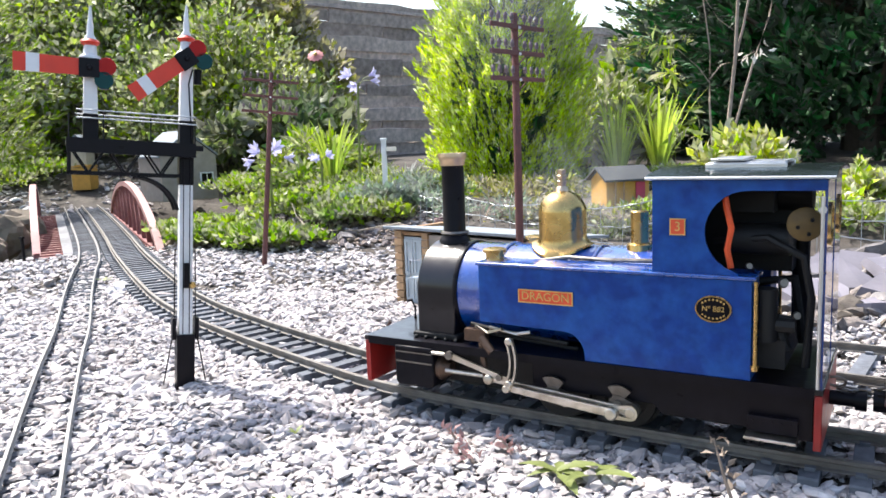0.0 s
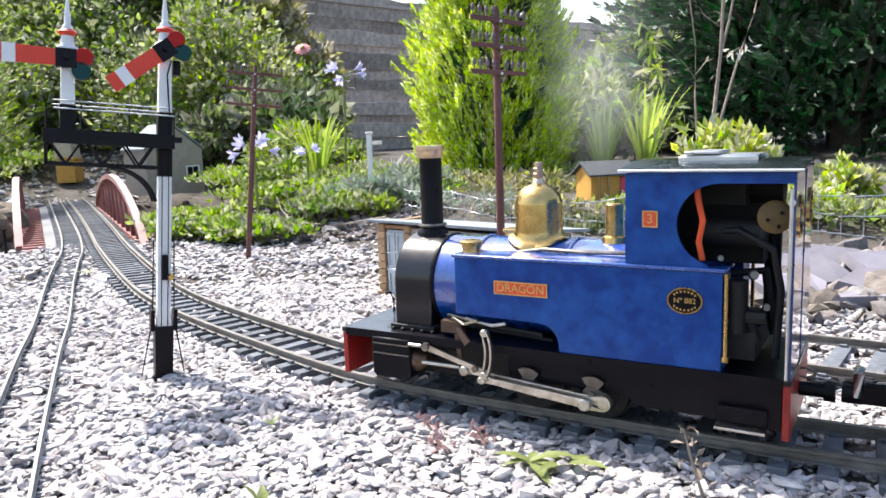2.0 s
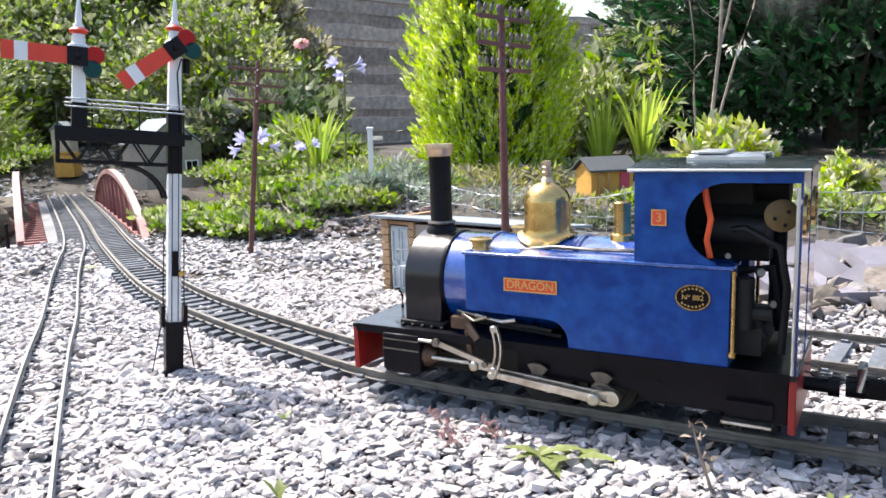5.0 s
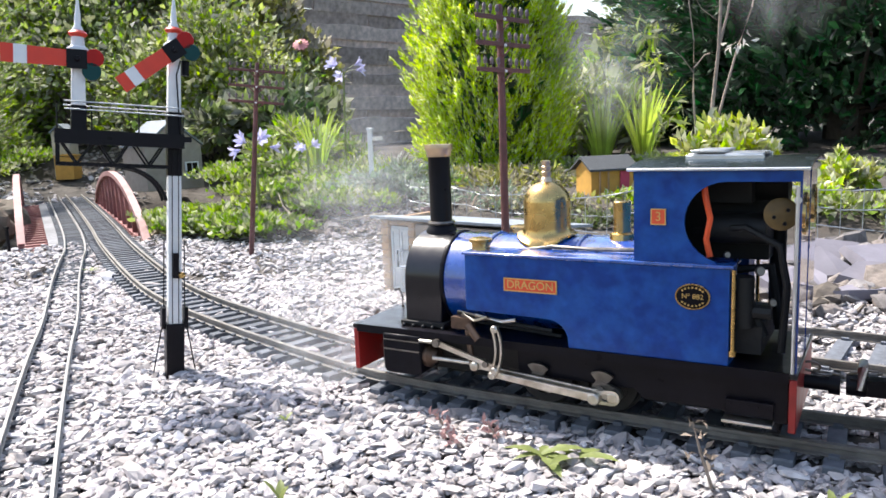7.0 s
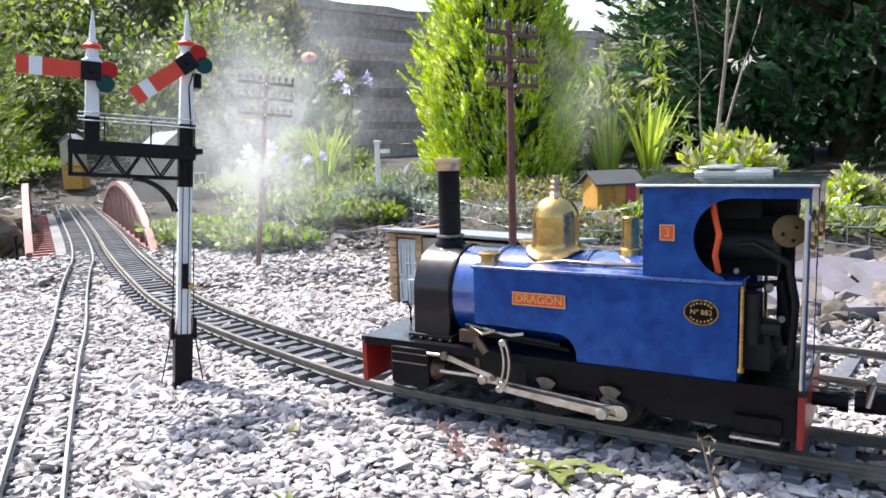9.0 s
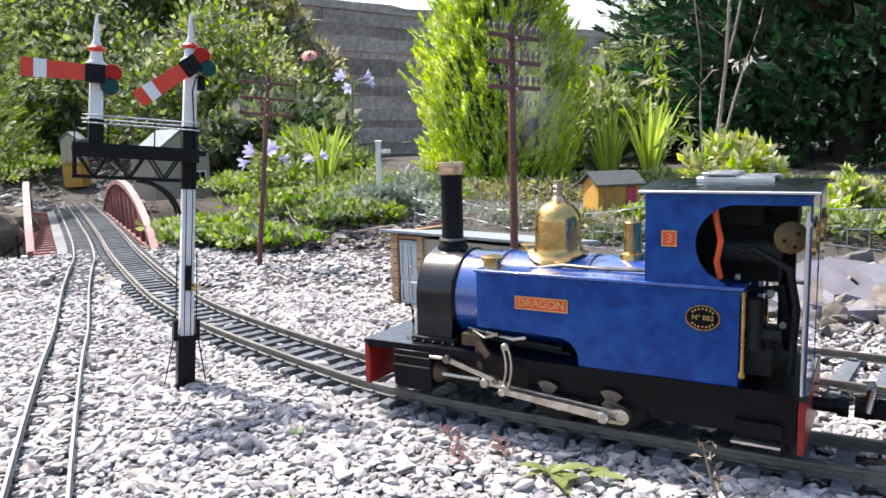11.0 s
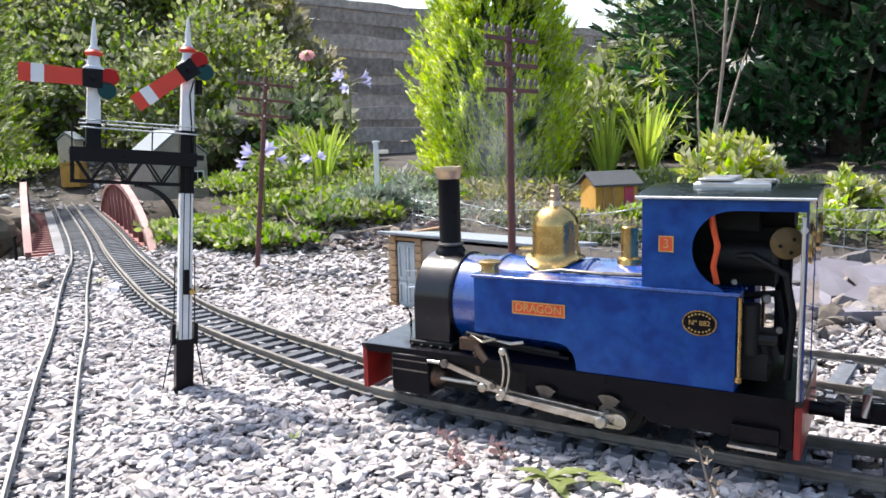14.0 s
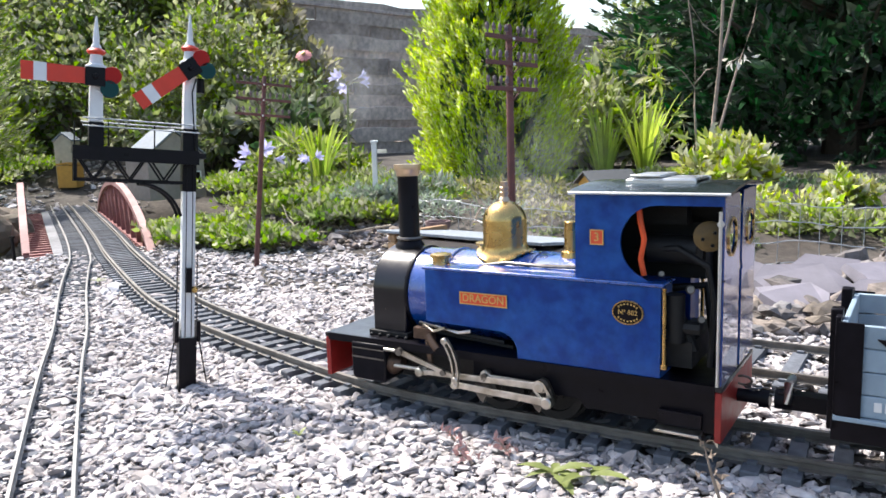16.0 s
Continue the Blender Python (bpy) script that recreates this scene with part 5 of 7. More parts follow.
# ---- timber fence at the back ----
def build_fence():
    fe = thing("garden_fence", "weathered dark horizontal board fence behind the garden", "fence", kind="structure")
    a, b = garden(3.5, -2.4), garden(7.6, 2.05)
    d = (b - a).normalized()
    n = Vector((d.y, -d.x, 0))
    ang = math.atan2(d.y, d.x)
    total = (b - a).length
    me = {}
    z = -0.2
    row = 0
    while z < 1.03:
        h = 0.085 + 0.014 * ((row * 7) % 3 - 1)
        x = -1.2 * (row * 0.37 % 1)
        while x < total:
            ln = 2.9
            key = (row % 3)
            bm = bmesh.new()
            k = 20
            bo = []
            for i in range(k + 1):
                wob = 0.006 * math.sin(i * 1.7 + row) + rng.normal() * 0.003
                bo.append((ln * i / k, h + wob))
            prism(bm, [(0.004, rng.normal() * 0.003), (ln - 0.004, rng.normal() * 0.003)] + [(max(0.004, min(ln - 0.004, p)), q) for p, q in reversed(bo)], -0.012, 0.012)
            ob = part("board", bm, M["fence"], fe)
            ob.matrix_basis = Matrix.Translation(a + d * x + Vector((0, 0, z)) + n * 0.024 * (row % 2)) @ Matrix.Rotation(ang, 4, "Z") @ pose(0, 0, 0, 11 + rng.normal() * 1.5, 0, 0)
            x += ln
        z += h * 0.9
        row += 1
    for i in range(6):
        bm = box(bmesh.new(), -0.04, 0.04, -0.04, 0.04, -0.3, 1.06)
        ob = part("fence_post", bm, M["fence"], fe, "", 0.004)
        ob.matrix_basis = Matrix.Translation(a + d * (0.3 + i * 1.15) - n * 0.07) @ Matrix.Rotation(ang, 4, "Z")
    bm = box(bmesh.new(), 0, total, -0.03, 0.03, 0, 0.02)
    ob = part("capping", bm, M["fence"], fe, "", 0.003)
    ob.matrix_basis = Matrix.Translation(a + Vector((0, 0, 1.035))) @ Matrix.Rotation(ang, 4, "Z")
    return fe


build_fence()


# ---- low wire mesh behind the siding ----
def build_mesh_fence():
    mf = thing("wire_fence", "low galvanised wire mesh fence edging the planted bed", "wire fence")
    knots = spline([tuple(garden(1.40, -0.05).xy), tuple(garden(1.22, 0.1).xy), tuple(garden(1.13, 0.3).xy), tuple(garden(1.08, 0.5).xy), tuple(garden(1.02, 0.68).xy), tuple(garden(0.95, 0.95).xy)], 0.0145)
    zs = (-0.006, 0.022, 0.050, 0.078)
    for j, z in enumerate(zs):
        pts = [p + Vector((0, 0, z + 0.003 * math.sin(i * 0.55 + j) + 0.005 * math.sin(i * 0.17 + 0.3 * j) + rng.normal() * 0.0008)) for i, p in enumerate(knots)]
        part("wire", tube(bmesh.new(), pts, 0.0009, 5), M["wire"], mf)
    for i, p in enumerate(knots):
        if i % 2 == 0:
            part("stay", tube(bmesh.new(), [p + Vector((0, 0, -0.03)), p + Vector((rng.normal() * 0.002, 0, 0.080))], 0.0005, 5), M["wire"], mf)
    return mf


build_mesh_fence()


# ---- slates and pot ----
def build_slates():
    for u, v, w, d, h, rz, rx in ((0.845, 0.40, 0.10, 0.075, 0.010, 30, 20), (0.835, 0.505, 0.12, 0.080, 0.012, 45, 17), (0.865, 0.61, 0.12, 0.085, 0.011, 25, 19), (0.93, 0.45, 0.13, 0.085, 0.012, 22, 22),
                                  (0.935, 0.56, 0.13, 0.09, 0.012, 48, 24), (0.96, 0.68, 0.13, 0.09, 0.012, 33, 20), (1.005, 0.43, 0.09, 0.07, 0.010, 55, 18), (1.015, 0.53, 0.11, 0.07, 0.012, 20, 26),
                                  (0.79, 0.455, 0.085, 0.035, 0.008, 38, 5), (0.785, 0.56, 0.10, 0.04, 0.009, 30, 6), (0.86, 0.72, 0.12, 0.08, 0.012, 40, 14)):
        bm = bmesh.new()
        k = 6
        o = [(w / 2 * math.cos(a) * (1 + rng.normal() * 0.13), d / 2 * math.sin(a) * (1 + rng.normal() * 0.13)) for a in (2 * math.pi * (i + rng.uniform(-0.25, 0.25)) / k for i in range(k))]
        lo = [bm.verts.new((x, y, 0)) for x, y in o]
        hi = [bm.verts.new((x * 0.94 + rng.normal() * 0.001, y * 0.94, h * (1 + rng.normal() * 0.25))) for x, y in o]
        bm.faces.new(list(reversed(lo)))
        bm.faces.new(hi)
        for i in range(k):
            bm.faces.new((lo[i], lo[(i + 1) % k], hi[(i + 1) % k], hi[i]))
        ob = new("slate_slab", mesh_of("slate_slab", bm, M["slate"]))
        ob.matrix_basis = Matrix.Translation(garden(u, v, -0.008)) @ pose(0, 0, 0, 0, 0, rz) @ pose(0, 0, 0, rx, 0, 0)
        tagged(ob, "flat grey purple slate slab lying by the siding", "slate", "slates")


build_slates()
pot = thing("plant_pot", "small plum clay pot behind the shed", "pot", at=Matrix.Translation(garden(1.28, 0.0, 0.0)))
part("body", lathe(bmesh.new(), [(0.014, 0), (0.019, 0.042), (0.021, 0.042), (0.0215, 0.052), (0.018, 0.052), (0.016, 0.04)], (0, 0, 0), (0, 0, 1), 24), M["terracotta"], pot)


# ---- planting ----
def shrub(name, label, u, v, z, radii, count, size, mat, clumps=26, stems=7, stem_mat="bark_dark", ratio=0.55, flat=0.0, droop=0.2, category="shrub", up=0.35):
    """A bush: stems from the ground to leafy clumps of uneven size, with gaps between them."""
    base = garden(u, v, z)
    sh = thing(name, label, category, at=Matrix.Translation(base))
    rx, ry, rz = radii
    dirs = unit(clumps)
    dirs[:, 2] = np.abs(dirs[:, 2]) * 1.0 - 0.15
    cen = dirs * np.array((rx, ry, rz)) * rng.uniform(0.45, 1.0, (clumps, 1)) + np.array((0, 0, rz * 0.55))
    cen[:, 2] = np.maximum(cen[:, 2], rz * 0.06)
    bm = bmesh.new()
    for i in range(stems):
        c = cen[i % clumps]
        mid = Vector((c[0] * 0.35, c[1] * 0.35, c[2] * 0.5)) + Vector(rng.normal(size=3) * rx * 0.06)
        tube(bm, [(rng.normal() * rx * 0.06, rng.normal() * rx * 0.06, -0.03), mid, Vector(c)], [0.012 * rz + 0.002, 0.009 * rz + 0.0015, 0.001], 6)
    part("stem", bm, M[stem_mat], sh)
    which = rng.integers(0, clumps, count)
    crad = rng.uniform(0.20, 0.42, clumps)[which][:, None] * np.array((rx, ry, rz * 0.8))
    d = unit(count)
    pos = cen[which] + d * crad * rng.uniform(0.35, 1.0, (count, 1))
    along = d + np.array((0, 0, up)) + rng.normal(size=(count, 3)) * 0.45
    side = np.cross(d, rng.normal(size=(count, 3)))
    ln = size * rng.uniform(0.6, 1.3, count)
    lv = leaves("foliage", M[mat], sh, pos, along, side, ln, ln * ratio, 0.18, droop)
    return sh


def conifer(name, label, u, v, z, radius, height, count, size, mat, upward=1.1, ratio=0.22, category="conifer", power=0.75, limbs=60, belly=0.3, core=0):
    """A conifer: trunk, limbs, and feathery sprays that point up and outwards."""
    base = garden(u, v, z)
    tr = thing(name, label, category, at=Matrix.Translation(base))
    part("trunk", tube(bmesh.new(), [(0, 0, -0.05), (0, 0, height * 0.5), (0, 0, height * 0.97)], [radius * 0.09, radius * 0.05, radius * 0.008], 8), M["bark_dark"], tr)

    def rad(h):
        return radius * np.clip(np.where(h < belly, 0.72 + 0.28 * h / belly, ((1 - h) / (1 - belly)) ** power), 0, 1)

    for i in range(limbs):
        h = rng.uniform(0.03, 0.9)
        a = rng.uniform(0, 2 * math.pi)
        r = float(rad(np.array(h))) * 0.85
        bm = tube(bmesh.new(), [(0, 0, h * height), (r * 0.5 * math.cos(a), r * 0.5 * math.sin(a), h * height + r * 0.1), (r * math.cos(a), r * math.sin(a), h * height + r * 0.45)], [radius * 0.02, radius * 0.014, radius * 0.004], 5)
        part("limb", bm, M["bark_dark"], tr)
    ns = count // 16
    h = rng.uniform(0, 1, ns) ** 1.15
    a = rng.uniform(0, 2 * math.pi, ns)
    lump = 1 + 0.11 * np.sin(a * 5 + h * 17) + 0.10 * np.sin(a * 11 - h * 29) + 0.06 * np.sin(a * 23 + h * 61)
    r = rad(h) * np.sqrt(rng.uniform(0.42, 1.0, ns)) * lump
    root = np.stack([r * np.cos(a), r * np.sin(a), h * height], -1)
    axis = np.stack([np.cos(a), np.sin(a), np.full(ns, upward)], -1) + rng.normal(size=(ns, 3)) * 0.28
    axis /= np.linalg.norm(axis, axis=1)[:, None]
    sidev = np.cross(axis, rng.normal(size=(ns, 3)))
    sidev /= np.linalg.norm(sidev, axis=1)[:, None]
    pos, al, sd = [], [], []
    for k in range(16):
        t = (k // 2 + 0.5) / 8
        s = 1 if k % 2 else -1
        pos.append(root + axis * (size * 2.4 * t))
        al.append(axis * 1.0 + sidev * s * (0.75 * (1 - t) + 0.15) + rng.normal(size=(ns, 3)) * 0.15)
        sd.append(np.cross(axis, sidev) + rng.normal(size=(ns, 3)) * 0.3)
    pos, al, sd = np.concatenate(pos), np.concatenate(al), np.concatenate(sd)
    ln = size * rng.uniform(0.7, 1.2, len(pos))
    leaves("foliage", M[mat], tr, pos, al, sd, ln, ln * ratio, 0.1, 0.05)
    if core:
        # dark hedge-green leaves inside the crown, standing in for the shade between sprays
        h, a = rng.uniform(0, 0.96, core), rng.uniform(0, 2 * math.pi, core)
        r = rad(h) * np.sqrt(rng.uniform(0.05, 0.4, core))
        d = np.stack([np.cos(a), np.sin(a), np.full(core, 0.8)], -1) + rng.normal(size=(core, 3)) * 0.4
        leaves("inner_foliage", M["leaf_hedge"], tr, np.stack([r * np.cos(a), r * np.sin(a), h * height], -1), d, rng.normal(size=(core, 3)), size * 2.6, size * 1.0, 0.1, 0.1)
    return tr


def strap_plant(name, label, u, v, z, count, length, width, mat, spread=0.5, lean=(0, 0), category="plant"):
    """A tuft of long arching strap leaves, built of chained blades."""
    sp = thing(name, label, category, at=Matrix.Translation(garden(u, v, z)))
    for i in range(count):
        bm = bmesh.new()
        a = rng.uniform(0, 2 * math.pi)
        out = Vector((math.cos(a), math.sin(a), 0)) * spread * rng.uniform(0.2, 1.0) + Vector((lean[0], lean[1], 0))
        L = length * rng.uniform(0.6, 1.15)
        side = Vector((-math.sin(a), math.cos(a), 0))
        prev = None
        for k in range(8):
            t = k / 7
            c = Vector((rng.normal() * 0.0, 0, 0)) + out * L * (t ** 1.7) + Vector((0, 0, L * (t - 0.38 * spread * t ** 3))) + out.normalized() * 0.012 if out.length else Vector((0, 0, L * t))
            w = width * (0.75 + 0.6 * t) * (1 - t ** 3) * 0.5 + 0.0003
            row = [bm.verts.new(c - side * w), bm.verts.new(c + Vector((0, 0, -w * 0.5))), bm.verts.new(c + side * w)]
            if prev:
                bm.faces.new((prev[0], prev[1], row[1], row[0]))
                bm.faces.new((prev[1], prev[2], row[2], row[1]))
            prev = row
        part("leaf_blade", bm, M[mat], sp)
    return sp


def agapanthus(u, v, z, h, heads, size, label, lean=0.0):
    ag = thing("agapanthus", label, "flower", "lilac flowers", at=Matrix.Translation(garden(u, v, z)))
    top = Vector((lean, 0, h))
    part("stem", tube(bmesh.new(), [(0, 0, -0.03), (lean * 0.4, 0, h * 0.5), top], [0.0035, 0.003, 0.0026], 8), M["weed"], ag)
    for i in range(heads):
        a = 2 * math.pi * i / heads + rng.normal() * 0.3
        up = rng.uniform(-0.1, 1.0)
        d = Vector((math.cos(a), math.sin(a), up)).normalized()
        q = top + d * size * rng.uniform(0.75, 1.1)
        part("pedicel", tube(bmesh.new(), [top, top + d * size * 0.5 + Vector((0, 0, 0.004)), q], 0.0009, 5), M["weed"], ag)
        bm = bmesh.new()
        m = Matrix.Translation(q) @ Vector((0, 0, 1)).rotation_difference((d + Vector((0, 0, -0.25))).normalized()).to_matrix().to_4x4()
        for k in range(6):
            b = 2 * math.pi * k / 6
            e, s = Vector((math.cos(b), math.sin(b), 0)), Vector((-math.sin(b), math.cos(b), 0))
            L = size * 0.62
            rows = [(0.0015, 0.0, 0.0008), (0.004, L * 0.45, 0.0042), (0.012, L * 0.8, 0.0050), (0.019, L * 1.0, 0.0006)]
            vs = [[bm.verts.new(m @ (e * r * (size / 0.04) + s * w * sg * (size / 0.04) + Vector((0, 0, hh)))) for sg in (-1, 1)] for r, hh, w in rows]
            for p, n in zip(vs, vs[1:]):
                bm.faces.new((p[0], p[1], n[1], n[0]))
        part("flower", bm, M["petal"], ag)
    return ag


# ---- the planted beds ----
shrub("leafy_shrub", "tall shrub with broad dark green leaves in shade", 3.5, -0.98, 0.0, (0.50, 0.5, 0.52), 14000, 0.034, "leaf_mid", 80, 20, "twig")
shrub("leafy_shrub", "tall green shrub with mixed light and shade", 3.9, -1.75, 0.0, (0.7, 0.6, 0.75), 17000, 0.036, "leaf_mid", 90, 20, "twig")
shrub("leafy_shrub", "tall brownish green shrub against the fence", 4.1, -0.95, 0.1, (0.45, 0.4, 0.72), 7000, 0.055, "leaf_brown", 44, 14, "twig")
shrub("leafy_shrub", "bright green bush beyond the bridge", 3.6, -2.35, 0.0, (0.55, 0.5, 0.45), 7000, 0.05, "leaf_bright", 40, 8)
shrub("leafy_shrub", "sunlit light green bush past the bridge end", 3.2, -1.80, 0.06, (0.20, 0.15, 0.15), 3000, 0.032, "leaf_bright", 36, 10, ratio=0.45)
shrub("leafy_shrub", "mid green shrub overhanging the fence", 4.6, -2.6, 0.2, (0.9, 0.7, 1.1), 9000, 0.07, "leaf_mid", 60, 10)
shrub("leafy_shrub", "green shrub against the garden fence", 4.3, -1.5, 0.3, (0.7, 0.5, 0.7), 11000, 0.05, "leaf_mid", 50, 10)
shrub("leafy_shrub", "low dark shrub with broad leaves at the bank", 3.1, -0.66, 0.0, (0.34, 0.3, 0.26), 5000, 0.055, "leaf_dark", 30, 8)
shrub("leafy_shrub", "yellow green spreading shrub behind flowers", 2.5, -0.42, 0.02, (0.20, 0.2, 0.13), 2600, 0.035, "leaf_bright", 26, 8, ratio=0.35)
shrub("leafy_shrub", "light green shrub beside the lime conifer", 3.6, 0.82, 0.0, (0.30, 0.3, 0.34), 4200, 0.055, "leaf_bright", 30, 8)
shrub("leafy_shrub", "mid green shrub below the dark hedge", 3.0, 0.62, 0.0, (0.26, 0.24, 0.24), 3600, 0.06, "leaf_mid", 26, 8, ratio=0.35)
shrub("leafy_shrub", "pale leaved bush reaching above the fence", 5.9, 1.62, 0.3, (0.45, 0.5, 0.62), 5000, 0.05, "leaf_mid", 40, 8)
conifer("dark_conifer", "tall dark green conifer hedge in shade", 3.35, 1.78, -0.05, 1.0, 2.6, 54000, 0.055, "leaf_hedge", 0.25, 0.36, "hedge", 0.5, 80, 0.45)
conifer("dark_conifer", "tall dark green conifer hedge in deep shade", 3.0, 2.65, -0.05, 0.9, 2.6, 15000, 0.07, "leaf_hedge", 0.25, 0.4, "hedge", 0.5, 60, 0.45)
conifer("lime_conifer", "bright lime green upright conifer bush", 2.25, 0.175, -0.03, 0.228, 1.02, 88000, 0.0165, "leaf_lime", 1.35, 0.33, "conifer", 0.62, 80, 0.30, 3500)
conifer("lime_conifer", "yellow green conifer at the garden's edge", 2.6, -1.72, 0.15, 0.34, 0.95, 17000, 0.024, "leaf_bright", 0.7, 0.26, "conifer", 0.7, 40, 0.3)

shrub("hedge_fill", "dense dark inner growth of the conifer hedge", 3.5, 1.95, 0.0, (0.85, 0.5, 0.9), 14000, 0.075, "leaf_hedge", 80, 6, category="hedge")
shrub("hedge_fill", "dense dark lower growth of the conifer hedge", 3.6, 1.5, 0.0, (0.75, 0.4, 0.42), 8000, 0.06, "leaf_hedge", 60, 6, category="hedge")
shrub("hedge_fill", "dense dark inner growth of the far hedge", 3.3, 2.7, 0.0, (0.8, 0.5, 1.0), 8000, 0.09, "leaf_hedge", 60, 6, category="hedge")

# variegated euonymus and low bushes beyond the wire
shrub("euonymus", "variegated yellow and green euonymus bush", 1.62, 0.615, 0.045, (0.090, 0.08, 0.092), 1500, 0.024, "leaf_cream", 30, 10, "bark_dark", 0.55, up=0.8, category="bush")
shrub("euonymus", "variegated cream and green euonymus bush", 1.45, 0.785, 0.035, (0.042, 0.05, 0.050), 520, 0.022, "leaf_cream", 20, 8, "bark_dark", 0.55, up=0.8, category="bush")
shrub("low_bush", "low bright green bush behind the wire fence", 1.22, 0.655, -0.01, (0.15, 0.09, 0.055), 2600, 0.016, "leaf_mid", 26, 8, up=0.6, category="bush")
shrub("low_bush", "low pale green bush behind the wire fence", 1.36, 0.56, 0.0, (0.16, 0.08, 0.060), 1700, 0.016, "leaf_cream", 22, 8, up=0.6, category="bush")
shrub("low_bush", "straggly silvery bush beside the conifer", 1.78, -0.05, 0.02, (0.14, 0.10, 0.065), 1300, 0.020, "leaf_grey", 24, 16, "twig", 0.25, up=0.7, category="bush")
shrub("low_bush", "straggly silvery bush behind the shed", 1.50, 0.06, 0.0, (0.16, 0.07, 0.06), 700, 0.016, "leaf_grey", 20, 30, "twig", 0.25, up=0.5, category="bush")
shrub("low_bush", "dry brown tangle below the lime conifer", 1.85, 0.22, 0.0, (0.26, 0.10, 0.06), 1500, 0.022, "leaf_brown", 24, 16, "twig", 0.3, up=0.5, category="bush")

shrub("low_bush", "dry twiggy growth with few leaves behind the wire fence", 1.45, 0.22, -0.01, (0.18, 0.08, 0.05), 700, 0.014, "leaf_brown", 40, 40, "twig", up=0.6, category="bush")
shrub("low_bush", "low mixed green plants below the model hut", 1.42, 0.40, -0.01, (0.14, 0.07, 0.045), 1800, 0.014, "leaf_bright", 26, 10, up=0.6, category="bush")
shrub("low_bush", "dark low growth under the wire fence", 1.28, 0.34, -0.02, (0.2, 0.06, 0.035), 1800, 0.013, "leaf_dark", 26, 10, up=0.6, category="bush")

# ground cover on the bank
for u, v, rx, ry, rz, n, mt, lb in ((1.72, -0.30, 0.20, 0.12, 0.030, 3600, "leaf_bright", "mat of pale green sedum on the bank"), (1.95, -0.52, 0.22, 0.16, 0.036, 3600, "leaf_bright", "low yellow green ground cover on the bank"),
                                    (2.15, -0.20, 0.22, 0.14, 0.042, 2600, "leaf_mid", "low green ground cover under the shrubs"), (1.78, -0.62, 0.16, 0.14, 0.05, 2400, "leaf_mid", "trailing green ground cover at the pond edge"),
                                    (2.35, -0.80, 0.24, 0.2, 0.07, 2600, "leaf_bright", "bright ground cover at the pond edge"), (2.05, -0.86, 0.16, 0.16, 0.05, 1800, "leaf_mid", "green water plants beside the bridge"),
                                    (2.0, 0.5, 0.3, 0.14, 0.035, 2000, "leaf_mid", "green ground cover under the conifer"), (1.9, 0.85, 0.3, 0.16, 0.022, 1600, "leaf_dark", "green ground cover under the bushes"),
                                    (1.60, -0.20, 0.15, 0.09, 0.026, 2600, "leaf_mid", "mid green creeping mat on the bank"), (1.70, -0.45, 0.2, 0.12, 0.03, 3200, "leaf_mid", "dense creeping green mat on the bank"), (1.85, -0.10, 0.2, 0.10, 0.034, 2600, "leaf_bright", "pale creeping plants around the white post"), (1.74, -0.78, 0.14, 0.12, 0.05, 2200, "leaf_bright", "bright green leaves hanging over the pond"), (1.52, -0.36, 0.16, 0.10, 0.021, 2600, "leaf_bright", "bright green sedum mat along the gravel edge"), (1.60, -0.50, 0.18, 0.10, 0.024, 2600, "leaf_bright", "bright low plants along the gravel edge"), (1.9, -0.36, 0.2, 0.14, 0.036, 3200, "leaf_bright", "pale green sedum hummock on the bank"), (2.5, -0.55, 0.3, 0.2, 0.054, 3000, "leaf_bright", "light green low plants under shrubs"), (3.15, -1.72, 0.35, 0.2, 0.05, 2600, "leaf_bright", "bright grassy plants beyond the bridge"), (2.9, -2.0, 0.5, 0.4, 0.1, 3000, "leaf_bright", "green grass and ground cover beyond the bridge"), (1.62, -0.12, 0.12, 0.08, 0.04, 1200, "leaf_grey", "grey green mat beside the white post")):
    p = garden(u, v)
    shrub("ground_cover", lb, u, v, float(ground_height(p.x, p.y)), (rx, ry, rz), n, 0.017, mt, 40, 6, up=0.9, category="ground cover", ratio=0.6)

strap_plant("strap_leaf_clump", "clump of arching green strap leaves behind the bank", 2.2, -0.33, 0.03, 40, 0.25, 0.009, "leaf_sword", 0.5)
strap_plant("strap_leaf_clump", "clump of upright yellow green sword leaves", 2.1, 0.46, 0.0, 50, 0.30, 0.010, "leaf_sword", 0.35)
strap_plant("strap_leaf_clump", "clump of pale green sword leaves by the conifer", 2.35, 0.64, 0.0, 50, 0.32, 0.010, "leaf_sword", 0.4)
strap_plant("strap_leaf_clump", "tuft of grey green grass beside the white post", 1.9, -0.10, 0.04, 40, 0.12, 0.004, "leaf_grey", 0.7)
agapanthus(1.62, -0.37, 0.03, 0.125, 6, 0.034, "lilac flower head opening above the bank")
agapanthus(1.95, -0.222, 0.04, 0.285, 5, 0.036, "tall lilac flower head above green leaves", 0.01)
agapanthus(1.85, -0.30, 0.04, 0.10, 4, 0.026, "small lilac flower head in the bank")


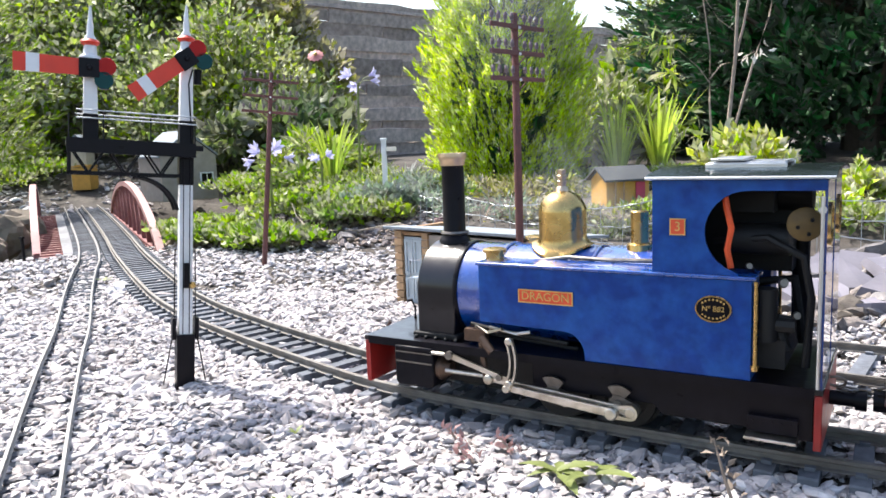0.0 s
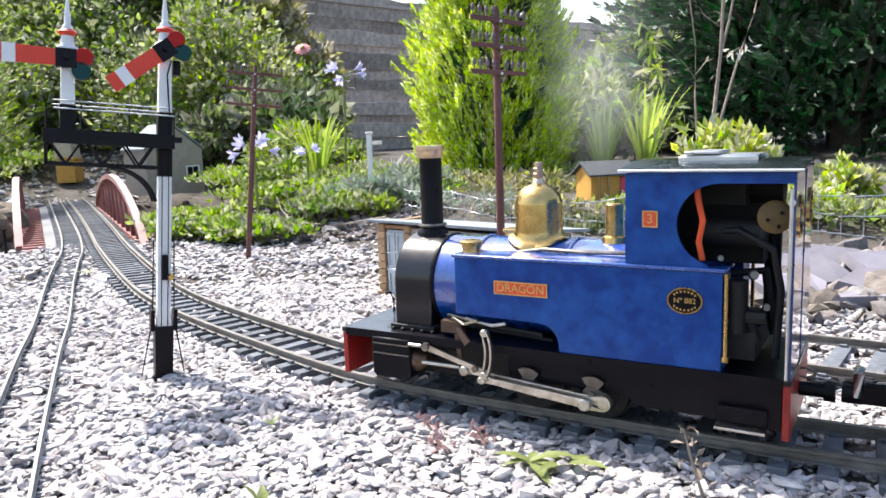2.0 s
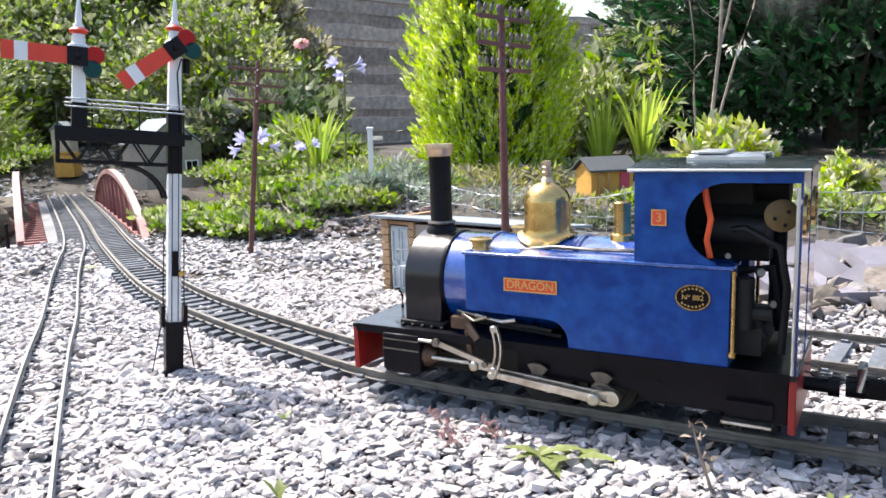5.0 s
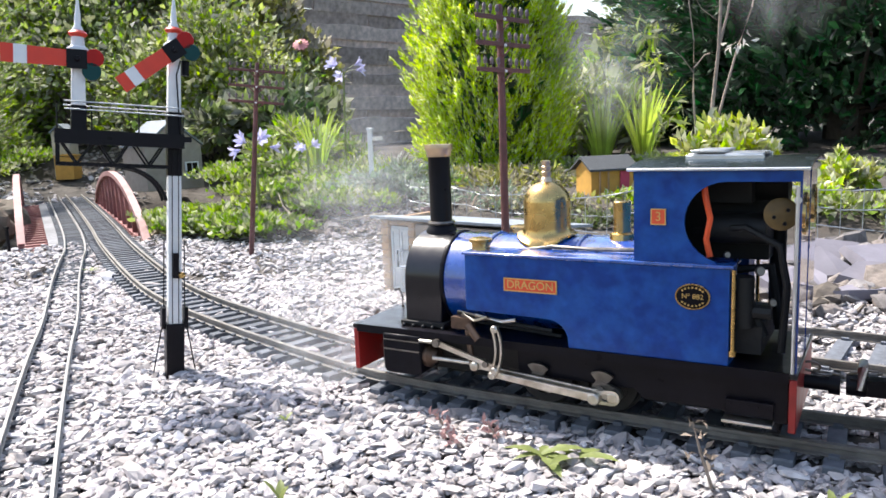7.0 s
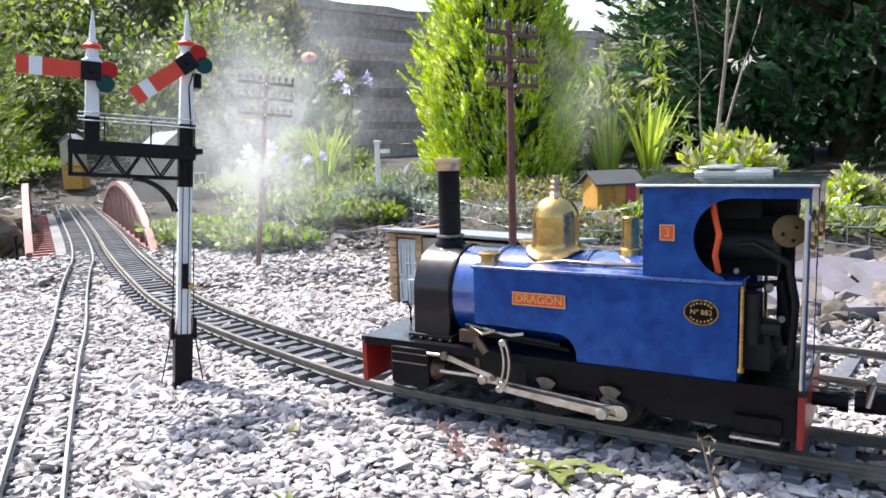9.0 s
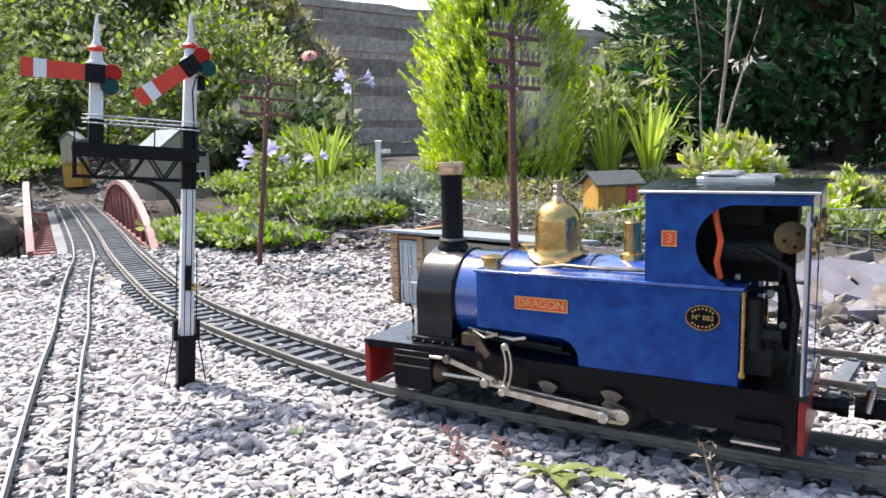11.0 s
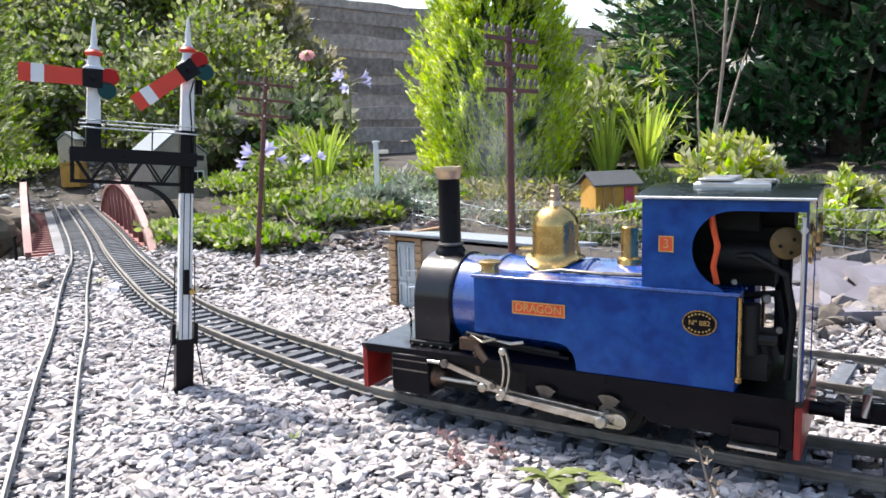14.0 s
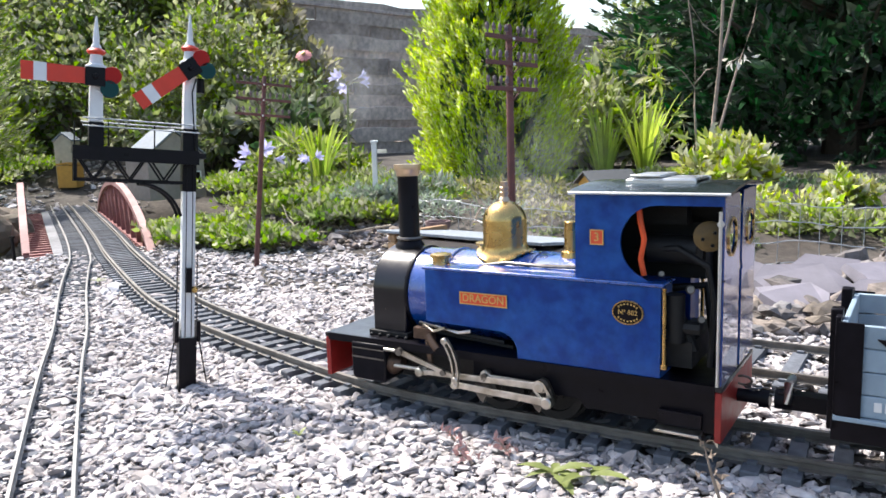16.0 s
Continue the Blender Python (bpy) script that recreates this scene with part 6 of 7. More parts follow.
def build_daisy():
    dz = thing("pink_daisy", "pink daisy on a tall stem before the shrubs", "flower", at=Matrix.Translation(garden(2.9, -0.475, 0.0)))
    part("stem", tube(bmesh.new(), [(0, 0, 0), (0.01, 0, 0.25), (0, 0, 0.508)], 0.003, 6), M["weed"], dz)
    for i in range(11):
        a = 2 * math.pi * i / 11
        bm = prism(bmesh.new(), [(0.006, -0.005), (0.028, -0.006), (0.032, 0.0), (0.028, 0.006), (0.006, 0.005)], -0.001, 0.001)
        ob = part("petal", bm, M["pink"], dz)
        ob.matrix_basis = Matrix.Translation((0, 0, 0.51)) @ pose(0, 0, 0, 0, 0, 35) @ pose(0, 0, 0, 48, 0, 0) @ Matrix.Rotation(a, 4, "Z") @ pose(0, 0, 0, 90, 14, 0)
    part("flower_centre", lathe(bmesh.new(), [(0.008, -0.004), (0.008, 0.003), (0.004, 0.006)], (0, 0, 0.512), (0.4, -0.6, 0.7), 12), M["brass"], dz)


build_daisy()


# tall bare stems
def build_stems():
    sap = thing("bare_sapling", "sapling with bare pale stems and drooping leaf tips", "sapling", at=Matrix.Translation(garden(2.05, 0.72, 0.0)))
    R, U = Vector((0.822, 0.570, 0)), Vector((0, 0, 1))
    for pts, r in (([(0.0, 0), (0.02, 0.2), (0.035, 0.36), (0.04, 0.52), (0.055, 0.75), (0.03, 1.0)], 0.0085),
                   ([(0.035, 0.36), (0.055, 0.44), (0.075, 0.55), (0.10, 0.62), (0.115, 0.8)], 0.0055),
                   ([(0.02, 0.12), (0.06, 0.27), (0.085, 0.36), (0.12, 0.46), (0.14, 0.58), (0.13, 0.72)], 0.0055),
                   ([(-0.02, 0.1), (-0.03, 0.25), (-0.03, 0.38), (-0.05, 0.52), (-0.045, 0.64)], 0.0045),
                   ([(-0.03, 0.31), (0.0, 0.345), (0.05, 0.355), (0.085, 0.375)], 0.003),
                   ([(-0.03, 0.30), (-0.06, 0.34), (-0.11, 0.385), (-0.15, 0.40)], 0.003),
                   ([(-0.05, 0.52), (-0.01, 0.46), (0.03, 0.43)], 0.003), ([(0.05, 0.75), (0.09, 0.9), (0.1, 1.1)], 0.004)):
        part("stem", tube(bmesh.new(), [R * a + U * b for a, b in pts], [0.7 * r * (1 - 0.6 * i / (len(pts) - 1)) for i in range(len(pts))], 7), M["bark"], sap)
    for a, b, n, mt in ((-0.15, 0.40, 26, "leaf_bright"), (-0.13, 0.33, 16, "leaf_cream"), (0.085, 0.375, 12, "pale_flower"), (-0.10, 0.2, 22, "leaf_bright"), (-0.03, 0.17, 18, "leaf_bright")):
        pos = np.array(R * a + U * b)[None] + rng.normal(size=(n, 3)) * np.array((0.022, 0.022, 0.018))
        al = rng.normal(size=(n, 3)) * 0.6 + np.array((0, 0, -0.8))
        tagged(leaves("leaf_tuft", M[mt], sap, pos, al, rng.normal(size=(n, 3)), 0.05 if mt != "pale_flower" else 0.025, 0.011, 0.2, 0.2), kind="stuff")


build_stems()


def build_dry_stalks():
    """Pale dead stalks lying along the crest of the bank."""
    for label, pts, r in (("long pale dead stalk curving along the bank", [garden(1.56, -0.316, 0.065), garden(1.53, -0.302, 0.041), garden(1.5, -0.28, 0.025), garden(1.48, -0.235, 0.017), garden(1.47, -0.173, 0.015), garden(1.46, -0.125, 0.023), garden(1.45, -0.089, 0.028)], 0.0022),
                          ("short pale dead stalk lying among sedum", [garden(1.5, -0.232, 0.02), garden(1.55, -0.198, 0.037), garden(1.6, -0.169, 0.039), garden(1.62, -0.153, 0.022)], 0.0014)):
        st = thing("dry_stalk", label, "stalk", at=Matrix.Translation(pts[-1]))
        line = [p - pts[-1] for p in pts]
        part("stalk", tube(bmesh.new(), line, [r * (0.5 + 0.5 * i / (len(line) - 1)) for i in range(len(line))], 6), M["dead_stalk"], st)


build_dry_stalks()


def build_rock(u, v, z, w, d, h, label):
    """A rough boulder with broken faces."""
    bm = bmesh.new()
    bmesh.ops.create_icosphere(bm, subdivisions=3, radius=1.0)
    o = Vector((u * 7, v * 9, z))
    for p in bm.verts:
        k = 1 + 0.32 * noise.noise(p.co * 1.3 + o) + 0.14 * noise.noise(p.co * 3.7 + o)
        p.co = Vector((p.co.x * k * w, p.co.y * k * d, p.co.z * k * h))
    ob = new("rock", mesh_of("rock", bm, M["rock"], False))
    ob.matrix_basis = Matrix.Translation(garden(u, v, z)) @ pose(0, 0, 0, 0, 0, 35)
    tagged(ob, label, "rock", "rocks at the pond")


build_rock(1.80, -1.06, -0.01, 0.055, 0.05, 0.055, "rough brown rock at the pond's edge beside the bridge")
build_rock(1.66, -1.02, -0.02, 0.05, 0.04, 0.03, "low grey brown rock by the narrow track")
build_rock(1.95, -1.10, 0.0, 0.06, 0.05, 0.045, "dark mossy rock behind the bridge end")

post = thing("marker_post", "short black lineside post in the gravel", "post", "marker posts", at=Matrix.Translation(garden(1.42, -0.795, -0.02)))
part("post", box(bmesh.new(), -0.0025, 0.0025, -0.0025, 0.0025, 0, 0.05), M["black"], post, "", 0.0005)
part("cap", box(bmesh.new(), -0.005, 0.005, -0.003, 0.003, 0.05, 0.054), M["black"], post)


# ---- weeds in the gravel ----
def build_weed(at, n, size, mat, label, upright=0.35):
    wd = thing("weed", label, "weed", "weeds in the gravel", at=Matrix.Translation(at))
    for i in range(n):
        a = 2 * math.pi * i / n + rng.normal() * 0.35
        d = Vector((math.cos(a), math.sin(a), upright * rng.uniform(0.4, 1.6))).normalized()
        s = Vector((-math.sin(a), math.cos(a), 0))
        L = size * rng.uniform(0.6, 1.15)
        bm = bmesh.new()
        prev = None
        for k in range(9):
            t = k / 8
            c = d * L * t + Vector((0, 0, -L * 0.28 * t * t + 0.003))
            w = L * 0.11 * (0.25 + math.sin(math.pi * min(t * 0.93 + 0.07, 1)) * (1 + 0.25 * math.sin(k * 2.4))) * (1 - t ** 5) + 0.0003
            row = [bm.verts.new(c - s * w + Vector((0, 0, w * 0.3))), bm.verts.new(c), bm.verts.new(c + s * w + Vector((0, 0, w * 0.3)))]
            if prev:
                bm.faces.new((prev[0], prev[1], row[1], row[0]))
                bm.faces.new((prev[1], prev[2], row[2], row[1]))
            prev = row
        part("leaf", bm, M[mat], wd)
    return wd


build_weed(Vector((-0.128, -0.086, -0.012)), 6, 0.027, "weed", "green dandelion leaves growing in the gravel by the rail")
build_weed(Vector((-0.108, -0.080, -0.012)), 4, 0.026, "weed", "small green weed in the gravel by the rail")
build_weed(Vector((0.026, -0.075, -0.012)), 3, 0.022, "weed", "green sprig beside the near rail", 2.2)
build_weed(Vector((-0.222, -0.205, -0.012)), 3, 0.018, "weed", "small grass sprig in the gravel", 1.5)
build_weed(Vector((-0.30, -0.125, -0.010)), 4, 0.009, "weed", "tiny green seedling in the gravel", 0.8)
build_weed(Vector((-1.0, 0.16, -0.010)), 5, 0.018, "weed", "tiny moss tuft between the tracks", 0.6)
build_weed(Vector((-0.99, -0.02, -0.010)), 5, 0.016, "weed", "tiny moss tuft beside the narrow track", 0.6)


def build_twigs():
    for x, y, h, mt, lb in ((-0.038, -0.0755, 0.036, "twig", "dry pinkish weed stalk beside the rail"), (-0.165, -0.078, 0.012, "seedling", "low pinkish seedling in the gravel"), (-0.205, -0.078, 0.012, "seedling", "low reddish seedling in the gravel"), (-0.185, -0.095, 0.008, "seedling", "low reddish seedling in the stones")):
        tw = thing("weed_stalk", lb, "weed", "weeds in the gravel", at=pose(x, y, -0.012))
        part("stalk", tube(bmesh.new(), [(0.006, 0, 0), (0.0, 0, h * 0.5), (-0.005, 0, h)], [0.0011, 0.0009, 0.0004], 6), M["twig"], tw)
        n = 16
        pos = np.stack([rng.normal(size=n) * 0.004 + np.linspace(0.004, -0.005, n), rng.normal(size=n) * 0.003, np.linspace(0.2, 1, n) * h], -1)
        leaves("foliage", M[mt], tw, pos, rng.normal(size=(n, 3)) + np.array((0, 0, 0.8)), rng.normal(size=(n, 3)), 0.007, 0.003)


build_twigs()


# ---- gravel ----
def stone_shape(k):
    """An angular chip: a skewed block with broken corners, of twelve points."""
    g = (1 + 5 ** 0.5) / 2
    v = np.array([(-1, g, 0), (1, g, 0), (-1, -g, 0), (1, -g, 0), (0, -1, g), (0, 1, g), (0, -1, -g), (0, 1, -g), (g, 0, -1), (g, 0, 1), (-g, 0, -1), (-g, 0, 1)], float)
    v /= np.linalg.norm(v[0])
    r = np.random.default_rng(100 + k)
    v = np.sign(v) * np.abs(v) ** 0.72 * np.array((1.0, 1.0, 0.85))
    v = v * (1 + r.normal(size=(12, 1)) * 0.16) + r.normal(size=(12, 3)) * 0.10
    v[:, 0] += v[:, 1] * r.normal() * 0.2
    f = np.array([(0, 11, 5), (0, 5, 1), (0, 1, 7), (0, 7, 10), (0, 10, 11), (1, 5, 9), (5, 11, 4), (11, 10, 2), (10, 7, 6), (7, 1, 8), (3, 9, 4), (3, 4, 2), (3, 2, 6), (3, 6, 8), (3, 8, 9), (4, 9, 5), (2, 4, 11), (6, 2, 10), (8, 6, 7), (9, 8, 1)])
    return v, f


SHAPES = [stone_shape(k) for k in range(14)]
MAIN_XY = np.array([p.xy for p in LINE_MAIN[::4]])
SMALL_XY = np.array([p.xy for p in LINE_SMALL[::4]])
SIDE_XY = np.array([p.xy for p in LINE_SIDING[::4]])


def nearest(p, line):
    out = np.empty(len(p))
    for i in range(0, len(p), 4000):
        out[i:i + 4000] = np.sqrt(((p[i:i + 4000, None] - line[None]) ** 2).sum(-1)).min(1)
    return out


def lay_stones(n, u0, u1, size, spread_power, layer):
    """Places for loose stones over the gravel, kept off rails and sleepers."""
    u = u0 + (u1 - u0) * rng.uniform(0, 1, n) ** spread_power
    v = rng.uniform(-1, 1, n) * (0.64 * u + 0.12)
    x = 0.066 - 0.570 * u + 0.822 * v
    y = -0.477 + 0.822 * u + 0.570 * v
    p = np.stack([x, y], -1)
    s = size * np.exp(rng.normal(size=n) * 0.28) * 0.5
    t = x * BR_DIR[0] + y * BR_DIR[1]
    q = x * BR_NRM[0] + y * BR_NRM[1]
    edge = np.where(v < 0, 1.52 - 0.30 * np.clip(v, -2, 0), 1.22 - 0.45 * np.clip(v, 0, 1.2))
    keep = (u < edge) | ((t > 2.55) & (q < -0.02))
    keep &= ~((t > 1.42) & (t < 2.55) & (q > -0.75))
    dm, ds, dd = nearest(p, MAIN_XY), nearest(p, SMALL_XY), nearest(p, SIDE_XY)
    keep &= ~((np.abs(dm - 0.0243) < 0.0030 + s * 0.85)) & ~((np.abs(ds - 0.0171) < 0.0016 + s * 0.6)) & ~((np.abs(dd - 0.045) < 0.0045 + s))
    keep &= ~((y > 0.27) & (v > 0.1) & (rng.uniform(0, 1, n) < 0.6))
    keep &= ~((u > edge - 0.22) & (u < edge) & (v > -0.5) & (rng.uniform(0, 1, n) < 0.4))
    # the shed's footprint and the posts
    sx, sy = x + 0.527, y - 0.2695
    keep &= ~((sx > -0.003) & (sx < 0.22) & (sy > -0.012 - 0.12 * sx) & (sy < 0.11))
    keep &= np.hypot(x + 0.476, y + 0.0835) > 0.0085 + 0.6 * s
    z = ground_height(x, y) + rng.uniform(0.2, 0.75, n) * s + layer
    low = (dm < 0.045) | (dd < 0.06)
    z = np.where(low, np.minimum(z, -0.0058 - s * 0.30 + rng.normal(size=n) * 0.001), z)
    return x[keep], y[keep], z[keep], s[keep]


def turn_matrices(n):
    a, b, c = rng.uniform(0, 2 * math.pi, n), rng.normal(size=n) * 0.30, rng.normal(size=n) * 0.30
    m = np.zeros((n, 3, 3))
    ca, sa, cb, sb, cc, sc = np.cos(a), np.sin(a), np.cos(b), np.sin(b), np.cos(c), np.sin(c)
    rz = np.stack([np.stack([ca, -sa, 0 * a], -1), np.stack([sa, ca, 0 * a], -1), np.stack([0 * a, 0 * a, 1 + 0 * a], -1)], 1)
    rx = np.stack([np.stack([1 + 0 * a, 0 * a, 0 * a], -1), np.stack([0 * a, cb, -sb], -1), np.stack([0 * a, sb, cb], -1)], 1)
    ry = np.stack([np.stack([cc, 0 * a, sc], -1), np.stack([0 * a, 1 + 0 * a, 0 * a], -1), np.stack([-sc, 0 * a, cc], -1)], 1)
    return rx @ ry @ rz


def build_gravel():
    sets = [lay_stones(56000, 0.30, 1.05, 0.0055, 0.75, 0.0), lay_stones(27000, 0.30, 1.0, 0.0058, 0.75, 0.0024), lay_stones(27000, 1.0, 2.1, 0.0082, 0.85, 0.0), lay_stones(6000, 2.0, 3.4, 0.016, 1.0, 0.0)]
    x, y, z, s = (np.concatenate(k) for k in zip(*sets))
    n = len(x)
    shape = rng.integers(0, len(SHAPES), n)
    m = turn_matrices(n)
    asp = np.stack([rng.uniform(0.85, 1.5, n), rng.uniform(0.65, 1.0, n), rng.uniform(0.26, 0.6, n)], -1)
    base = np.stack([v for v, f in SHAPES])[shape]
    co = np.einsum("nij,nkj->nki", m, base * asp[:, None] * s[:, None, None]) + np.stack([x, y, z], -1)[:, None]
    # a strip of the nearest stones are pieces of their own
    strip = np.where((x > -0.33) & (x < 0.05) & (y > -0.14) & (y < -0.066) & (z > -0.013))[0][:300]
    for i in strip:
        v, f = SHAPES[shape[i]]
        me = STONE_MESH.get(shape[i])
        if me is None:
            me = bpy.data.meshes.new("stone")
            me.from_pydata(v.tolist(), [], f.tolist())
            me.materials.append(M["stone_one"])
            me.shade_flat()
            STONE_MESH[shape[i]] = me
        ob = new("stone", me)
        ob.parent = ground
        ob.matrix_basis = Matrix.Translation((x[i], y[i], z[i])) @ Matrix(m[i].tolist()).to_4x4() @ Matrix.Diagonal((*(asp[i] * s[i]), 1))
    rest = np.setdiff1d(np.arange(n), strip)
    stone_heap("gravel", "loose pale grey limestone chippings around the tracks", "gravel", "stone", co[rest], shape[rest])


def stone_heap(name, label, category, mat, co, shape):
    """Joins loose stones into one mesh."""
    tri = (np.stack([f for v, f in SHAPES])[shape] + (np.arange(len(co)) * 12)[:, None, None]).reshape(-1, 3)
    me = bpy.data.meshes.new(name)
    me.vertices.add(len(co) * 12)
    me.vertices.foreach_set("co", co.reshape(-1))
    me.loops.add(tri.size)
    me.loops.foreach_set("vertex_index", tri.reshape(-1).astype(np.int32))
    me.polygons.add(len(tri))
    me.polygons.foreach_set("loop_start", np.arange(0, tri.size, 3, dtype=np.int32))
    me.update(calc_edges=True)
    me.materials.append(M[mat])
    me.shade_flat()
    return tagged(new(name, me), label, category, kind="stuff")


def build_bank(name, label, mat, n, v0, v1, d0, d1, size, base):
    """Stones heaped along the edge of the planted bed."""
    v = rng.uniform(v0, v1, n)
    edge = np.where(v < 0, 1.50 - 0.30 * v, 1.22 - 0.45 * v) if base is None else np.full(n, base)
    u = edge + rng.uniform(d0, d1, n)
    p = np.stack([0.066 - 0.570 * u + 0.822 * v, -0.477 + 0.822 * u + 0.570 * v], -1)
    s = size * np.exp(rng.normal(size=n) * 0.35) * 0.5
    clear = (nearest(p, SIDE_XY) > 0.058 + s) & (nearest(p, MAIN_XY) > 0.05 + s) & ~((p[:, 0] > -0.545) & (p[:, 0] < -0.29) & (p[:, 1] > 0.22) & (p[:, 1] < 0.40))
    p, s = p[clear], s[clear]
    n = len(p)
    z = ground_height(p[:, 0], p[:, 1]) + rng.uniform(0.2, 1.1, n) * s
    asp = np.stack([rng.uniform(0.85, 1.4, n), rng.uniform(0.7, 1.0, n), rng.uniform(0.4, 0.8, n)], -1)
    shape = rng.integers(0, len(SHAPES), n)
    co = np.einsum("nij,nkj->nki", turn_matrices(n), np.stack([v for v, f in SHAPES])[shape] * asp[:, None] * s[:, None, None]) + np.stack([p[:, 0], p[:, 1], z], -1)[:, None]
    stone_heap(name, label, "stones", mat, co, shape)


STONE_MESH = {}
build_gravel()
build_bank("bank_stones", "dark weathered stones along the crest of the bank", "stone_dark", 2600, -0.62, 0.06, -0.13, 0.10, 0.011, None)
build_bank("bank_stones", "brown and grey stones heaped behind the siding", "stone_brown", 1500, 0.22, 0.85, -0.20, 0.16, 0.016, 0.93)


# ---- steam ----
def build_puff(radius, sheets, mat, label):
    """A wisp of steam: a thin, soft, bent sheet of vapour."""
    bm = bmesh.new()
    for i in range(sheets):
        q = Vector((0, 0, 1)).rotation_difference(Vector((0.57, -0.82, 0.1)) + Vector(rng.normal(size=3)) * 0.15).to_matrix()
        off = Vector(rng.normal(size=3)) * 0.05
        ringv = [bm.verts.new(off + q @ Vector((math.cos(a) * 1.0, math.sin(a) * 1.0, 0.12 * math.sin(2 * a)))) for a in (2 * math.pi * k / 18 for k in range(18))]
        c = bm.verts.new(off)
        for k in range(18):
            bm.faces.new((c, ringv[k], ringv[(k + 1) % 18]))
    me = mesh_of("steam_puff", bm, M[mat])
    ob = new("steam_puff", me)
    ob.scale = (radius * 1.5, radius * 1.5, radius * 1.7)
    ob.visible_shadow = False
    return tagged(ob, label, "steam", "steam wisps", kind="stuff")


def drift(*rows):
    return [(t, pose(*garden(u, v, z), 0, 0, r * 0.25)) for t, u, v, z, r in rows]


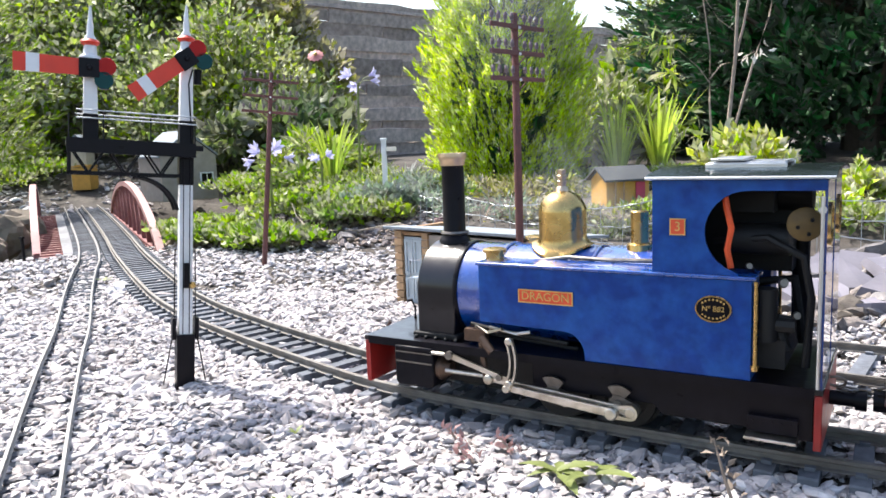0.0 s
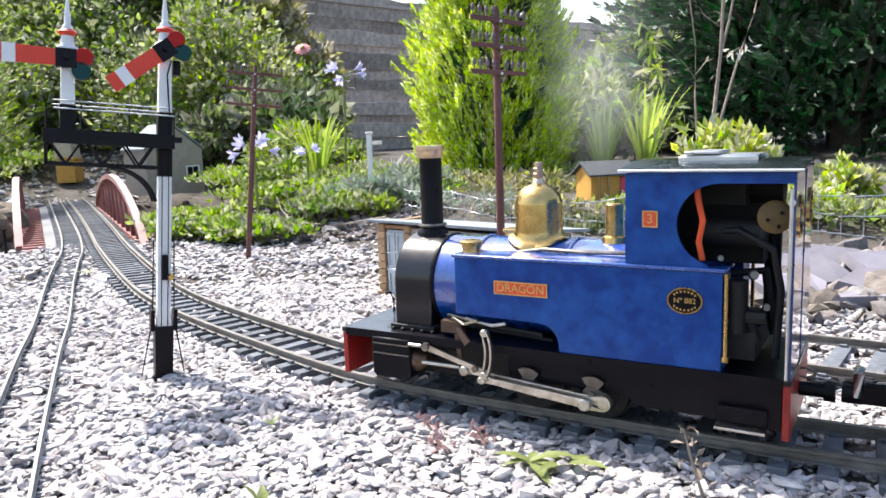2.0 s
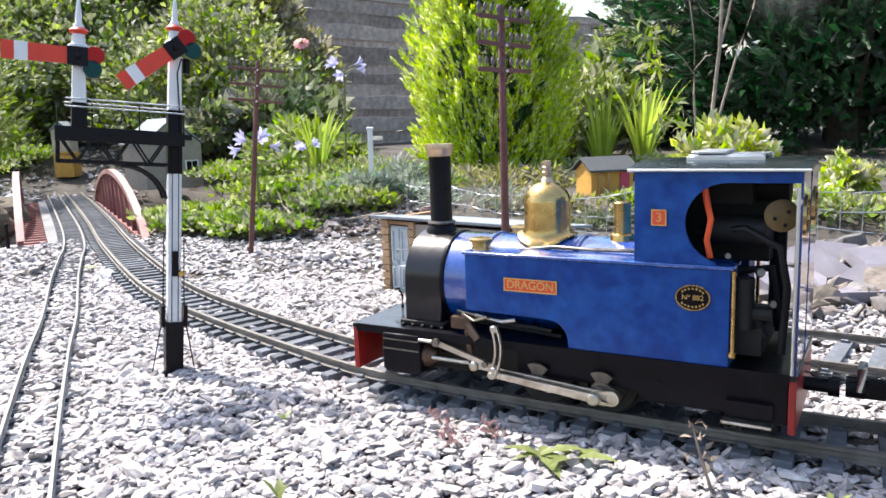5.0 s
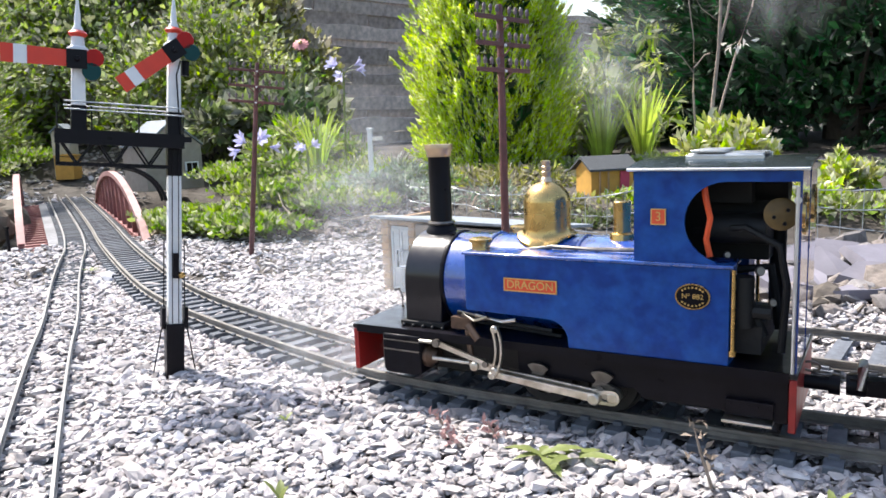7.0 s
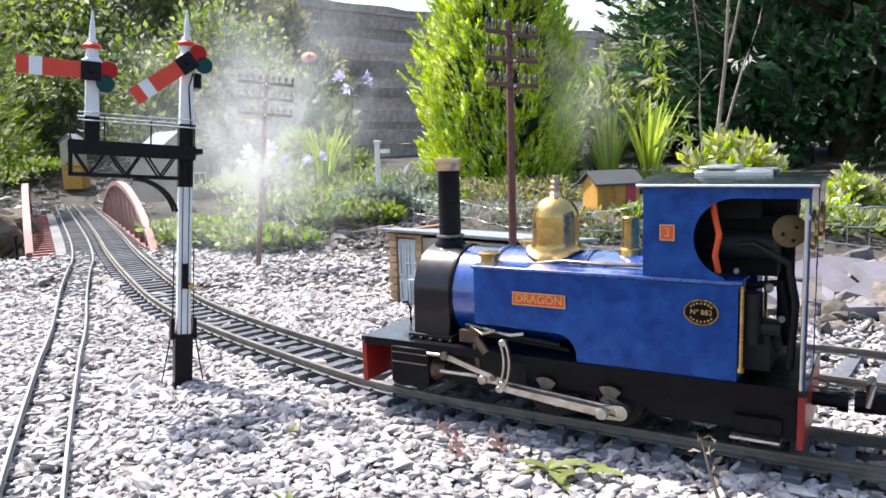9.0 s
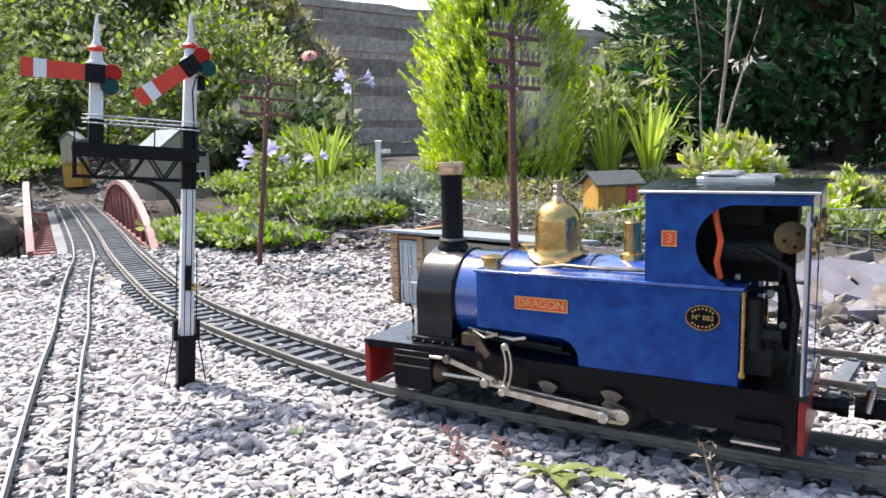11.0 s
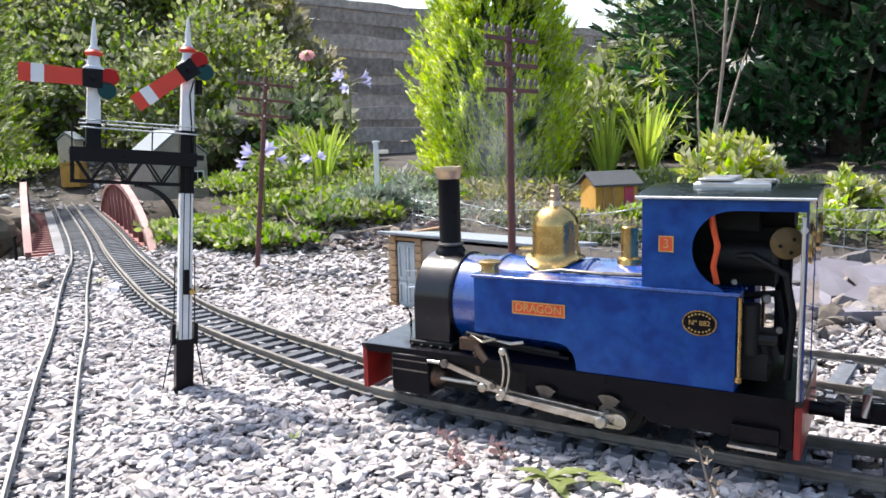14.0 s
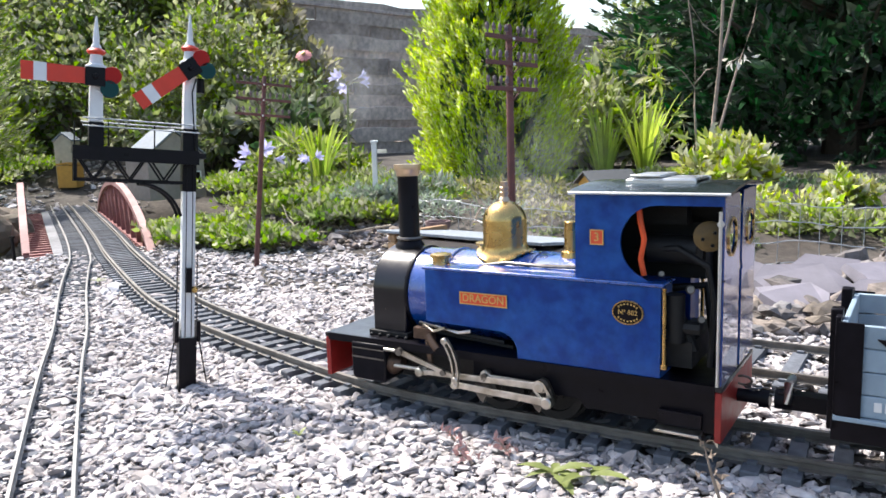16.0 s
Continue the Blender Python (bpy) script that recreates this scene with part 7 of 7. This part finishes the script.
# the wisps: time, distance along and across the garden, height, turn
STEAM = [
    (0.16, 1, "steam", [(0, 1.5, 0.137, 0.508, 0), (0.5, 1.5, 0.201, 0.404, 25), (1.2, 1.5, 0.265, 0.381, 50), (1.8, 1.5, 0.319, 0.338, 75), (2.2, 1.5, 0.351, 0.358, 100), (3, 1.6, 0.57, 0.387, 125), (4.2, 1.7, 0.691, 0.42, 150), (5.5, 1.9, 0.866, 0.817, 5), (16, 2.4, 1.18, 1.941, 30)]),
    (0.11, 1, "steam", [(0, 1.25, 0.239, 0.107, 0), (1.5, 1.4, 0.308, 0.248, 25), (2.4, 1.5, 0.363, 0.262, 50), (3.5, 1.6, 0.48, 0.31, 75), (4.2, 1.6, 0.605, 0.386, 100), (6, 1.8, 0.921, 0.782, 125), (16, 2.4, 1.337, 1.938, 150)]),
    (0.15, 1, "steam_thick", [(0, 1.2, 0.24, -0.427, 0), (4.8, 1.2, 0.23, -0.231, 25), (5.5, 1.3, 0.258, 0.113, 50), (6.3, 1.5, 0.481, 0.365, 75), (6.8, 1.6, 0.66, 0.451, 100), (7.5, 1.7, 0.808, 0.806, 125), (16, 2.4, 1.337, 1.938, 150)]),
    (0.11, 1, "steam_thick", [(0, 1.1, 0.176, -0.375, 0), (5.6, 1.1, 0.177, -0.195, 25), (6.3, 1.2, 0.203, 0.12, 50), (7, 1.5, 0.357, 0.316, 75), (7.3, 1.5, 0.362, 0.389, 100), (8, 1.6, 0.428, 0.726, 125), (16, 2.4, 0.865, 1.948, 150)]),
    (0.1, 1, "steam", [(0, 0.45, 0.052, -0.282, 0), (5.7, 0.45, 0.053, -0.239, 25), (6.2, 0.42, 0.055, 0.09, 50), (6.45, 0.44, 0.031, 0.079, 75), (6.8, 0.7, -0.024, 0.047, 100), (7.2, 0.95, -0.101, 0.085, 125), (7.8, 1.3, -0.166, 0.283, 150), (8.5, 1.5, -0.215, 0.707, 5), (16, 2.4, -0.39, 1.977, 30)]),
    (0.1, 1, "steam", [(0, 0.8, -0.109, -0.493, 0), (5.6, 0.8, -0.097, -0.351, 25), (6.3, 0.9, -0.096, 0.07, 50), (6.8, 1.1, -0.106, 0.125, 75), (7.3, 1.2, -0.113, 0.198, 100), (8.2, 1.4, -0.115, 0.625, 125), (16, 2.4, -0.233, 1.974, 150)]),
    (0.1, 1, "steam_thick", [(0, 0.6, -0.077, -0.435, 0), (6.2, 0.6, -0.072, -0.323, 25), (7, 0.6, -0.053, 0.041, 50), (7.5, 0.66, -0.078, 0.052, 75), (8, 0.8, -0.129, 0.054, 100), (8.5, 0.95, -0.207, 0.088, 125), (9, 1.2, -0.295, 0.237, 150), (9.6, 1.4, -0.382, 0.585, 5), (16, 2.4, -0.859, 1.988, 30)]),
    (0.1, 1, "steam_thick", [(0, 0.6, -0.066, -0.435, 0), (6.6, 0.6, -0.062, -0.323, 25), (7.3, 0.6, -0.049, 0.045, 50), (8, 0.7, -0.098, 0.039, 75), (8.5, 0.85, -0.162, 0.046, 100), (8.8, 1, -0.215, 0.127, 125), (9.2, 1.3, -0.329, 0.241, 150), (10.4, 1.5, -0.461, 0.762, 5), (16, 2.4, -0.859, 1.988, 30)]),
    (0.17, 1, "steam_thick", [(0, 1, 0.081, -0.405, 0), (6.8, 1, 0.083, -0.239, 25), (7.5, 1.1, 0.097, 0.12, 50), (7.8, 1.4, 0.114, 0.193, 75), (8, 1.5, 0.102, 0.29, 100), (8.3, 1.5, 0.027, 0.335, 125), (8.6, 1.55, -0.094, 0.386, 150), (9, 1.6, -0.271, 0.363, 5), (9.3, 1.6, -0.394, 0.411, 30), (10.6, 1.7, -0.6, 0.895, 55), (16, 2.4, -1.015, 1.992, 80)]),
    (0.2, 1, "steam_thick", [(0, 0.8, -0.083, -0.494, 0), (7.1, 0.8, -0.075, -0.282, 25), (7.8, 0.85, -0.092, 0.045, 50), (8.2, 1.1, -0.225, 0.184, 75), (8.5, 1.2, -0.286, 0.237, 100), (9, 1.25, -0.318, 0.203, 125), (9.3, 1.3, -0.34, 0.214, 150), (10.6, 1.5, -0.478, 0.811, 5), (16, 2.4, -1.015, 1.992, 30)]),
    (0.16, 1, "steam_thick", [(0, 0.8, -0.096, -0.494, 0), (7.4, 0.8, -0.088, -0.282, 25), (8.2, 0.9, -0.097, 0.063, 50), (8.8, 1.3, -0.203, 0.303, 75), (9, 1.3, -0.231, 0.294, 100), (9.3, 1.35, -0.287, 0.338, 125), (10.6, 1.5, -0.478, 0.811, 150), (16, 2.4, -1.015, 1.992, 5)]),
    (0.11, 1, "steam", [(0, 1.2, 0.125, -0.525, 0), (8.1, 1.2, 0.128, -0.228, 25), (8.8, 1.3, 0.153, 0.154, 50), (9, 1.5, 0.287, 0.286, 75), (9.2, 1.5, 0.156, 0.31, 100), (10.2, 1.5, 0.201, 0.404, 125), (11.3, 1.45, 0.156, 0.255, 150), (12, 1.45, 0.129, 0.193, 5), (12.5, 1.45, 0.134, 0.213, 30), (13, 1.45, 0.224, 0.201, 55), (13.5, 1.45, 0.224, 0.242, 80), (14, 1.45, 0.113, 0.214, 105), (14.5, 1.45, 0.267, 0.22, 130), (15.5, 1.4, 0.268, 0.169, 155), (16, 1.35, 0.179, 0.122, 10)]),
    (0.09, 1, "steam", [(0, 1.1, 0.001, -0.463, 0), (13.6, 1.1, 0.006, -0.279, 25), (14.6, 1.2, 0.017, 0.116, 50), (15.4, 1.4, -0.039, 0.207, 75), (16, 1.5, -0.125, 0.339, 100)]),
]
puffs = [(build_puff(r, n, m, "thin white wisp of drifting steam" if m == "steam" else "white cloud of drifting steam"), rows) for r, n, m, rows in STEAM]


# ---- what moves ----
def advance(t):
    """How far the train has run by t seconds: it stands until 15.1 s, then draws away."""
    return 0.0 if t <= 15.11 else 0.0523 * (t - 15.11) ** 2


TRAIN_X, TRAIN_Y, TRAIN_TURN, TURN_RADIUS = -0.0024, 0.0106, 4.1, 1.1


def train_pose(s):
    """The train's pose after a run of s metres round the curve."""
    a = s / TURN_RADIUS
    h = radians(TRAIN_TURN)
    mid = Vector((TRAIN_X, TRAIN_Y, 0)) - 0.148 * Vector((math.cos(h), math.sin(h), 0))
    centre = Matrix.Translation(mid + TURN_RADIUS * Vector((-math.sin(h), math.cos(h), 0)))
    return centre @ pose(0, 0, 0, 0, 0, -math.degrees(a)) @ centre.inverted() @ pose(TRAIN_X, TRAIN_Y, 0, 0, 0, TRAIN_TURN)


TIMES = [0.0, 15.1] + [15.1 + 0.075 * i for i in range(1, 12)] + [16.0]


def turned(v, a):
    """A vector of the side view turned anticlockwise by a radians."""
    return Vector((v.x * math.cos(a) - v.z * math.sin(a), 0, v.x * math.sin(a) + v.z * math.cos(a)))


def link_swing(boss):
    """The link's angle at which the eccentric rod reaches from its foot to the return crank."""
    lo, hi = -0.9, 0.9
    for _ in range(40):
        mid = (lo + hi) / 2
        if (LINK_PIVOT + turned(LINK_FOOT, mid) - boss).length > ECCENTRIC_LEN:
            lo = mid
        else:
            hi = mid
    return (lo + hi) / 2


def motions():
    for train in (loco, wagon):
        walk(train, [(t, train_pose(advance(t))) for t in TIMES])
    for ob in loco.children:
        kind = ob.name.split(".")[0]
        rows = []
        for t in TIMES:
            turn = advance(t) / WHEEL_R
            a = math.degrees(turn)
            c = radians(ROD_ANGLE) + turn
            pin = Vector((CRANK_R * math.cos(c), 0, CRANK_R * math.sin(c)))
            end = Vector((AXLES[1], 0, AXLE_Z)) + pin
            boss = end + turned(RETURN, turn)
            swing = link_swing(boss)
            foot = LINK_PIVOT + turned(LINK_FOOT, swing)
            if kind == "axle":
                rows.append((t, pose(ob["turning"], 0, AXLE_Z, 0, -a, 0)))
            elif kind == "coupling_rod":
                rows.append((t, pose(AXLES[0] + pin.x, ob["side"] * 0.0440, AXLE_Z + pin.z)))
            elif kind == "return_crank":
                rows.append((t, pose(end.x, ob["side"] * 0.0488, end.z, 0, -a - math.degrees(math.atan2(-RETURN.z, -RETURN.x)), 0)))
            elif kind == "expansion_link":
                rows.append((t, pose(LINK_PIVOT.x, ob["side"] * 0.0535, LINK_PIVOT.z, 0, -math.degrees(swing), 0)))
            elif kind == "eccentric_rod":
                d = boss - foot
                rows.append((t, pose(foot.x, ob["side"] * 0.0510, foot.z, 0, -math.degrees(math.atan2(d.z, d.x)), 0)))
            elif kind in ("main_rod", "crosshead"):
                dz = end.z - CROSSHEAD_Z
                x = end.x - math.sqrt(MAIN_LEN ** 2 - dz ** 2)
                if kind == "crosshead":
                    rows.append((t, pose(x, ob["side"] * 0.0425, CROSSHEAD_Z)))
                else:
                    rows.append((t, pose(x, ob["side"] * 0.0464, CROSSHEAD_Z, 0, -math.degrees(math.asin(dz / MAIN_LEN)), 0)))
        if rows:
            walk(ob, rows)
    for ob in wagon.children:
        if ob.name.split(".")[0] == "wheelset":
            x = ob.matrix_basis.translation.x
            walk(ob, [(t, pose(x, 0, 0.0135, 0, -math.degrees(advance(t) / 0.0135), 0)) for t in TIMES])
    for puff, rows in puffs:
        walk(puff, drift(*rows))


motions()
